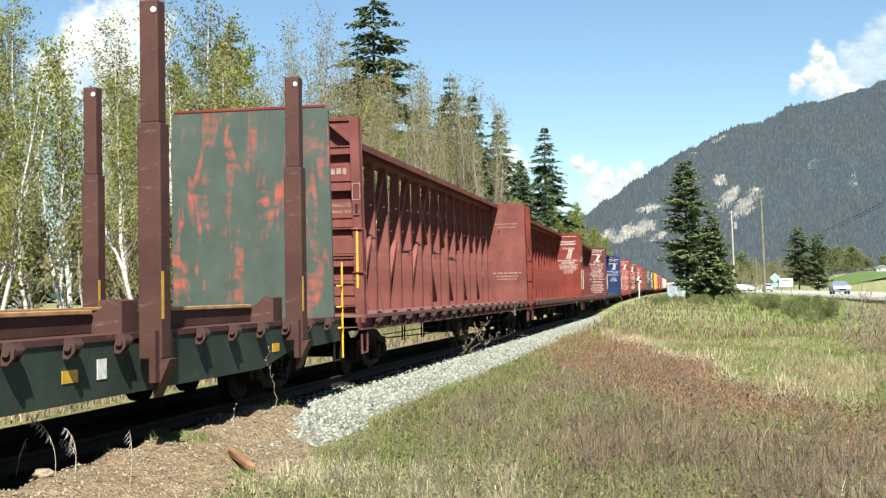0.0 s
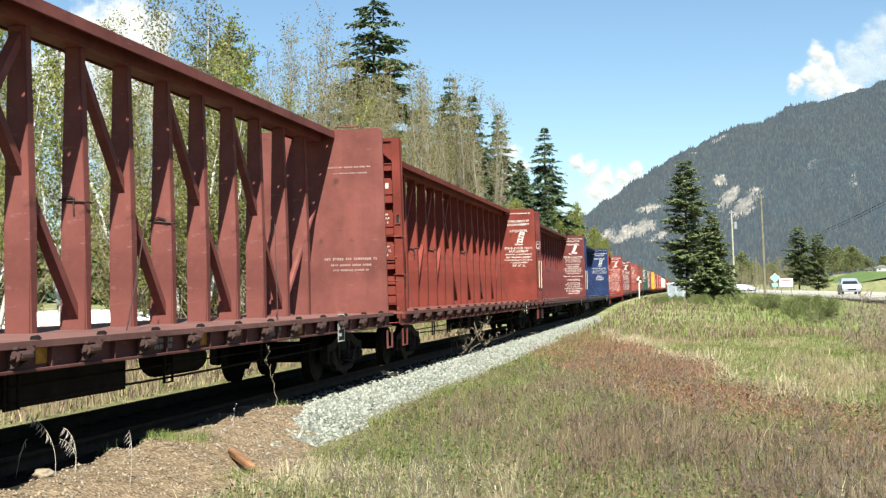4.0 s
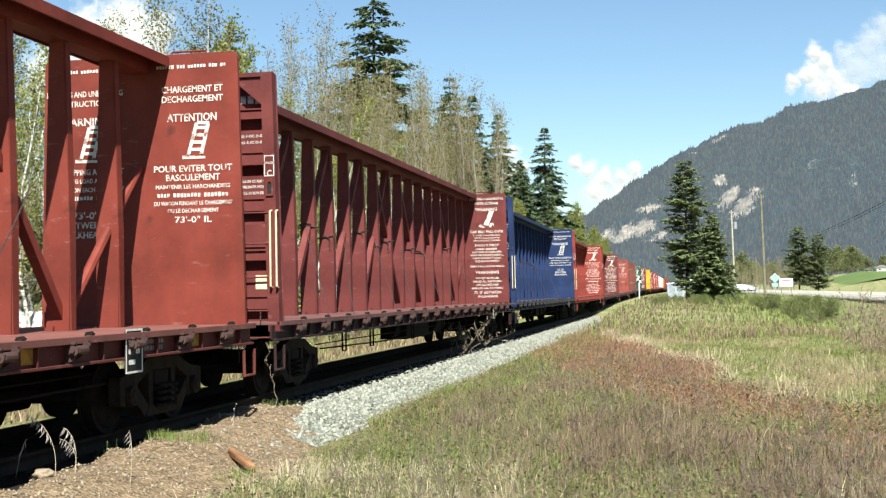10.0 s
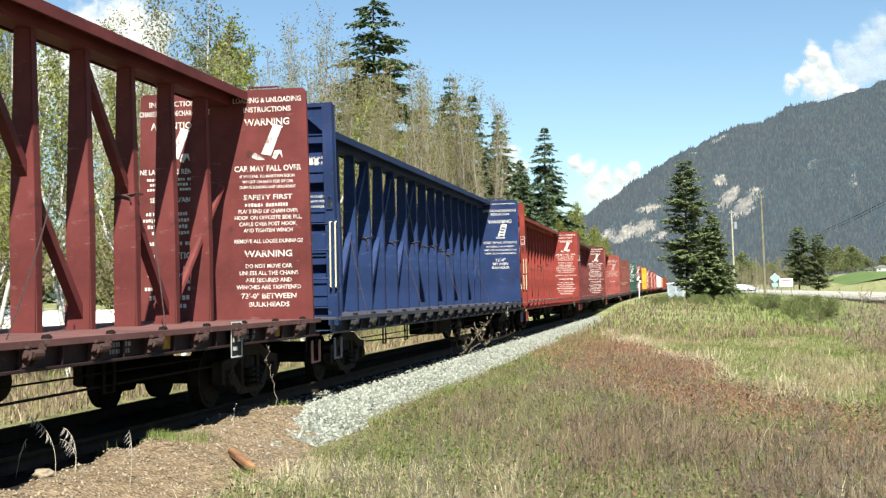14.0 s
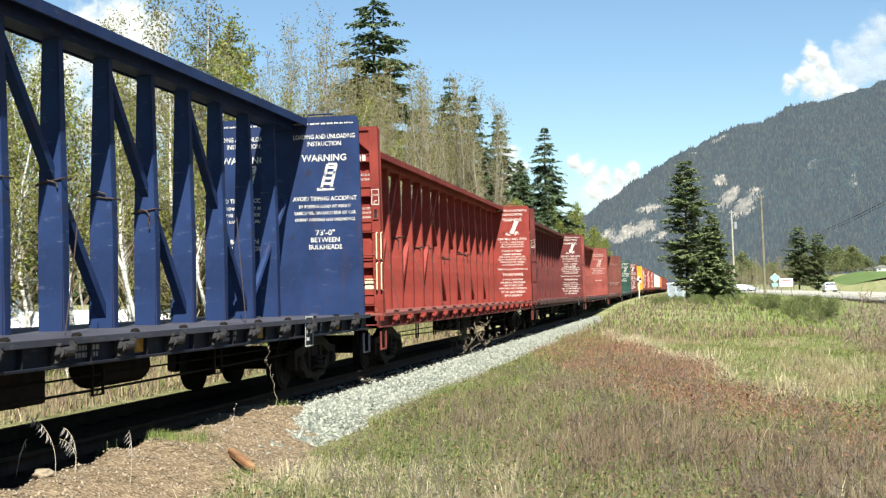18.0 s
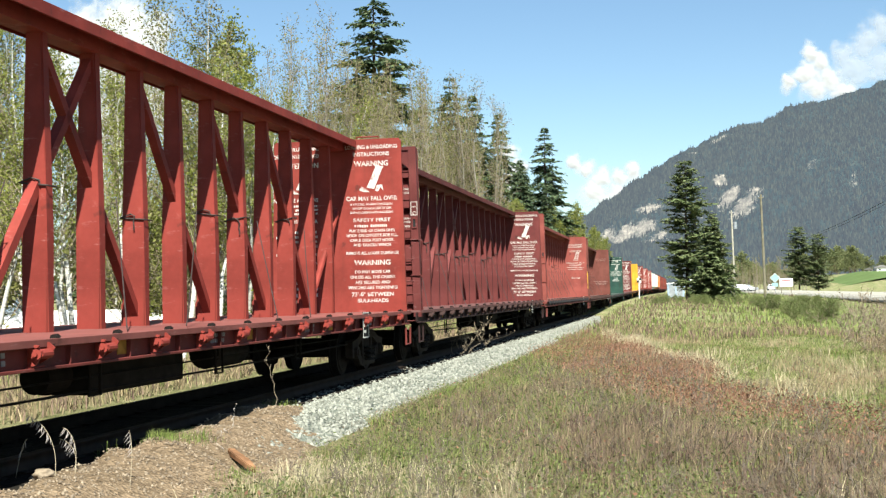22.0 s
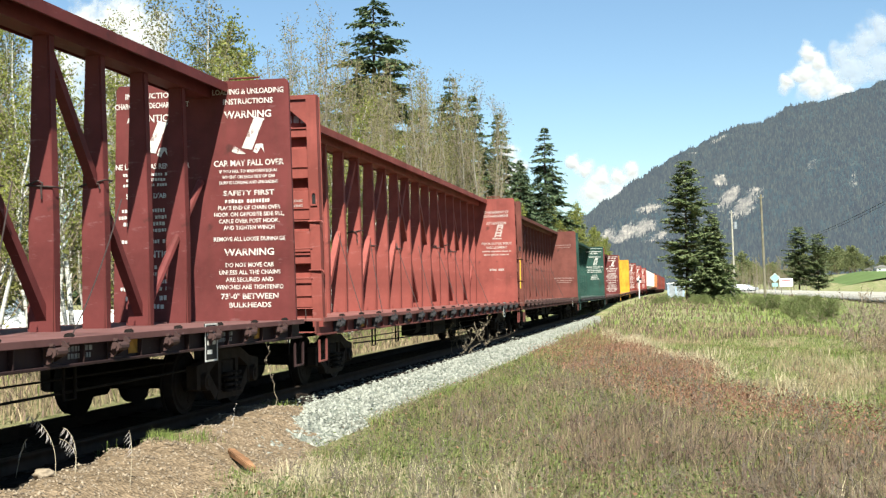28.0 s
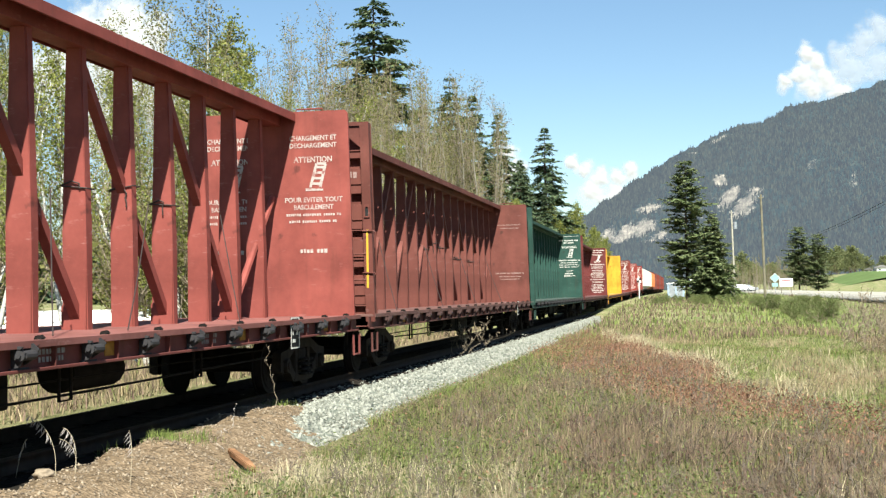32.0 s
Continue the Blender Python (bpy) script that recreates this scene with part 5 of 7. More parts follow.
def strip(name, x0, x1, dz, mat, parent):
    v, f = [], []
    for i, s in enumerate(rs):
        bend = -0.000010 * max(0, s - 200) ** 2
        z = 0.66 + 0.35 * float(smooth01(200, 500, s)) + dz
        v += [(x0 + bend, s, z - (0.12 if name == "roadway" else 0)), (x0 + bend, s, z), (x1 + bend, s, z), (x1 + bend, s, z - (0.12 if name == "roadway" else 0))]
        if i:
            a = 4 * i
            f += [(a - 4, a - 3, a + 1, a), (a - 3, a - 2, a + 2, a + 1), (a - 2, a - 1, a + 3, a + 2)]
    return put(name, raw_mesh(name, v, f, mat), parent)


strip("roadway", 11.4, 26.6, 0.0, ASPHALT, road)
strip("edge_line", 14.4, 14.55, 0.006, WHITE, road)
strip("edge_line", 24.3, 24.45, 0.006, WHITE, road)
strip("centre_line", 19.3, 19.45, 0.006, YELLOW, road)


# ---------------------------------------------------------------- mountains and clouds
def mountain_material():
    m, n, l, b = nodes("forested_mountain")
    f = noise_node(n, l, 0.075, 9, rough=0.8, stretch=(1, 0.28, 1))
    tree = ramp(n, l, f.outputs["Fac"], [(0.35, (0.0078, 0.01404, 0.01404)), (0.55, (0.02184, 0.0312, 0.02496)), (0.75, (0.0546, 0.0663, 0.04524))])
    rock = ramp(n, l, f.outputs["Fac"], [(0.35, (0.085, 0.078, 0.062)), (0.5, (0.19, 0.165, 0.130)), (0.66, (0.40, 0.345, 0.27))])
    at = n.new("ShaderNodeAttribute")
    at.attribute_name = "bare"
    k = n.new("ShaderNodeMath")
    k.operation = "ADD"
    l.new(at.outputs["Fac"], k.inputs[0])
    l.new(f.outputs["Fac"], k.inputs[1])
    mask = ramp(n, l, k.outputs[0], [(0.80, (0, 0, 0)), (1.02, (1, 1, 1))])
    k.use_clamp = False
    col = mix(n, l, mask.outputs["Color"], tree.outputs["Color"], rock.outputs["Color"])
    l.new(col, b.inputs["Base Color"])
    b.inputs["Roughness"].default_value = 1.0
    b.inputs["Specular IOR Level"].default_value = 0.0
    # distance haze put into the material as a faint bluish glow
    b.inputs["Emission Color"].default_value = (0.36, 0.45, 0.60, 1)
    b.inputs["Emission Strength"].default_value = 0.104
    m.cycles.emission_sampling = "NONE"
    bump(n, l, b, f.outputs["Fac"], 0.8, 14.0)
    return m


def far_wood_material():
    m, n, l, b = nodes("far_wood")
    g = n.new("ShaderNodeNewGeometry")
    r = ramp(n, l, g.outputs["Random Per Island"], [(0.0, (0.00936, 0.0117, 0.0117)), (0.6, (0.01716, 0.02106, 0.01794)), (1.0, (0.0312, 0.03588, 0.02652))])
    l.new(r.outputs["Color"], b.inputs["Base Color"])
    b.inputs["Roughness"].default_value = 1.0
    b.inputs["Specular IOR Level"].default_value = 0.0
    # bluish glow again imitates the haze over the far trees
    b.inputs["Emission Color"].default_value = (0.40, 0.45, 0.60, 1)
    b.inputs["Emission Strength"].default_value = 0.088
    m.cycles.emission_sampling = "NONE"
    return m


def woods_on(X, Y, Z, bare):
    """Conifers standing on the mountain's slope, as far woods: a five-sided spire each."""
    rng = np.random.RandomState(33)
    n = 42000
    c = X.shape[1]
    i = (rng.rand(n) ** 0.8 * (X.shape[0] - 3)).astype(int)
    j = (c * (0.27 + 0.32 * rng.rand(n))).astype(int)
    u, w = rng.rand(n), rng.rand(n)

    def at(A):
        return (A[i, j] * (1 - u) + A[i, j + 1] * u) * (1 - w) + (A[i + 1, j] * (1 - u) + A[i + 1, j + 1] * u) * w
    x, y, z, q = at(X), at(Y), at(Z), at(bare)
    keep = rng.rand(n) > smooth01(0.14, 0.40, q + 0.5 * (rng.rand(n) - 0.5) * (q > 0.05))
    x, y, z = x[keep], y[keep], z[keep]
    n = len(x)
    h = rng.uniform(6, 11, n)
    r = h * rng.uniform(0.20, 0.30, n)
    k = np.arange(5) * 2 * np.pi / 5
    ring = np.stack([x[:, None] + r[:, None] * np.cos(k), y[:, None] + r[:, None] * np.sin(k), np.repeat(z[:, None] - 1.5, 5, 1)], -1)
    top = np.stack([x, y, z + h], -1)[:, None]
    v = np.concatenate([ring, top], 1).reshape(-1, 3)
    f = np.array([(a, (a + 1) % 5, 5) for a in range(5)])
    f = (f[None] + (np.arange(n) * 6)[:, None, None]).reshape(-1, 3)
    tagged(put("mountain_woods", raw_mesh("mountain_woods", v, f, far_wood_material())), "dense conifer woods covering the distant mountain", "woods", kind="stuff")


def ridge_height(x):
    """A long shoulder falling away to the west, with a knoll along its crest."""
    return 6 + np.interp(x, (-1500, -900, -283, -10, 122, 185, 245, 300, 466, 900, 2300), (0, 25, 158, 328, 384, 388, 424, 432, 482, 560, 720))


def mountain():
    us, vs = np.linspace(-1500, 2300, 420), np.linspace(0, 1, 130)
    U, V = np.meshgrid(us, vs)
    X = U * (0.70 + 0.30 * V)
    Y = 1500 + 1500 * V
    prof = 0.12 * V + 0.88 * V ** 1.45
    Z = ridge_height(U) * prof
    N = np.zeros_like(Z)
    for i in range(Z.shape[0]):
        for j in range(Z.shape[1]):
            p = Vector((U[i, j] * 0.006, V[i, j] * 5.2, 1.7))
            N[i, j] = noise.fractal(p, 1.0, 2.1, 5)
    Z = Z + N * 34 * np.sin(np.pi * np.clip(V, 0, 1)) ** 0.6
    Z = Z + 9 * np.array([noise.noise(Vector((u * 0.05, 3.3, 0))) + 0.6 * noise.noise(Vector((u * 0.17, 8.1, 0))) for u in us])[None] * V ** 3
    Z[-1] = Z[-1] - 60
    bare = np.zeros_like(Z)
    for cx, cv, rx, rv, h in ((-125, 0.555, 34, 0.045, 0.80), (-88, 0.545, 34, 0.045, 0.84), (-50, 0.48, 26, 0.04, 0.60), (-165, 0.60, 26, 0.06, 0.56), (-75, 0.635, 36, 0.035, 0.58), (-150, 0.72, 40, 0.05, 0.44), (-60, 0.45, 50, 0.05, 0.46), (82, 0.70, 20, 0.035, 0.74), (98, 0.59, 28, 0.06, 0.76), (122, 0.49, 34, 0.05, 0.66), (148, 0.54, 22, 0.06, 0.56), (20, 0.56, 200, 0.16, 0.29), (190, 0.58, 30, 0.06, 0.38), (82, 0.955, 40, 0.02, 0.50), (20, 0.95, 40, 0.02, 0.40), (272, 0.65, 16, 0.025, 0.46), (349, 0.575, 18, 0.05, 0.34)):
        bare = np.maximum(bare, h * np.exp(-((X / (0.70 + 0.30 * V) * 1.0 - cx) / rx) ** 2 - ((V - cv) / rv) ** 2))
    woods_on(X, Y, Z - 6, bare)
    verts = np.stack([X, Y, Z - 6], -1).reshape(-1, 3)
    idx = np.arange(len(verts)).reshape(len(vs), len(us))
    quads = np.stack([idx[:-1, :-1], idx[:-1, 1:], idx[1:, 1:], idx[1:, :-1]], -1).reshape(-1, 4)
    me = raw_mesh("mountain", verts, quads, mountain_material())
    at = me.attributes.new("bare", "FLOAT", "POINT")
    at.data.foreach_set("value", bare.ravel().astype(np.float32))
    me.polygons.foreach_set("use_smooth", [True] * len(me.polygons))
    return tagged(put("mountain", me), "forested mountain ridge with pale rock scars, hazy blue in the distance", "mountain", kind="structure")


mountain()


def cloud_material():
    m, n, l, b = nodes("cloud")
    b.inputs["Base Color"].default_value = (0.34, 0.34, 0.345, 1)
    b.inputs["Roughness"].default_value = 1.0
    b.inputs["Specular IOR Level"].default_value = 0.0
    at = n.new("ShaderNodeAttribute")
    at.attribute_name = "vapour"
    td = n.new("ShaderNodeBsdfTransparent")
    ms = n.new("ShaderNodeMixShader")
    l.new(at.outputs["Fac"], ms.inputs["Fac"])
    l.new(td.outputs["BSDF"], ms.inputs[1])
    l.new(b.outputs["BSDF"], ms.inputs[2])
    l.new(ms.outputs["Shader"], n["Material Output"].inputs["Surface"])
    return m


CLOUD = cloud_material()


def cloud(puffs, seed, label, full=1.0):
    """A bank of vapour far off: each puff has an offset, a height and a radius in metres; it bulges towards the viewer where it is thick."""
    x0, x1 = min(p[0] - 1.7 * p[2] for p in puffs), max(p[0] + 1.7 * p[2] for p in puffs)
    z0, z1 = min(p[1] - 1.7 * p[2] for p in puffs), max(p[1] + 1.7 * p[2] for p in puffs)
    nx, nz = int((x1 - x0) / 2.6), int((z1 - z0) / 2.6)
    X, Z = np.meshgrid(np.linspace(x0, x1, nx), np.linspace(z0, z1, nz))
    W = np.array([[(lambda v: (v.x, v.y))(noise.noise_vector(Vector((x * 0.022, z * 0.022, seed))) * 16 + noise.noise_vector(Vector((x * 0.07, z * 0.07, seed))) * 7) for x in X[0]] for z in Z[:, 0]])
    xs, zs = X + W[..., 0], Z + W[..., 1]
    D = np.zeros_like(X)
    for cx, cz, r in puffs:
        D = np.maximum(D, 1.25 - np.hypot(xs - cx, zs - cz) / r) + 0.25 * np.clip(1.2 - np.hypot(xs - cx, zs - cz) / r, 0, 1)
    F = np.array([[noise.fractal(Vector((x * 0.03, z * 0.03, seed + 9)), 0.9, 2.1, 5) for x in X[0]] for z in Z[:, 0]])
    D = D + 0.30 * F
    soft = smooth01(0.15, 1.15, D) ** 0.9 * full
    rim = np.minimum(np.minimum(X - x0, x1 - X), np.minimum(Z - z0, z1 - Z))
    soft = soft * smooth01(0, 18, rim)
    Y = -4 * smooth01(0.0, 2.0, D) + 0 * X
    idx = np.arange(X.size).reshape(X.shape)
    quads = np.stack([idx[:-1, :-1], idx[:-1, 1:], idx[1:, 1:], idx[1:, :-1]], -1).reshape(-1, 4)
    me = raw_mesh("cloud", np.stack([X, Y, Z], -1).reshape(-1, 3), quads, CLOUD)
    at = me.attributes.new("vapour", "FLOAT", "POINT")
    at.data.foreach_set("value", soft.ravel().astype(np.float32))
    me.polygons.foreach_set("use_smooth", [True] * len(me.polygons))
    return tagged(put("cloud", me), label, "cloud", "clouds")


CLOUDS = [
    (cloud([(0, 4, 30), (16, -22, 36), (-26, -44, 34), (-62, -72, 24), (40, -64, 38), (6, -84, 46), (70, -96, 34)], 1, "white puffy cloud over the mountain ridge"), Vector((360, 3350, 606)), -30),
    (cloud([(-76, 24, 24), (-50, 4, 30), (-10, -22, 32), (40, -26, 30), (74, -4, 24), (-30, -60, 44), (40, -70, 44)], 2, "low white cloud behind the ridge"), Vector((-200, 3400, 330)), -16),
    (cloud([(0, 0, 95), (-120, -40, 110), (90, -50, 80), (-30, -120, 120), (60, -190, 95), (130, -260, 100), (-220, -150, 120), (-60, -300, 120)], 3, "large bright cloud behind the birch trees"), Vector((-1560, 3300, 800)), -8),
    (cloud([(0, 0, 32), (24, -44, 36), (-8, -84, 44)], 4, "small white cloud behind the firs"), Vector((-470, 3400, 385)), -8),
    (cloud([(0, 40, 46), (40, 70, 50), (-30, -40, 60), (40, -20, 66), (-60, 10, 40)], 5, "thin white cloud at the edge of the sky", 0.55), Vector((510, 3500, 622)), -24),
]


# ---------------------------------------------------------------- trees
def stick_mesh(name, segs, mat, sides=5):
    """Tapered limbs: rows of start, end, radius at start, radius at end."""
    segs = np.asarray(segs, float)
    A, B, r0, r1 = segs[:, :3], segs[:, 3:6], segs[:, 6], segs[:, 7]
    d = B - A
    d /= np.linalg.norm(d, axis=1)[:, None] + 1e-9
    ref = np.where(np.abs(d[:, 2:3]) > 0.9, np.array([[1.0, 0, 0]]), np.array([[0, 0, 1.0]]))
    u = np.cross(d, ref)
    u /= np.linalg.norm(u, axis=1)[:, None]
    w = np.cross(d, u)
    ang = np.arange(sides) * 2 * np.pi / sides
    ring = u[:, None] * np.cos(ang)[None, :, None] + w[:, None] * np.sin(ang)[None, :, None]
    va = A[:, None] + ring * r0[:, None, None]
    vb = B[:, None] + ring * r1[:, None, None]
    verts = np.concatenate([va, vb], 1).reshape(-1, 3)
    i = np.arange(sides)
    j = (i + 1) % sides
    f = np.stack([i, j, j + sides, i + sides], -1)
    faces = (f[None] + (np.arange(len(segs)) * 2 * sides)[:, None, None]).reshape(-1, 4)
    return raw_mesh(name, verts, faces, mat)


def stem_mesh(name, segs, mat, sides=7):
    """A trunk in one piece through the joints of its lengths."""
    pts = [s[:3] for s in segs] + [segs[-1][3:6]]
    rad = [s[6] for s in segs] + [segs[-1][7]]
    a = np.arange(sides) * 2 * np.pi / sides
    v = np.concatenate([np.stack([p[0] + r * np.cos(a), p[1] + r * np.sin(a), p[2] + 0 * a], -1) for p, r in zip(pts, rad)])
    i = np.arange(len(pts) * sides).reshape(-1, sides)
    j = np.roll(i, -1, axis=1)
    return raw_mesh(name, v, np.stack([i[:-1], j[:-1], j[1:], i[1:]], -1).reshape(-1, 4), mat)


def leaf_mesh(name, pts, size, mat, seed, flat=0.0, lean=None):
    """Small bent leaves, one kite each, at the given points."""
    rng = np.random.RandomState(seed)
    n = len(pts)
    d = rng.normal(size=(n, 3))
    d[:, 2] *= 1 - flat
    d /= np.linalg.norm(d, axis=1)[:, None]
    e = np.cross(d, rng.normal(size=(n, 3)))
    e /= np.linalg.norm(e, axis=1)[:, None]
    s = (size * rng.uniform(0.6, 1.4, n))[:, None]
    v = np.stack([pts - d * s, pts + e * s * 0.55, pts + d * s, pts - e * s * 0.55], 1).reshape(-1, 3)
    return raw_mesh(name, v, np.arange(4 * n).reshape(n, 4), mat)


def grow(height, seed, crown_from=0.3, spread=0.22, upright=0.9, n_limb=26, twigs=5, lean=0.5, r=0.11):
    """Trunk, limbs and twigs of a slender broadleaf tree, and the points where leaves sit."""
    rng = np.random.RandomState(seed)
    segs, tips = [], []
    steps = 9
    p = np.zeros(3)
    drift = rng.normal(size=2) * lean / steps
    trunk = [p]
    for i in range(steps):
        p = p + np.array([drift[0] + rng.normal() * 0.12, drift[1] + rng.normal() * 0.12, height / steps])
        trunk.append(p)
    for i in range(steps):
        f0, f1 = 1 - i / steps, 1 - (i + 1) / steps
        segs.append([*trunk[i], *trunk[i + 1], r * (0.12 + 0.88 * f0), r * (0.12 + 0.88 * f1)])
    T = np.array(trunk)
    for k in range(n_limb):
        u = crown_from + (1 - crown_from) * (k + rng.rand()) / n_limb
        q = u * steps
        i = min(int(q), steps - 1)
        a0 = T[i] + (T[i + 1] - T[i]) * (q - i)
        ang = rng.uniform(0, 6.28)
        ln = height * spread * (1.15 - 0.85 * u) * rng.uniform(0.6, 1.25)
        d = np.array([np.cos(ang), np.sin(ang), upright * rng.uniform(0.6, 1.4)])
        d /= np.linalg.norm(d)
        mid = a0 + d * ln * 0.55
        d2 = d + np.array([0, 0, 0.35])
        end = mid + d2 / np.linalg.norm(d2) * ln * 0.55
        rr = r * 0.34 * (1.15 - u)
        segs.append([*a0, *mid, rr, rr * 0.6])
        segs.append([*mid, *end, rr * 0.6, 0.006])
        for t in range(twigs):
            w = rng.uniform(0.25, 1.0)
            b0 = a0 + (mid - a0) * (w / 0.5) if w < 0.5 else mid + (end - mid) * ((w - 0.5) / 0.5)
            dd = d + rng.normal(size=3) * 0.7
            dd /= np.linalg.norm(dd)
            b1 = b0 + dd * ln * rng.uniform(0.2, 0.45)
            segs.append([*b0, *b1, max(0.009, rr * 0.35), 0.005])
            for _ in range(6):
                tips.append(b0 + (b1 - b0) * rng.uniform(0.3, 1.1) + rng.normal(size=3) * 0.10)
        for _ in range(4):
            tips.append(end + rng.normal(size=3) * 0.12)
    return segs, np.array(tips)


def broadleaf(name, height, seed, bark, leafmat, leaves, leaf_size, label, category="tree", limb=None, **kw):
    segs, tips = grow(height, seed, **kw)
    t = tagged(empty(name), label, category)
    put("trunk", stem_mesh("trunk", segs[:9], bark), t)
    put("branchwork", stick_mesh("branchwork", segs[9:], limb or bark, 4), t)
    rng = np.random.RandomState(seed + 50)
    pts = tips[rng.randint(0, len(tips), leaves)] + rng.normal(size=(leaves, 3)) * 0.16
    put("crown", leaf_mesh("crown", pts, leaf_size, leafmat, seed), t)
    return t


def conifer(name, height, width, seed, mat, label, levels=46, droop=0.25, bare=0.06, gap=0.0, taper=0.8, oval=False):
    """A conifer: trunk, whorls of drooping boughs, each bough a fan of needle sprays."""
    rng = np.random.RandomState(seed)
    segs = [[0, 0, -0.3, 0, 0, height * 0.5, height * 0.014, height * 0.009], [0, 0, height * 0.5, 0, 0, height, height * 0.009, 0.01]]
    V = []
    for k in range(levels):
        u = bare + (1 - bare) * (k + rng.rand() * 0.8) / levels
        z = u * height
        reach = width / 2 * (1 - u) ** taper * (0.55 + 0.45 * min(1, u / 0.16)) + 0.10
        if oval:
            reach = width / 2 * math.sqrt(max(0.03, 1 - ((u - 0.42) / 0.60) ** 2)) * rng.uniform(0.6, 1.1)
        for b in range(9):
            if rng.rand() < gap:
                continue
            ang = rng.uniform(0, 6.28)
            ln = reach * rng.uniform(0.55, 1.18)
            c, s = np.cos(ang), np.sin(ang)
            tip = np.array([c * ln, s * ln, z - droop * ln + 0.10 * ln * rng.normal()])
            a = np.array([0, 0, z])
            segs.append([*a, *tip, max(0.012, ln * 0.014), 0.005])
            side = np.array([-s, c, 0])
            nspr = max(4, int(ln * 6.0))
            for q in range(nspr):
                w = 0.16 + 0.86 * (q + rng.rand()) / nspr
                p = a + (tip - a) * w + rng.normal(size=3) * 0.05
                sp = (0.20 + 0.26 * (1 - w)) * (0.70 + 0.22 * ln) * rng.uniform(0.7, 1.3)
                for sg in (-1, 1):
                    d = (tip - a) / ln * 0.6 + side * sg * rng.uniform(0.5, 1.0) + np.array([0, 0, rng.uniform(-0.55, 0.15)])
                    d = d / np.linalg.norm(d) * sp * 1.5
                    wd = np.cross(d, np.array([rng.normal() * 0.4, rng.normal() * 0.4, 1.0]))
                    wd = wd / (np.linalg.norm(wd) + 1e-9) * sp * 0.36
                    V += [p, p + d * 0.5 + wd, p + d, p + d * 0.5 - wd]
    t = tagged(empty(name), label, "tree")
    put("trunk", stick_mesh("trunk", segs, BROWNBARK), t)
    V = np.array(V)
    put("crown", raw_mesh("crown", V, np.arange(len(V)).reshape(-1, 4), mat), t)
    return t


def plant(src, x, y, turn, scale, group="", sink=0.1):
    z = float(ground_z(x, y)) - sink
    m = pose(x, y, z, 0, 0, turn) @ Matrix.Diagonal((scale, scale, scale * 1.0, 1))
    o = copy_thing(src, m)
    if group:
        o["group"] = group
    return o


rt = random.Random(11)
birches = [broadleaf("birch", 12.5, 20 + i, BIRCH if i != 3 else TWIG, LEAF_Y if i % 2 else LEAF_D, 4300, 0.050, "slender white-barked birch with thin spring leaves" if i != 3 else "slender brown-stemmed tree with thin spring leaves", limb=TWIG, crown_from=0.08, spread=0.20, upright=1.5, n_limb=54, twigs=6, lean=1.5, r=0.085) for i in range(4)]
aspens = [broadleaf("aspen", 14.0, 40 + i, ASPEN, LEAF_D, 1300, 0.045, "tall pale aspen, nearly bare in spring", limb=TWIG, crown_from=0.2, spread=0.16, upright=2.2, n_limb=44, twigs=7, lean=0.7, r=0.085) for i in range(4)]
poplars = [broadleaf("poplar", 13.0, 60 + i, ASPEN, LEAF_Y, 6000, 0.080, "poplar in fresh yellow-green leaf", limb=TWIG, crown_from=0.2, spread=0.21, upright=1.3, n_limb=44, twigs=6, lean=0.6, r=0.12) for i in range(2)]
groves = [broadleaf("valley_tree", 10.0, 66 + i, BROWNBARK, LEAF_V, 5000, 0.19, "rounded green tree on the valley floor", crown_from=0.12, spread=0.42, upright=0.8, n_limb=40, twigs=6, lean=0.5, r=0.16) for i in range(2)]
shrubs = [broadleaf("shrub", 3.2, 70 + i, TWIG, LEAF_D if i else LEAF_Y, 3200, 0.055, "leafy shrub in dull spring green", "shrub", crown_from=0.03, spread=0.5, upright=1.1, n_limb=34, twigs=5, lean=0.4, r=0.03) for i in range(2)]
firs = [conifer("fir", 26.0, 18.5, 80, NEEDLE, "tall dark green fir", 40, 0.14, 0.10, 0.25), conifer("fir", 20.0, 12.0, 81, NEEDLE, "dark green spruce with drooping boughs", 46, 0.25, 0.05, 0.12)]

# the birch wood behind the train
for k in range(76):
    y = 17 + 40 * (k + rt.random()) / 76
    x = -14.0 - 15 * rt.random() ** 1.1
    plant(birches[k % 4], x, y, rt.uniform(0, 360), rt.uniform(0.80, 1.06) * (1 + 0.012 * (-14 - x)) * (0.92 - 0.22 * float(smooth01(28, 50, y))), "birch wood")
edge_birches = [broadleaf("birch", 12.0, 320 + i, BIRCH, LEAF_Y, 2200, 0.06, "white-barked birch at the edge of the wood", limb=TWIG, crown_from=0.35, spread=0.17, upright=1.6, n_limb=40, twigs=6, lean=2.2, r=0.12) for i in range(3)]
for k in range(26):
    plant(edge_birches[k % 3], -12.6 - 2.2 * rt.random(), 19 + 34 * (k + rt.random()) / 26, rt.uniform(0, 360), rt.uniform(0.52, 0.72), "birch wood")
for k in range(80):
    x, y = -13.4 - 13 * rt.random(), 15 + 80 * (k + rt.random()) / 80
    turn, size = rt.uniform(0, 360), rt.uniform(0.7, 1.5)
    if y > 41 or not -0.63 < x / y < -0.45:
        plant(shrubs[k % 2], x, y, turn, size, "undergrowth")
for k in range(120):
    y = 50 + 54 * (k + rt.random()) / 120
    plant(aspens[k % 4], -14.6 - 7 * rt.random(), y, rt.uniform(0, 360), (13.4 + 0.075 * (y - 53)) / 14 * rt.uniform(0.70, 1.05), "aspen wood")
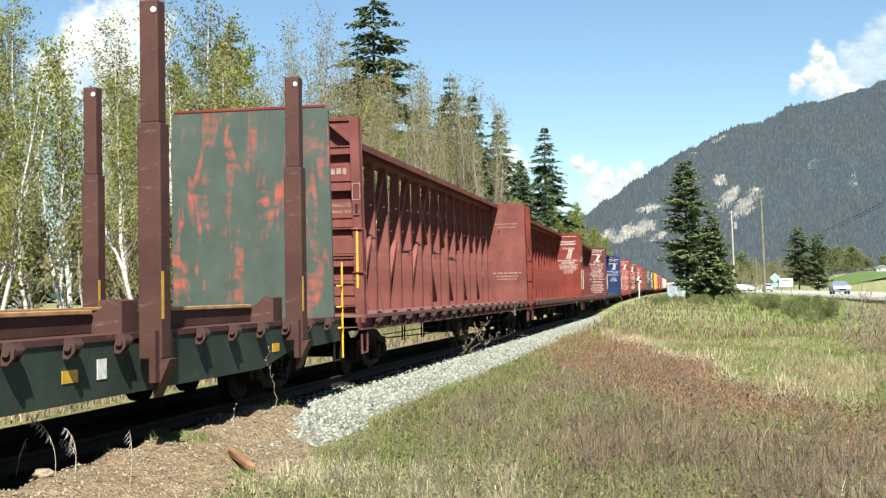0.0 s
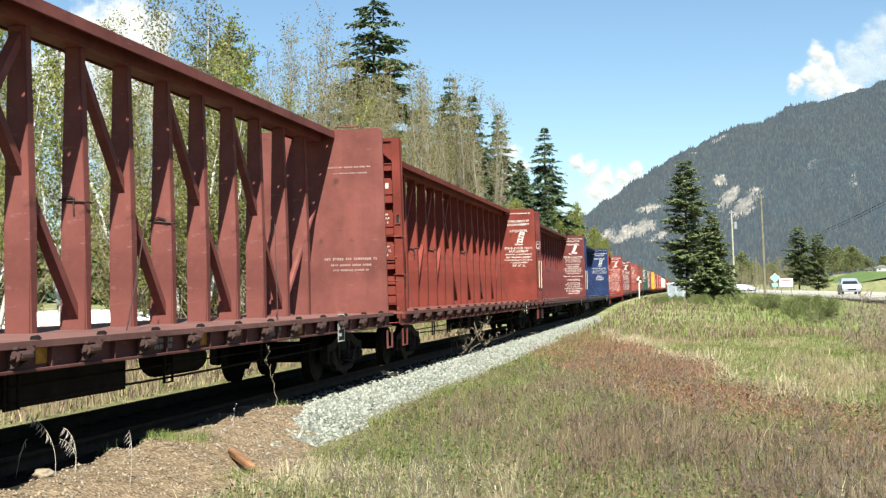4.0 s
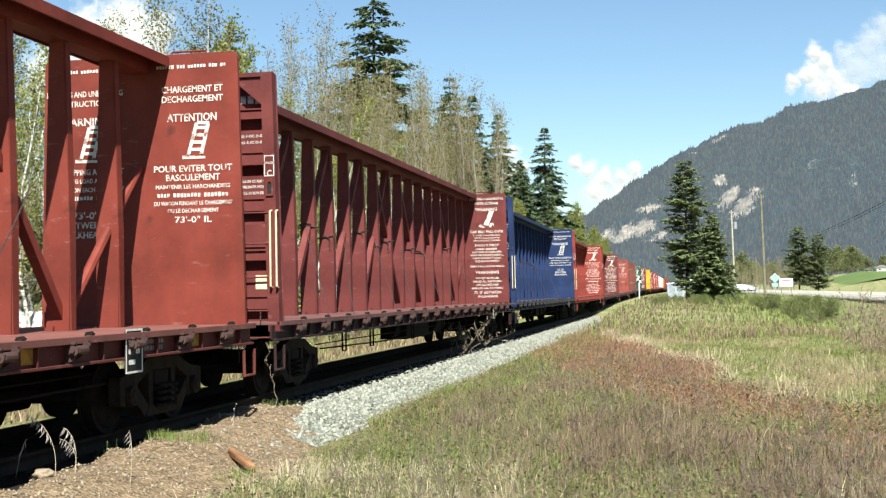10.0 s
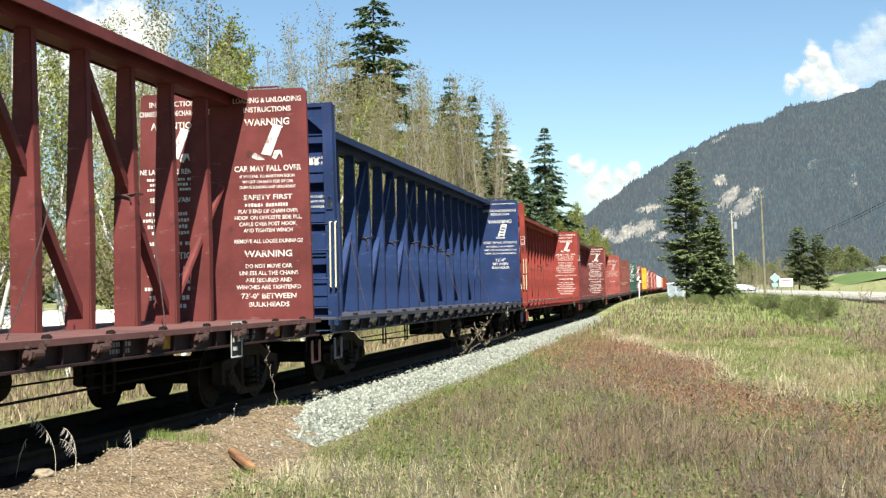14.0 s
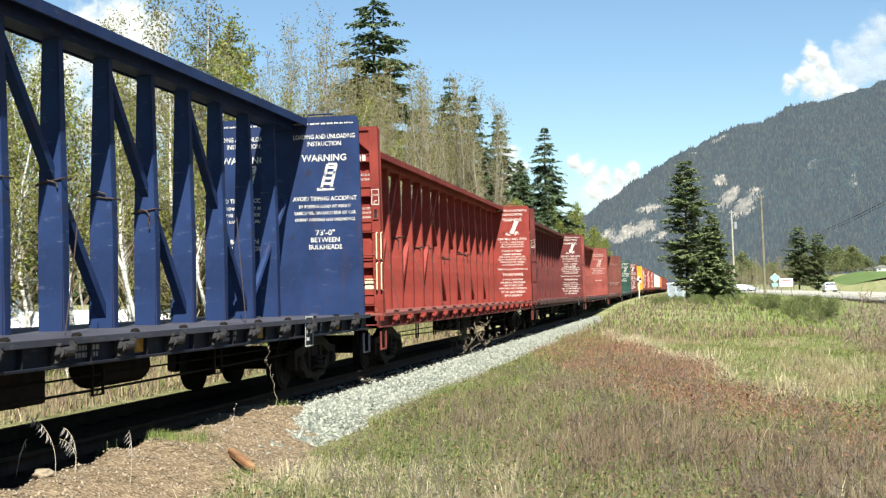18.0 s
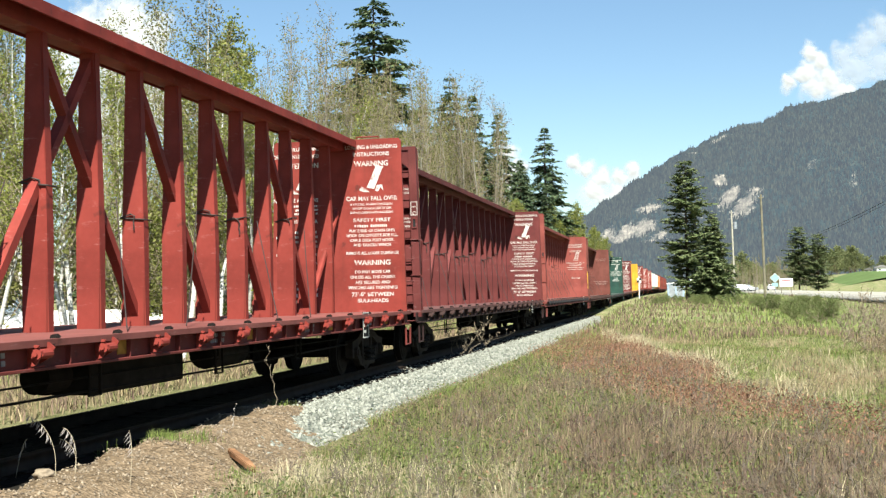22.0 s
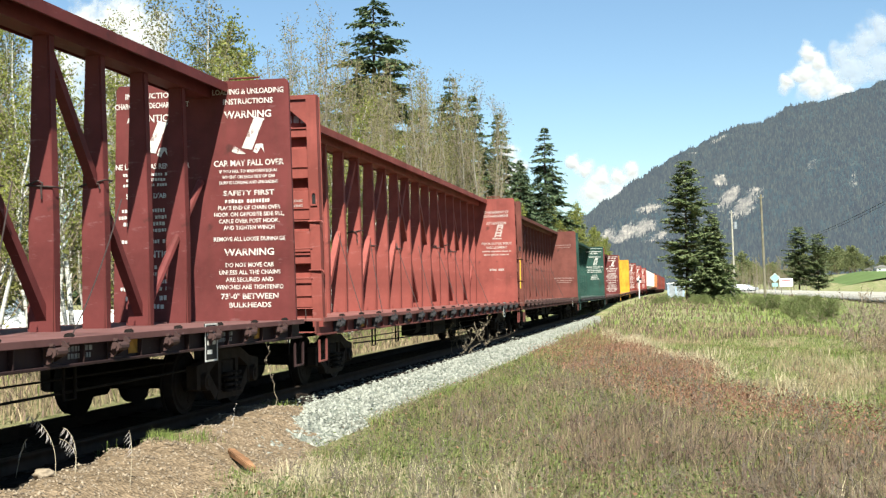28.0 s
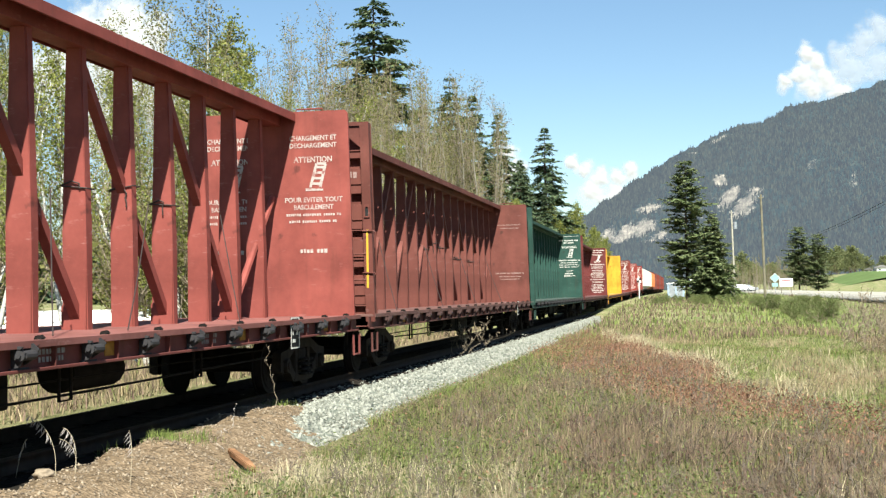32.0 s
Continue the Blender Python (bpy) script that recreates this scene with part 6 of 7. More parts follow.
for x, y, s in ((-24, 65, 1.22), (-25.5, 70, 1.18), (-26, 60, 1.0), (-22, 84, 0.9), (-21, 96, 0.9)):
    plant(poplars[0], x, y, rt.uniform(0, 360), s, "poplars")
for x, y, s in ((-28.0, 111.7, 1.18), (-27.5, 142, 0.86), (-24, 128.4, 0.93)):
    plant(firs[0], x, y, rt.uniform(0, 360), s, "firs")
for x, y, s in ((-22, 130.6, 1.12), (-20, 135.4, 1.05), (-18, 164.4, 1.16), (-17, 131, 0.77), (-19.5, 150, 0.85), (-16.5, 152, 0.72), (-15.5, 172, 0.62), (-21, 165, 0.9), (-16, 185, 0.6), (-17, 200, 0.7), (-23, 118, 0.8)):
    plant(firs[1], x, y, rt.uniform(0, 360), s, "firs")
for k in range(44):
    y = 112 + 270 * (k / 44) ** 1.2
    plant(poplars[k % 2], -13.2 - 4 * rt.random() - 0.008 * y, y, rt.uniform(0, 360), rt.uniform(0.5, 0.72) * (1 + 0.45 * float(smooth01(130, 170, y)) * (1 - float(smooth01(230, 300, y)))), "trackside poplars")
for k in range(34):
    y = 20 + 540 * (k / 34) ** 1.3
    plant(firs[1], -38 - 30 * rt.random(), y + 10, rt.uniform(0, 360), rt.uniform(0.5, 0.8), "firs")
# conifers between the line and the highway
c1 = conifer("pine", 15.0, 5.9, 90, PINE, "tall pine between the railway and the road", 54, -0.10, 0.08, 0.30, oval=True)
c1.matrix_basis = pose(0.2, 135, 0.3)
c2 = conifer("spruce", 8.6, 5.8, 91, PINE, "bushy young spruce in front of the tall pine", 50, 0.12, 0.01, 0.04, 0.65)
c2.matrix_basis = pose(2.7, 126, 0.25)
pines = conifer("pine", 16.0, 9.0, 92, PINE, "dull green pine beyond the highway", 34, -0.10, 0.05, 0.28, oval=True)
pines.matrix_basis = pose(28.6, 330, 1.2)
pines["group"] = "pines beyond the road"
plant(pines, 32.8, 325, 70, 0.92, "pines beyond the road")
for k in range(90):
    y = 430 + 330 * rt.random()
    plant(groves[k % 2], (0.035 + 0.32 * (k + rt.random()) / 90) * y, y + 90, rt.uniform(0, 360), rt.uniform(0.7, 1.45), "trees on the valley floor")
for k in range(84):
    plant(aspens[k % 4], 10 + 32 * (k + rt.random()) / 84, 380 + 60 * rt.random(), rt.uniform(0, 360), rt.uniform(0.5, 0.8), "bare thicket by the road")
for t in birches + edge_birches + aspens + poplars + firs + shrubs + groves:
    for o in (*t.children, t):
        bpy.data.objects.remove(o)


# ---------------------------------------------------------------- grass and weeds
def blades(name, x, y, z, h, wd, mat, seed, bend=0.35):
    """Bent blades, three corners and a folded tip each."""
    rng = np.random.RandomState(seed)
    n = len(x)
    a = rng.uniform(0, 6.28, n)
    l = h * rng.uniform(0.0, bend * 2, n)
    dx, dy = np.cos(a), np.sin(a)
    base = np.stack([x, y, z], -1)
    side = np.stack([-dy, dx, 0 * dx], -1) * (wd / 2 * rng.uniform(0.5, 1.0, n))[:, None]
    lean = np.stack([dx, dy, 0 * dx], -1) * l[:, None]
    up = np.array([[0, 0, 1.0]]) * h[:, None]
    v = np.stack([base - side, base + side, base + lean * 0.35 + up * 0.6 + side * 0.8, base + lean + up * 0.98, base + lean * 0.35 + up * 0.6 - side * 0.8], 1).reshape(-1, 3)
    one, two = np.array([(0, 1, 2), (0, 2, 4), (4, 2, 3)]), np.array([(2, 1, 0), (4, 2, 0), (3, 2, 4)])
    f = (np.where((dy < 0)[:, None, None], one[None], two[None]) + (5 * np.arange(n))[:, None, None]).reshape(-1, 3)
    me = raw_mesh(name, v, f, mat)
    nr = np.stack([dx * 0.06, dy * 0.06 - 0.25, np.ones(n)], -1)
    nr /= np.linalg.norm(nr, axis=1)[:, None]
    me.normals_split_custom_set_from_vertices(np.repeat(nr, 5, axis=0).tolist())
    return me


def patch(x, y, s, ph):
    return 0.5 + 0.5 * np.sin(x * s + ph + 1.7 * np.sin(y * s * 0.37 + ph)) * np.sin(y * s * 0.6 - ph * 1.3 + 0.8 * np.sin(x * s * 0.8))


def field(n, seed, y0=8.0, y1=62.0, power=2.2):
    """Places on the meadow, denser towards the near end."""
    rng = np.random.RandomState(seed)
    y = y0 + (y1 - y0) * rng.rand(n) ** power
    lo = np.maximum(-4.6, -0.62 * y - 1.0)
    x = lo + (0.19 * y + 1.2 - lo) * rng.rand(n)
    bare = (x < -3.85 + 0.18 * np.sin(y * 2.3) + 0.12 * np.sin(y * 5.1)) & (y + 2.2 * (x + 5.5) < 19.5)
    return x[~bare], y[~bare], rng


def lumps(x, y):
    """Growth stands higher here and lower there."""
    return 0.55 + 0.6 * vnoise(x, y, 0.9, 1) + 0.45 * vnoise(x, y, 0.35, 2)


def green_patch(x, y):
    return smooth01(0.42, 0.62, 0.6 * vnoise(x, y * 0.55, 1.6, 6) + 0.4 * vnoise(x, y, 0.5, 7))


x, y, rng = field(300000, 1)
wgt = 0.06 + 0.85 * lush_at(x, y) + 0.62 * meadow_at(x, y) * smooth01(0.35, 0.65, vnoise(x, y * 0.4, 1.5, 3)) + 0.26 * (1 - meadow_at(x, y)) * green_patch(x, y)
keep = rng.rand(len(x)) < wgt
x, y = x[keep], y[keep]
tagged(put("green_grass", blades("green_grass", x, y, ground_z(x, y) - 0.02, np.random.RandomState(2).uniform(0.06, 0.20, len(x)) * lumps(x, y) * (1 - 0.3 * meadow_at(x, y)), 0.0045 + 0.00034 * y, GRASS_G, 2, 0.75)), "fresh green spring grass in tufts", "grass", kind="stuff")
x, y, rng = field(210000, 5)
wgt = 0.07 + 0.62 * meadow_at(x, y) * (1 - smooth01(0.35, 0.65, vnoise(x, y * 0.4, 1.5, 3))) + 0.55 * (y < 12.6 + 0.8 * np.sin(3 * x)) * smooth01(-1.0, -2.6, x) * vnoise(x, y, 0.5, 9) + 0.16 * vnoise(x, y, 1.1, 8) ** 2
keep = rng.rand(len(x)) < wgt
x, y = x[keep], y[keep]
tagged(put("dry_grass", blades("dry_grass", x, y, ground_z(x, y) - 0.02, np.random.RandomState(6).uniform(0.08, 0.27, len(x)) * lumps(x, y) * (1 - 0.3 * meadow_at(x, y)), 0.0042 + 0.00032 * y, GRASS_D, 7, 0.85)), "bleached dry grass stalks left from winter", "grass", kind="stuff")
x, y, rng = field(420000, 9, 8.0, 60.0, 2.1)
wgt = (1 - meadow_at(x, y)) * (1 - 0.8 * lush_at(x, y)) * (0.35 + 0.65 * vnoise(x, y, 1.2, 5)) * (1 - 0.6 * green_patch(x, y))
keep = rng.rand(len(x)) < wgt * 0.70
x, y = x[keep], y[keep]
red = rng.rand(len(x)) < 1.0 * rust_at(x, y)
for nm, mk, mt, sd, lb in (("brown_weeds", ~red, WEED, 10, "thicket of dry brown weeds and low shrubs"), ("rusty_weeds", red, RUSTWEED, 11, "rust-brown dead weeds along the meadow's edge")):
    xx, yy = x[mk], y[mk]
    tagged(put(nm, blades(nm, xx, yy, ground_z(xx, yy) - 0.02, np.random.RandomState(sd).uniform(0.06, 0.26, len(xx)) * lumps(xx, yy), 0.0040 + 0.00030 * yy, mt, sd, 0.8)), lb, "weeds", kind="stuff")
# long pale straw: arching tufts close by, standing clumps farther out
rng = np.random.RandomState(31)
tx, ty = [], []
for k in range(270):
    if k < 130:
        cx_, cy_ = rng.uniform(-3.9, -1.5), rng.uniform(9.4, 12.2)
    elif k >= 250:
        cy_ = 10 + 14 * rng.rand() ** 1.3
        cx_ = rng.uniform(-3.6, 0.19 * cy_ + 0.6)
    elif k < 190:
        cx_ = rng.uniform(-3.0, 0.8)
        cy_ = float(weed_line(cx_)) + rng.uniform(-1.5, 3.0)
    else:
        cx_, cy_ = rng.uniform(0.5, 5.5), rng.uniform(17, 36)
    m = rng.randint(10, 30) + (40 if 130 <= k < 190 else 0)
    tx.append(cx_ + rng.normal(0, 0.10 if k < 130 else 0.16, m))
    ty.append(cy_ + rng.normal(0, 0.10 if k < 130 else 0.3, m))
x, y = np.concatenate(tx), np.concatenate(ty)
tagged(put("straw_tufts", blades("straw_tufts", x, y, ground_z(x, y) - 0.02, rng.uniform(0.12, 0.32, len(x)), 0.0042 + 0.00028 * y, STRAWTUFT, 32, 0.8)), "arching tufts of long bleached straw", "grass", kind="stuff")
x, y, rng = field(150000, 12, 9.0, 48.0, 1.5)
keep = rng.rand(len(x)) < 0.62 * rust_at(x, y) + 0.012
x, y = x[keep], y[keep]
pts = np.stack([x, y, ground_z(x, y) + np.random.RandomState(13).uniform(0.04, 0.30, len(x)) * lumps(x, y)], -1)
tagged(put("rusty_leaves", leaf_mesh("rusty_leaves", pts, 0.019, RUSTY, 14)), "withered rust-brown leaves on the weeds", "weeds", kind="stuff")
x, y, rng = field(60000, 15, 8.5, 34.0, 1.6)
keep = rng.rand(len(x)) < 0.6 * (1 - meadow_at(x, y)) * green_patch(x, y) + 0.25 * lush_at(x, y)
x, y = x[keep], y[keep]
pts = np.stack([x, y, ground_z(x, y) + np.random.RandomState(16).uniform(0.02, 0.22, len(x)) * lumps(x, y)], -1)
tagged(put("weed_leaves", leaf_mesh("weed_leaves", pts, 0.017, LEAF_G, 17)), "small green leaves sprouting among the weeds", "weeds", kind="stuff")
# bare branching stems that stand above the weeds
sets = []
for k in range(6):
    g, _ = grow(0.5, 300 + k, crown_from=0.3, spread=0.4, upright=1.6, n_limb=6, twigs=1, lean=0.1, r=0.0045)
    g = np.array(g)
    g[:, 6:] = np.maximum(g[:, 6:] * 0.6, 0.0022)
    sets.append(g)
rng = np.random.RandomState(77)
allseg = []
for k in range(760):
    y = 9.0 + 20 * rng.rand() ** 1.3
    x = rng.uniform(-3.6, 0.19 * y + 0.6)
    if meadow_at(np.array(x), np.array(y)) > 0.5 and rng.rand() < 0.8:
        continue
    g = sets[k % 6].copy() * rng.uniform(0.45, 1.0)
    a = rng.uniform(0, 6.28)
    c, d = math.cos(a), math.sin(a)
    for o in (0, 3):
        gx_, gy_ = g[:, o].copy(), g[:, o + 1].copy()
        g[:, o], g[:, o + 1] = gx_ * c - gy_ * d + x, gx_ * d + gy_ * c + y
        g[:, o + 2] += float(ground_z(x, y)) - 0.02
    allseg.append(g)
tagged(put("dry_stems", stick_mesh("dry_stems", np.concatenate(allseg), DRYSTEM, 3)), "bare grey-brown branching stems among the weeds", "weeds", kind="stuff")
# coarser growth farther out and across the line
rng = np.random.RandomState(21)
n = 60000
y = 45 + 190 * rng.rand(n) ** 1.7
x = -5.2 + (0.2 * y + 8) * rng.rand(n)
keep = (x < 11.0) & (rng.rand(n) < 0.10 + 0.5 * patch(x, y, 0.3, 2))
x, y = x[keep], y[keep]
half = rng.rand(len(x)) < 0.35 + 0.6 * lush_at(x, y)
for nm, mk, mt, lb in (("green_grass", half, GRASS_G, "green grass farther along the meadow"), ("brown_weeds", ~half, WEED, "brown weeds farther along the meadow")):
    xx, yy = x[mk], y[mk]
    tagged(put(nm, blades(nm, xx, yy, ground_z(xx, yy) - 0.02, rng.uniform(0.12, 0.35, len(xx)), 0.020 + 0.0009 * yy, mt, 22)), lb, "grass", kind="stuff")
n = 44000
y = 12 + 110 * rng.rand(n) ** 1.8
x = -10.2 - 9 * rng.rand(n)
tagged(put("dry_grass", blades("dry_grass", x, y, ground_z(x, y) - 0.02, rng.uniform(0.10, 0.34, n), 0.014 + 0.0008 * y, GRASS_D, 23, 0.7)), "pale dry grass on the far side of the track", "grass", kind="stuff")
n = 16000
y = 14 + 110 * rng.rand(n) ** 1.6
x = -10.5 - 9 * rng.rand(n)
keep = rng.rand(n) < np.clip((y - 20) / 22, 0.12, 1)
x, y = x[keep], y[keep]
n = len(x)
tagged(put("green_grass", blades("green_grass", x, y, ground_z(x, y) - 0.02, rng.uniform(0.2, 0.5, n), 0.016 + 0.0007 * y, GRASS_G, 24, 0.4)), "green grass on the far side of the track", "grass", kind="stuff")
n = 16000
y = 12 + 110 * rng.rand(n) ** 1.8
x = -10.2 - 9 * rng.rand(n)
tagged(put("brown_weeds", blades("brown_weeds", x, y, ground_z(x, y) - 0.02, rng.uniform(0.2, 0.5, n), 0.016 + 0.0008 * y, WEED, 25, 0.45)), "brown weeds on the far side of the track", "weeds", kind="stuff")


# ---------------------------------------------------------------- things beside the line and the road
WOODPOLE = plain("pole_wood", (0.1482, 0.1326, 0.0936), 0.85, 0, 0.3, 2, bumpy=0.3)
PALEPOLE = plain("pale_pole_wood", (0.312, 0.2886, 0.234), 0.85, 0, 0.25, 2)
GREYMETAL = plain("galvanised_metal", (0.3276, 0.3432, 0.3588), 0.45, 0.6, 0.2, 4)
SIGNTEAL = plain("sign_back", (0.234, 0.3744, 0.3666), 0.5, 0.2, 0.1, 5)
WHITEWALL = plain("white_wall", (0.74, 0.74, 0.72), 0.7, 0, 0.12, 2)
BLUEWALL = plain("blue_grey_wall", (0.2652, 0.3276, 0.4056), 0.7, 0, 0.15, 2)
ROOFMAT = plain("roof_grey", (0.156, 0.1482, 0.1404), 0.85, 0, 0.3, 2)
GLASS = plain("dark_glass", (0.0156, 0.0195, 0.0234), 0.08, 0.0, 0.1, 3, bumpy=0)
TYRE = plain("tyre", (0.02, 0.02, 0.02), 0.85, 0, 0.2, 10)
SILVER = plain("silver_paint", (0.3276, 0.3432, 0.3744), 0.3, 0.5, 0.05, 2, bumpy=0)
BLUECAR = plain("grey_blue_paint", (0.1716, 0.2028, 0.2652), 0.3, 0.4, 0.05, 2, bumpy=0)
WHITECAR = plain("white_paint", (0.546, 0.5538, 0.5616), 0.3, 0.0, 0.04, 2, bumpy=0)
REDLAMP = plain("tail_lamp", (0.351, 0.0156, 0.0117), 0.3, 0, 0.1, 6, bumpy=0)
LAMP = plain("head_lamp", (0.8, 0.8, 0.78), 0.15, 0.2, 0.1, 6, bumpy=0)
ROT = plain("rotten_wood", (0.20, 0.105, 0.055), 0.85, 0, 0.5, 7, bumpy=0.5)
STRAW = plain("straw", (0.3432, 0.2886, 0.2028), 0.8, 0, 0.25, 10)
SEED = plain("pale_seed", (0.2808, 0.2496, 0.234), 0.8, 0, 0.25, 10)
GREYTWIG = plain("grey_twig", (0.3276, 0.2925, 0.2574), 0.85, 0, 0.3, 8)
FIELD = plain("sown_field", (0.085, 0.12, 0.04), 0.9, 0, 0.2, 0.2)


def utility_pole(x, y, base, height, mat, label, box_at=0):
    p = tagged(empty("utility_pole", pose(x, y, base, 0, -1.0, 0)), label, "pole", "utility poles")
    bm = bmesh.new()
    tube(bm, (0, 0, -0.4), (0, 0, height), 0.135, 0.085, 12)
    part("pole", bm, mat, p)
    bm = bmesh.new()
    box(bm, -0.24, 0.24, -0.04, 0.04, height - 0.33, height - 0.24, bevel=0.01)
    part("crossarm", bm, mat, p)
    for sx in (-0.19, 0.19):
        bm = bmesh.new()
        tube(bm, (sx, 0, height - 0.24), (sx, 0, height - 0.1), 0.035, 0.025, 8)
        part("insulator", bm, GREYMETAL, p)
    if box_at:
        bm = bmesh.new()
        tube(bm, (0.35, 0, height - box_at - 0.4), (0.35, 0, height - box_at + 0.4), 0.24, 0.24, 12)
        part("transformer", bm, GREYMETAL, p, "pale grey can transformer")
    return p


utility_pole(7.0, 115, 0.1, 9.8, WOODPOLE, "weathered brown wooden utility pole in the meadow")
utility_pole(5.67, 150, 0.2, 10.5, PALEPOLE, "pale wooden utility pole with a small transformer", 1.8)
utility_pole(28.5, 345, 1.0, 12.6, WOODPOLE, "distant wooden utility pole behind the pines")
utility_pole(28.5, 140, 0.3, 14.0, WOODPOLE, "tall wooden utility pole beyond the highway")
w = tagged(empty("power_line"), "dark overhead wires sagging between wooden poles", "cable")
part("wire", sag_cable((28.2, 140, 14.25), (28.2, 345, 13.55), 0.8, 0.04), STEEL, w)
part("wire", sag_cable((28.8, 140, 14.25), (28.8, 345, 13.55), 1.0, 0.03), STEEL, w)


def crossing_marker():
    p = tagged(empty("whistle_post", pose(-5.45, 150, 0.35)), "white trackside post with a black and white board", "sign")
    bm = bmesh.new()
    box(bm, -0.06, 0.06, -0.06, 0.06, 0, 2.8, bevel=0.01)
    part("post", bm, WHITE, p)
    for i in range(4):
        bm = bmesh.new()
        cx, cz = (0.14 if i % 2 else -0.14), (2.15 if i < 2 else 2.43)
        box(bm, cx - 0.138, cx + 0.138, -0.085, -0.065, cz - 0.138, cz + 0.138)
        part("board_quarter", bm, BLACK if i in (0, 3) else WHITE, p)


def relay_cabinet():
    c = tagged(empty("relay_cabinet", pose(-1.25, 165, 0.45)), "pale blue-grey railway signal cabinet with a white door", "cabinet")
    part("body", one_box(-1.1, 1.1, -0.8, 0.8, 0, 1.75, bevel=0.03), BLUEWALL, c)
    bm = bmesh.new()
    prism(bm, [(-1.2, 1.75), (1.2, 1.75), (1.2, 1.85), (0, 2.0), (-1.2, 1.85)], "y", -0.9, 0.9)
    part("roof", bm, WHITEWALL, c)
    for x0, x1 in ((-0.85, -0.1), (0.1, 0.85)):
        d = part("door", one_box(x0, x1, -0.83, -0.803, 0.12, 1.62), GREYMETAL, c)
        part("handle", one_box(x1 - 0.12, x1 - 0.08, -0.87, -0.832, 0.8, 1.0), STEEL, d)
    m = tagged(empty("signal_mast", pose(0.75, 163, 0.45)), "grey signal mast with a small lamp head", "signal")
    bm = bmesh.new()
    tube(bm, (0, 0, 0), (0, 0, 2.6), 0.06, n=10)
    part("mast", bm, GREYMETAL, m)
    part("lamp_head", one_box(-0.16, 0.16, -0.2, 0.1, 2.1, 2.62, bevel=0.03), WHITEWALL, m)


def road_signs():
    s = tagged(empty("road_sign", pose(13.0, 190, 0.5)), "teal diamond road sign with a smaller plate below", "sign")
    bm = bmesh.new()
    tube(bm, (0, 0, 0), (0, 0, 3.0), 0.05, n=8)
    part("post", bm, GREYMETAL, s)
    bm = bmesh.new()
    prism(bm, [(0, 1.75), (0.72, 2.45), (0, 3.15), (-0.72, 2.45)], "y", -0.06, -0.052)
    d = part("diamond_plate", bm, SIGNTEAL, s)
    bm = bmesh.new()
    for a, b in (((0, 1.77), (0.70, 2.45)), ((0.70, 2.45), (0, 3.13)), ((0, 3.13), (-0.70, 2.45)), ((-0.70, 2.45), (0, 1.77))):
        tube(bm, (a[0], -0.062, a[1]), (b[0], -0.062, b[1]), 0.03, n=4)
    part("border", bm, WHITE, d)
    part("lower_plate", one_box(-0.42, 0.42, -0.06, -0.052, 1.15, 1.7), SIGNTEAL, s)
    b = tagged(empty("notice_board", pose(14.75, 192, 0.5)), "white rectangular board on two posts", "sign")
    for x in (-0.7, 0.7):
        part("post", one_box(x - 0.05, x + 0.05, -0.05, 0.05, 0, 2.2), WOODPOLE, b)
    p = part("panel", one_box(-0.95, 0.95, -0.09, -0.055, 1.15, 2.35, bevel=0.01), WHITEWALL, b)
    part("lettering", one_box(-0.7, 0.7, -0.094, -0.091, 1.95, 2.1), REDLAMP, p)


def car_body(w, l, h, van):
    bm = bmesh.new()
    hood, roof = h * 0.58, h
    prof = [(-l / 2, 0.28), (-l / 2, 0.62), (-l / 2 + 0.12, hood), (-l * 0.22, hood + 0.06)]
    prof += [(-l * 0.06, roof - 0.03), (l * 0.18, roof), (l * (0.40 if van else 0.28), roof - 0.05), (l * 0.47, hood + 0.08), (l / 2, hood - 0.05), (l / 2, 0.28)]
    prism(bm, prof, "x", -w / 2, w / 2)
    for v in bm.verts:
        if v.co.z > hood + 0.07:
            v.co.x *= 0.80
    bmesh.ops.bevel(bm, geom=list(bm.edges), offset=0.05, segments=2, affect="EDGES")
    return bm


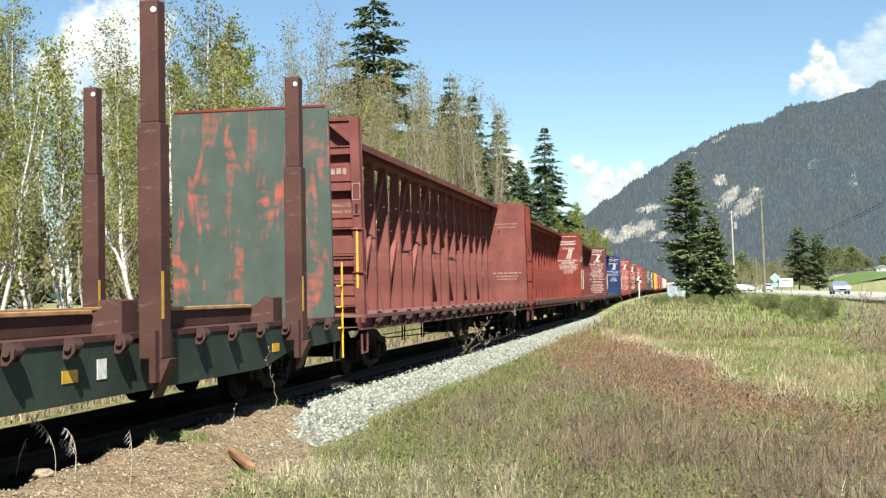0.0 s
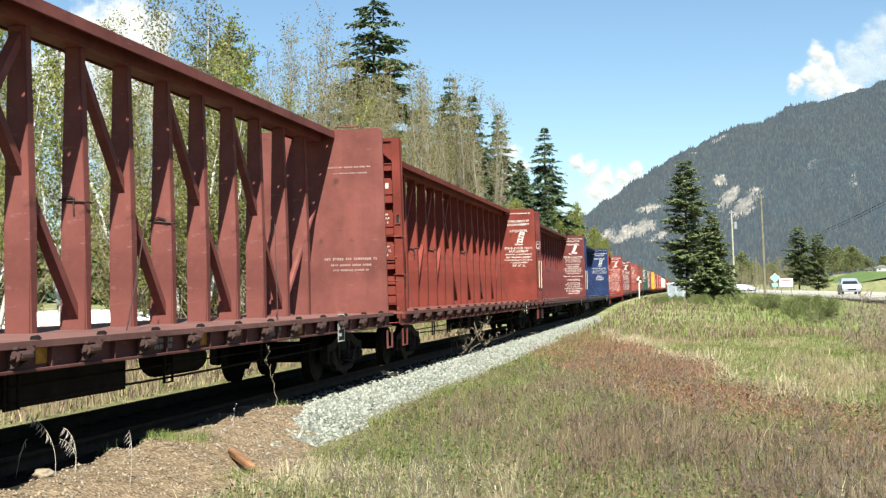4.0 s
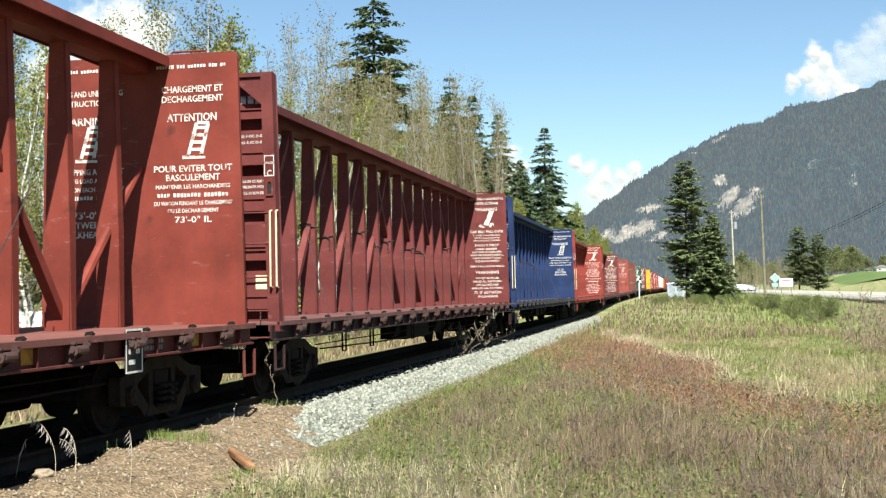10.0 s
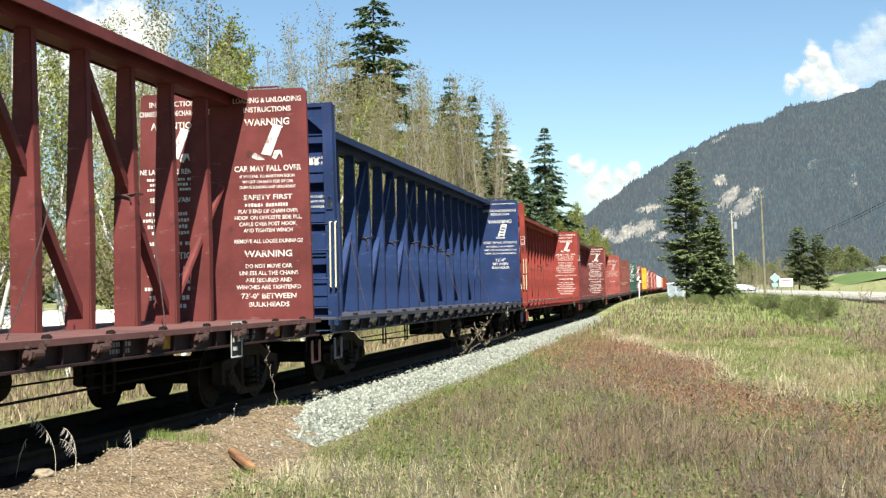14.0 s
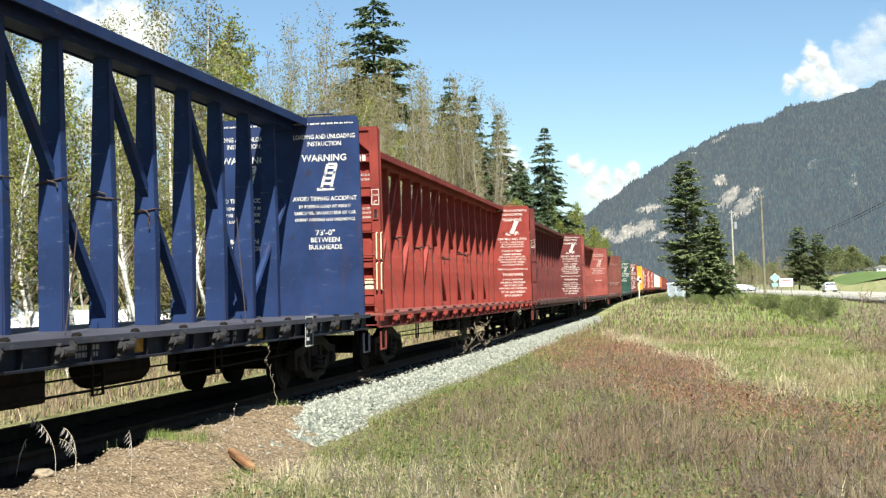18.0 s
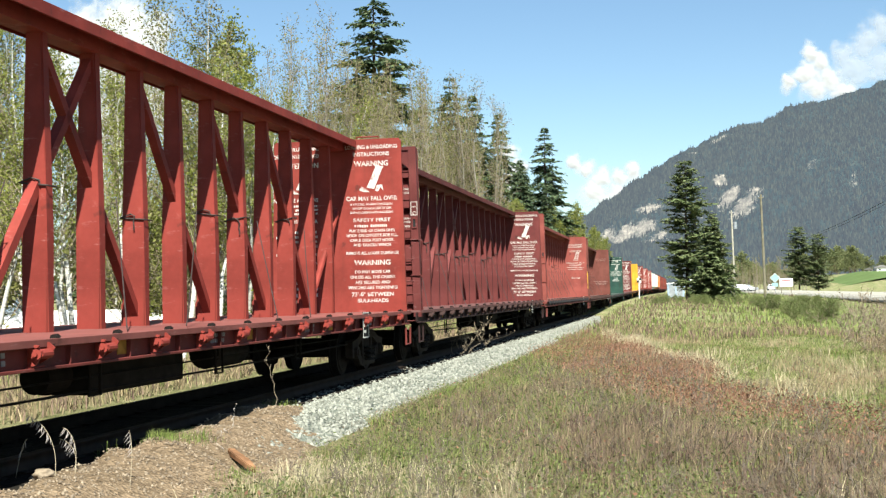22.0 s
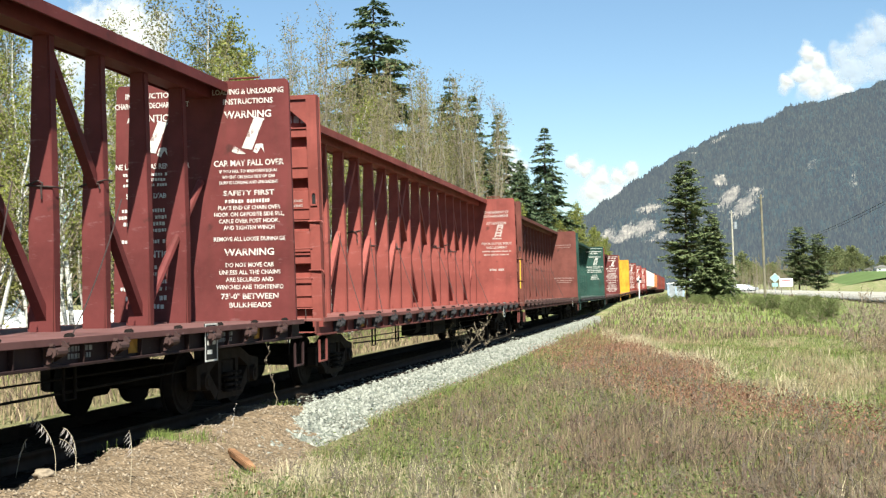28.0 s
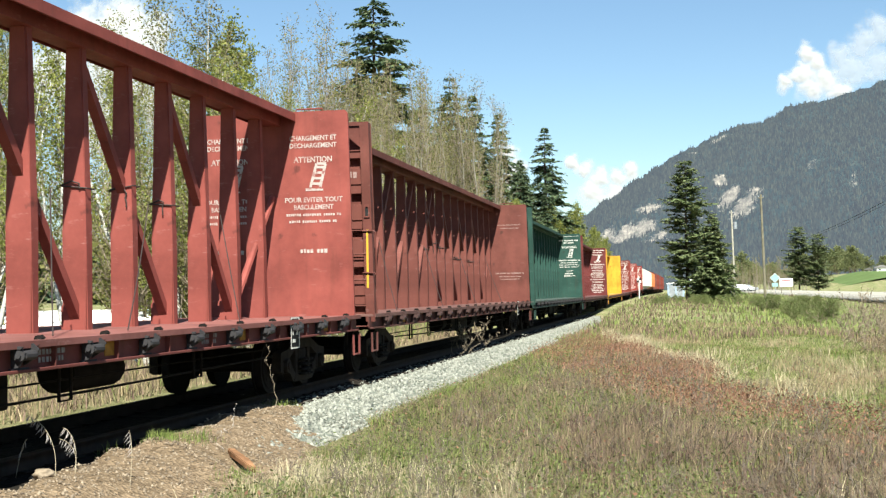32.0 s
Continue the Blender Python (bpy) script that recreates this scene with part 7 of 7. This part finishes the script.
def road_car(paintmat, label, van=False, w=1.78, l=4.5, h=1.45):
    """A passenger car; its nose points along -Y."""
    c = tagged(empty("car"), label, "car", "cars on the highway")
    body = part("body", car_body(w, l, h, van), paintmat, c)
    hood = h * 0.58
    bm = bmesh.new()
    prism(bm, [(-w * 0.42, hood + 0.08), (w * 0.42, hood + 0.08), (w * 0.36, h - 0.09), (-w * 0.36, h - 0.09)], "y", 0, 0.02)
    ang = math.degrees(math.atan2(l * 0.16, h - hood - 0.09))
    part("windscreen", bm, GLASS, c, at=pose(0, -l * 0.225 - 0.055, 0) @ pose(0, 0, hood, -ang, 0, 0) @ pose(0, 0, -hood))
    bm = bmesh.new()
    prism(bm, [(-w * 0.40, hood + 0.14), (w * 0.40, hood + 0.14), (w * 0.36, h - 0.10), (-w * 0.36, h - 0.10)], "y", 0, 0.02)
    part("rear_window", bm, GLASS, c, at=pose(0, l * 0.46, 0) @ pose(0, 0, hood, 16 if van else 38, 0, 0) @ pose(0, 0, -hood))
    for s in (-1, 1):
        bm = bmesh.new()
        prism(bm, [(-l * 0.15, hood + 0.09), (l * 0.36, hood + 0.10), (l * 0.27, h - 0.12), (-l * 0.04, h - 0.12)], "x", -0.012, 0.012)
        part("side_window", bm, GLASS, c, at=pose(s * w * 0.452, 0, 0, 0, 0, 0) @ pose(0, 0, hood, 0, -s * 15, 0) @ pose(0, 0, -hood))
        part("headlight", one_box(s * w * 0.44, s * w * 0.27, -l / 2 - 0.012, -l / 2 + 0.03, 0.60, 0.74, bevel=0.012), LAMP, c)
        part("tail_light", one_box(s * w * 0.45, s * w * 0.33, l / 2 - 0.03, l / 2 + 0.012, 0.66, 0.86, bevel=0.01), REDLAMP, c)
        part("mirror", one_box(s * w * 0.5, s * (w * 0.5 + 0.16), -l * 0.15, -l * 0.15 + 0.08, hood + 0.06, hood + 0.2, bevel=0.02), paintmat, c)
        for y in (-l * 0.31, l * 0.30):
            bm = bmesh.new()
            tube(bm, (s * (w / 2 - 0.2), y, 0.32), (s * (w / 2 + 0.01), y, 0.32), 0.32, n=18)
            t = part("tyre", bm, TYRE, c)
            bm = bmesh.new()
            tube(bm, (s * (w / 2 + 0.008), y, 0.32), (s * (w / 2 + 0.02), y, 0.32), 0.20, n=12)
            part("rim", bm, GREYMETAL, t)
    part("grille", one_box(-0.42, 0.42, -l / 2 - 0.01, -l / 2 + 0.02, 0.42, 0.60), BLACK, c)
    part("number_plate", one_box(-0.16, 0.16, l / 2 + 0.012, l / 2 + 0.02, 0.6, 0.74), WHITE, c)
    return c


crossing_marker()
relay_cabinet()
road_signs()
sedan = road_car(BLUECAR, "grey-blue sedan driving along the highway")
hatch = road_car(SILVER, "silver minivan driving along the highway", True, 1.85, 4.7, 1.7)
white_car = road_car(WHITECAR, "white car driving away along the highway", True, 1.8, 4.4, 1.5)
for x, y, turn, mat, lab in ((11.9, 270, 70, WHITECAR, "white car parked beside the highway"), (13.6, 285, 80, SILVER, "grey car parked beside the highway"), (10.6, 262, 20, WHITECAR, "white pickup parked beside the highway")):
    o = road_car(mat, lab, True)
    o["group"] = "parked cars"
    o.matrix_basis = pose(x, y, 0.83, 0, 0, turn)


def farmhouse(x, y, z, w, d, h, turn, wall, label, pitch=0.22, roof=ROOFMAT):
    f = tagged(empty("farm_building", pose(x, y, z, 0, 0, turn)), label, "building", "farm buildings")
    part("wall", one_box(-w / 2, w / 2, -d / 2, d / 2, -1.0, h), wall, f)
    bm = bmesh.new()
    prism(bm, [(-w / 2 - 0.4, h), (w / 2 + 0.4, h), (0, h + w * pitch)], "y", -d / 2 - 0.4, d / 2 + 0.4)
    part("roof", bm, roof, f)
    for k in (-0.28, 0.28) if w > 2 else ():
        wn_ = part("window", one_box(k * w - 0.6, k * w + 0.6, -d / 2 - 0.04, -d / 2 + 0.02, h * 0.35, h * 0.72), WHITE, f)
        part("pane", one_box(k * w - 0.5, k * w + 0.5, -d / 2 - 0.05, -d / 2 - 0.042, h * 0.38, h * 0.69), GLASS, wn_)


farmhouse(77, 520, 7.0, 5, 4, 1.7, 8, WHITEWALL, "white farmhouse on the valley floor")
farmhouse(72, 520, 6.9, 3, 3, 1.2, -10, STRAW, "small tan shed beside the farmhouse")
farmhouse(52.5, 330, 2.0, 2.6, 2.6, 2.6, 5, ROOFMAT, "dark shed beside the field")
farmhouse(-23.0, 41.0, 0.0, 1.7, 9.6, 0.50, 114, WHITEWALL, "low shed with a white roof behind the birch wood", 0.36, WHITEWALL)
farmhouse(-40, 62, 0.4, 7, 5, 2.2, 62, BLUEWALL, "blue-grey shed behind the birch wood")
bm = bmesh.new()
bmesh.ops.create_grid(bm, x_segments=24, y_segments=12, size=1)
for v in bm.verts:
    v.co = Vector((78 + v.co.x * 32, 432 + v.co.y * 44, 0))
    v.co.z = float(ground_z(v.co.x, v.co.y)) + 0.25
tagged(part("field", bm, FIELD, None), "bright green sown field beyond the highway", "field", kind="structure")


# ---------------------------------------------------------------- close to the camera
def seed_stalk(x, y, height, lean, heads, seed, label):
    """A dry grass stalk that nods under a one-sided row of hanging seeds."""
    rng = random.Random(seed)
    z = float(max(dirt_z(x, y), bank_z(x - TRACK_X)))
    t = tagged(empty("seed_stalk", pose(x, y, z)), label, "grass stalk", "dry seed stalks")
    pts = []
    for k in range(11):
        u = k / 10
        pts.append(Vector((lean * (u ** 2.2), 0.05 * math.sin(3 * u), height * (u - 0.16 * u ** 5))))
    bm = bmesh.new()
    pipe(bm, pts, 0.0026, 6)
    part("stem", bm, STRAW, t)
    for k in range(heads):
        u = 0.52 + 0.48 * k / heads
        i = min(9, int(u * 10))
        p = pts[i].lerp(pts[i + 1], u * 10 - i)
        bm = bmesh.new()
        ln = 0.085 * rng.uniform(0.7, 1.2)
        d = Vector((rng.uniform(-0.9, 0.1), rng.uniform(-0.5, 0.5), -1)).normalized() * ln
        tube(bm, p, p + d * 0.45, 0.0012, 0.0050, 6)
        tube(bm, p + d * 0.45, p + d, 0.0050, 0.001, 6)
        part("seed", bm, SEED, t)
    return t


def at_ground(x, y):
    return float(max(dirt_z(x, y), ground_z(x, y)))


seed_stalk(-5.66, 10.45, 0.66, -0.30, 16, 1, "dry grass stalk nodding under a row of pale seeds")
seed_stalk(-5.62, 10.75, 0.50, -0.12, 11, 2, "dry grass stalk with hanging pale seeds")
seed_stalk(-5.70, 10.9, 0.34, -0.16, 9, 9, "low dry grass stalk bowed by its hanging seeds")
seed_stalk(-6.2, 10.7, 0.46, 0.12, 4, 3, "thin dry grass stalk by the track")
seed_stalk(-5.05, 10.7, 0.60, -0.01, 9, 4, "upright dry stalk on the dirt bank")


def sapling(x, y, height, seed, label, spread=0.12, mat=GREYTWIG, n_limb=7, name="sapling"):
    t = tagged(empty(name, pose(x, y, (at_ground(x, y) if x > -5.9 else -0.2) - 0.02)), label, "twig" if name == "sapling" else "shrub")
    segs, tips = grow(height, seed, crown_from=0.35, spread=spread, upright=1.3, n_limb=n_limb, twigs=2, lean=0.12, r=height * (0.006 if name == "sapling" else 0.011))
    segs = np.array(segs)
    segs[:, [0, 1, 3, 4]] *= 0.35 if name == "sapling" else 1.0
    put("stem", stick_mesh("stem", segs, mat, 5), t)
    return t


sapling(-5.60, 16.15, 0.95, 5, "thin brown bare sapling beside the rails", 0.12, TWIG)
sapling(-5.1, 13.2, 0.55, 6, "thin dry twig on the dirt bank")
for k in range(9):
    sapling(-6.0 + 0.3 * rt.random(), 32.6 + 2.5 * rt.random(), rt.uniform(0.55, 0.95), 30 + k, "bare brownish bush by the ballast", 0.45, TWIG, 12, "bare_bush")
for k in range(44):
    sapling(4.3 + 2.6 * rt.random(), 32 + 10 * rt.random(), rt.uniform(0.8, 1.6), 60 + k, "leafless brown bush in the meadow", 0.4, TWIG, 14, "bare_bush")
for k in range(4):
    sapling(8.4 + 3.4 * rt.random(), 196 + 10 * rt.random(), rt.uniform(2.2, 3.4), 90 + k, "small bare tree by the road", 0.4, TWIG, 14, "bare_bush")

bm = bmesh.new()
prism(bm, [(-0.34, -0.03), (-0.30, 0.05), (0.05, 0.06), (0.30, 0.03), (0.36, -0.02), (0.2, -0.05), (-0.2, -0.06)], "z", -0.04, 0.045)
bmesh.ops.bevel(bm, geom=list(bm.edges), offset=0.012, segments=2, affect="EDGES")
for v in bm.verts:
    v.co += Vector(noise.noise_vector(v.co * 9)) * 0.012
log = tagged(part("broken_wood", bm, ROT, None, at=pose(-4.72, 12.75, at_ground(-4.72, 12.75) + 0.09, 0, 4, -56) @ Matrix.Diagonal((1.75, 0.85, 0.75, 1))), "splintered piece of reddish broken timber on the dirt", "wood")
for i, (x, y, s) in enumerate(((-5.95, 10.75, 0.11), (-6.15, 10.6, 0.12), (-5.75, 10.4, 0.09), (-6.2, 13.7, 0.09), (-6.2, 16.2, 0.10), (-6.1, 11.8, 0.07))):
    bm = bmesh.new()
    bmesh.ops.create_icosphere(bm, subdivisions=3, radius=s)
    for v in bm.verts:
        v.co = v.co * (1 + 0.45 * noise.noise(v.co.normalized() * 1.6 + Vector((i * 7, 0, 0))))
        v.co.z *= 0.6
    tagged(part("stone", bm, PEBBLE, None, at=pose(x, y, at_ground(x, y) + s * 0.2, 0, 0, 40 * i), smooth=True), "rough brownish stone beside the track", "stone", "loose stones")

# dark leafy shrubs in the ditch below the road
bush_src = [broadleaf("ditch_shrub", 1.5, 170 + i, TWIG, LEAF_G, 1400, 0.05, "dense low green shrub in the roadside ditch", "shrub", crown_from=0.03, spread=0.55, upright=0.8, n_limb=30, twigs=5, lean=0.2, r=0.02) for i in range(2)]
for k in range(34):
    x, y = 5.2 + 4.2 * rt.random(), 74 + 30 * rt.random()
    plant(bush_src[k % 2], x, y, rt.uniform(0, 360), rt.uniform(0.4, 0.75), "ditch shrubs")
for k in range(40):
    x, y = -3.0 + 9.5 * rt.random(), 98 + 24 * rt.random()
    plant(bush_src[k % 2], x, y, rt.uniform(0, 360), rt.uniform(0.25, 0.5), "ditch shrubs")
for t in bush_src:
    for o in (*t.children, t):
        bpy.data.objects.remove(o)

rng = np.random.RandomState(55)
tx = np.concatenate([rng.normal(cx_, 0.11, m) for cx_, cy_, m in ((-6.12, 12.1, 120), (-5.75, 13.1, 260), (-5.5, 13.4, 160), (-5.95, 17.6, 120), (-4.5, 12.0, 90))])
ty = np.concatenate([rng.normal(cy_, 0.16, m) for cx_, cy_, m in ((-6.12, 12.1, 120), (-5.75, 13.1, 260), (-5.5, 13.4, 160), (-5.95, 17.6, 120), (-4.5, 12.0, 90))])
tagged(put("green_tufts", blades("green_tufts", tx, ty, np.maximum(dirt_z(tx, ty), ground_z(tx, ty)) - 0.01, rng.uniform(0.04, 0.14, len(tx)), 0.009 + 0 * tx, GRASS_G, 56, 0.6)), "short green tufts sprouting on the dirt bank", "grass", kind="stuff")


# ---------------------------------------------------------------- motion
SPEED = 5.385
LENGTH = 24.88
START = 19.687 + 23 * SPEED

# the train slows a little at first: how far behind an even pace it still is, every four seconds
LAG = (1.12, 1.0, 0.62, 0.32, 0.0, -0.03, 0.10, 0.03, 0.0)


def motions():
    times = [4.0 * k for k in range(9)]
    for car, index in CARS:
        s0 = START + index * LENGTH - (0.5 if index == -5 else 0.0)
        walk(car, [(t, track_pose(s0 - SPEED * t + lag)) for t, lag in zip(times, LAG)])
    turn = math.degrees(SPEED / WHEEL_R)
    for w, y in WHEELSETS:
        walk(w, [(0.1 * k, pose(0, y, WHEEL_R, turn * 0.1 * k)) for k in range(321)])
    for car, x, y0, v, turn in ((sedan, 16.8, 144.3, -28.0, 0), (hatch, 16.8, 268.0, -33.0, 0), (white_car, 22.0, 152.3 - 33.0 * 16.5, 33.0, 180)):
        walk(car, [(t, pose(x - 0.00001 * max(0, y0 + v * t - 200) ** 2, y0 + v * t, 0.67 + 0.35 * float(smooth01(200, 500, y0 + v * t)), 0, 0, turn)) for t in times])
    for ob, at, drift in CLOUDS:
        walk(ob, [(0.0, Matrix.Translation(at)), (CLIP, Matrix.Translation(at + Vector((drift, 0, 0))))])


motions()
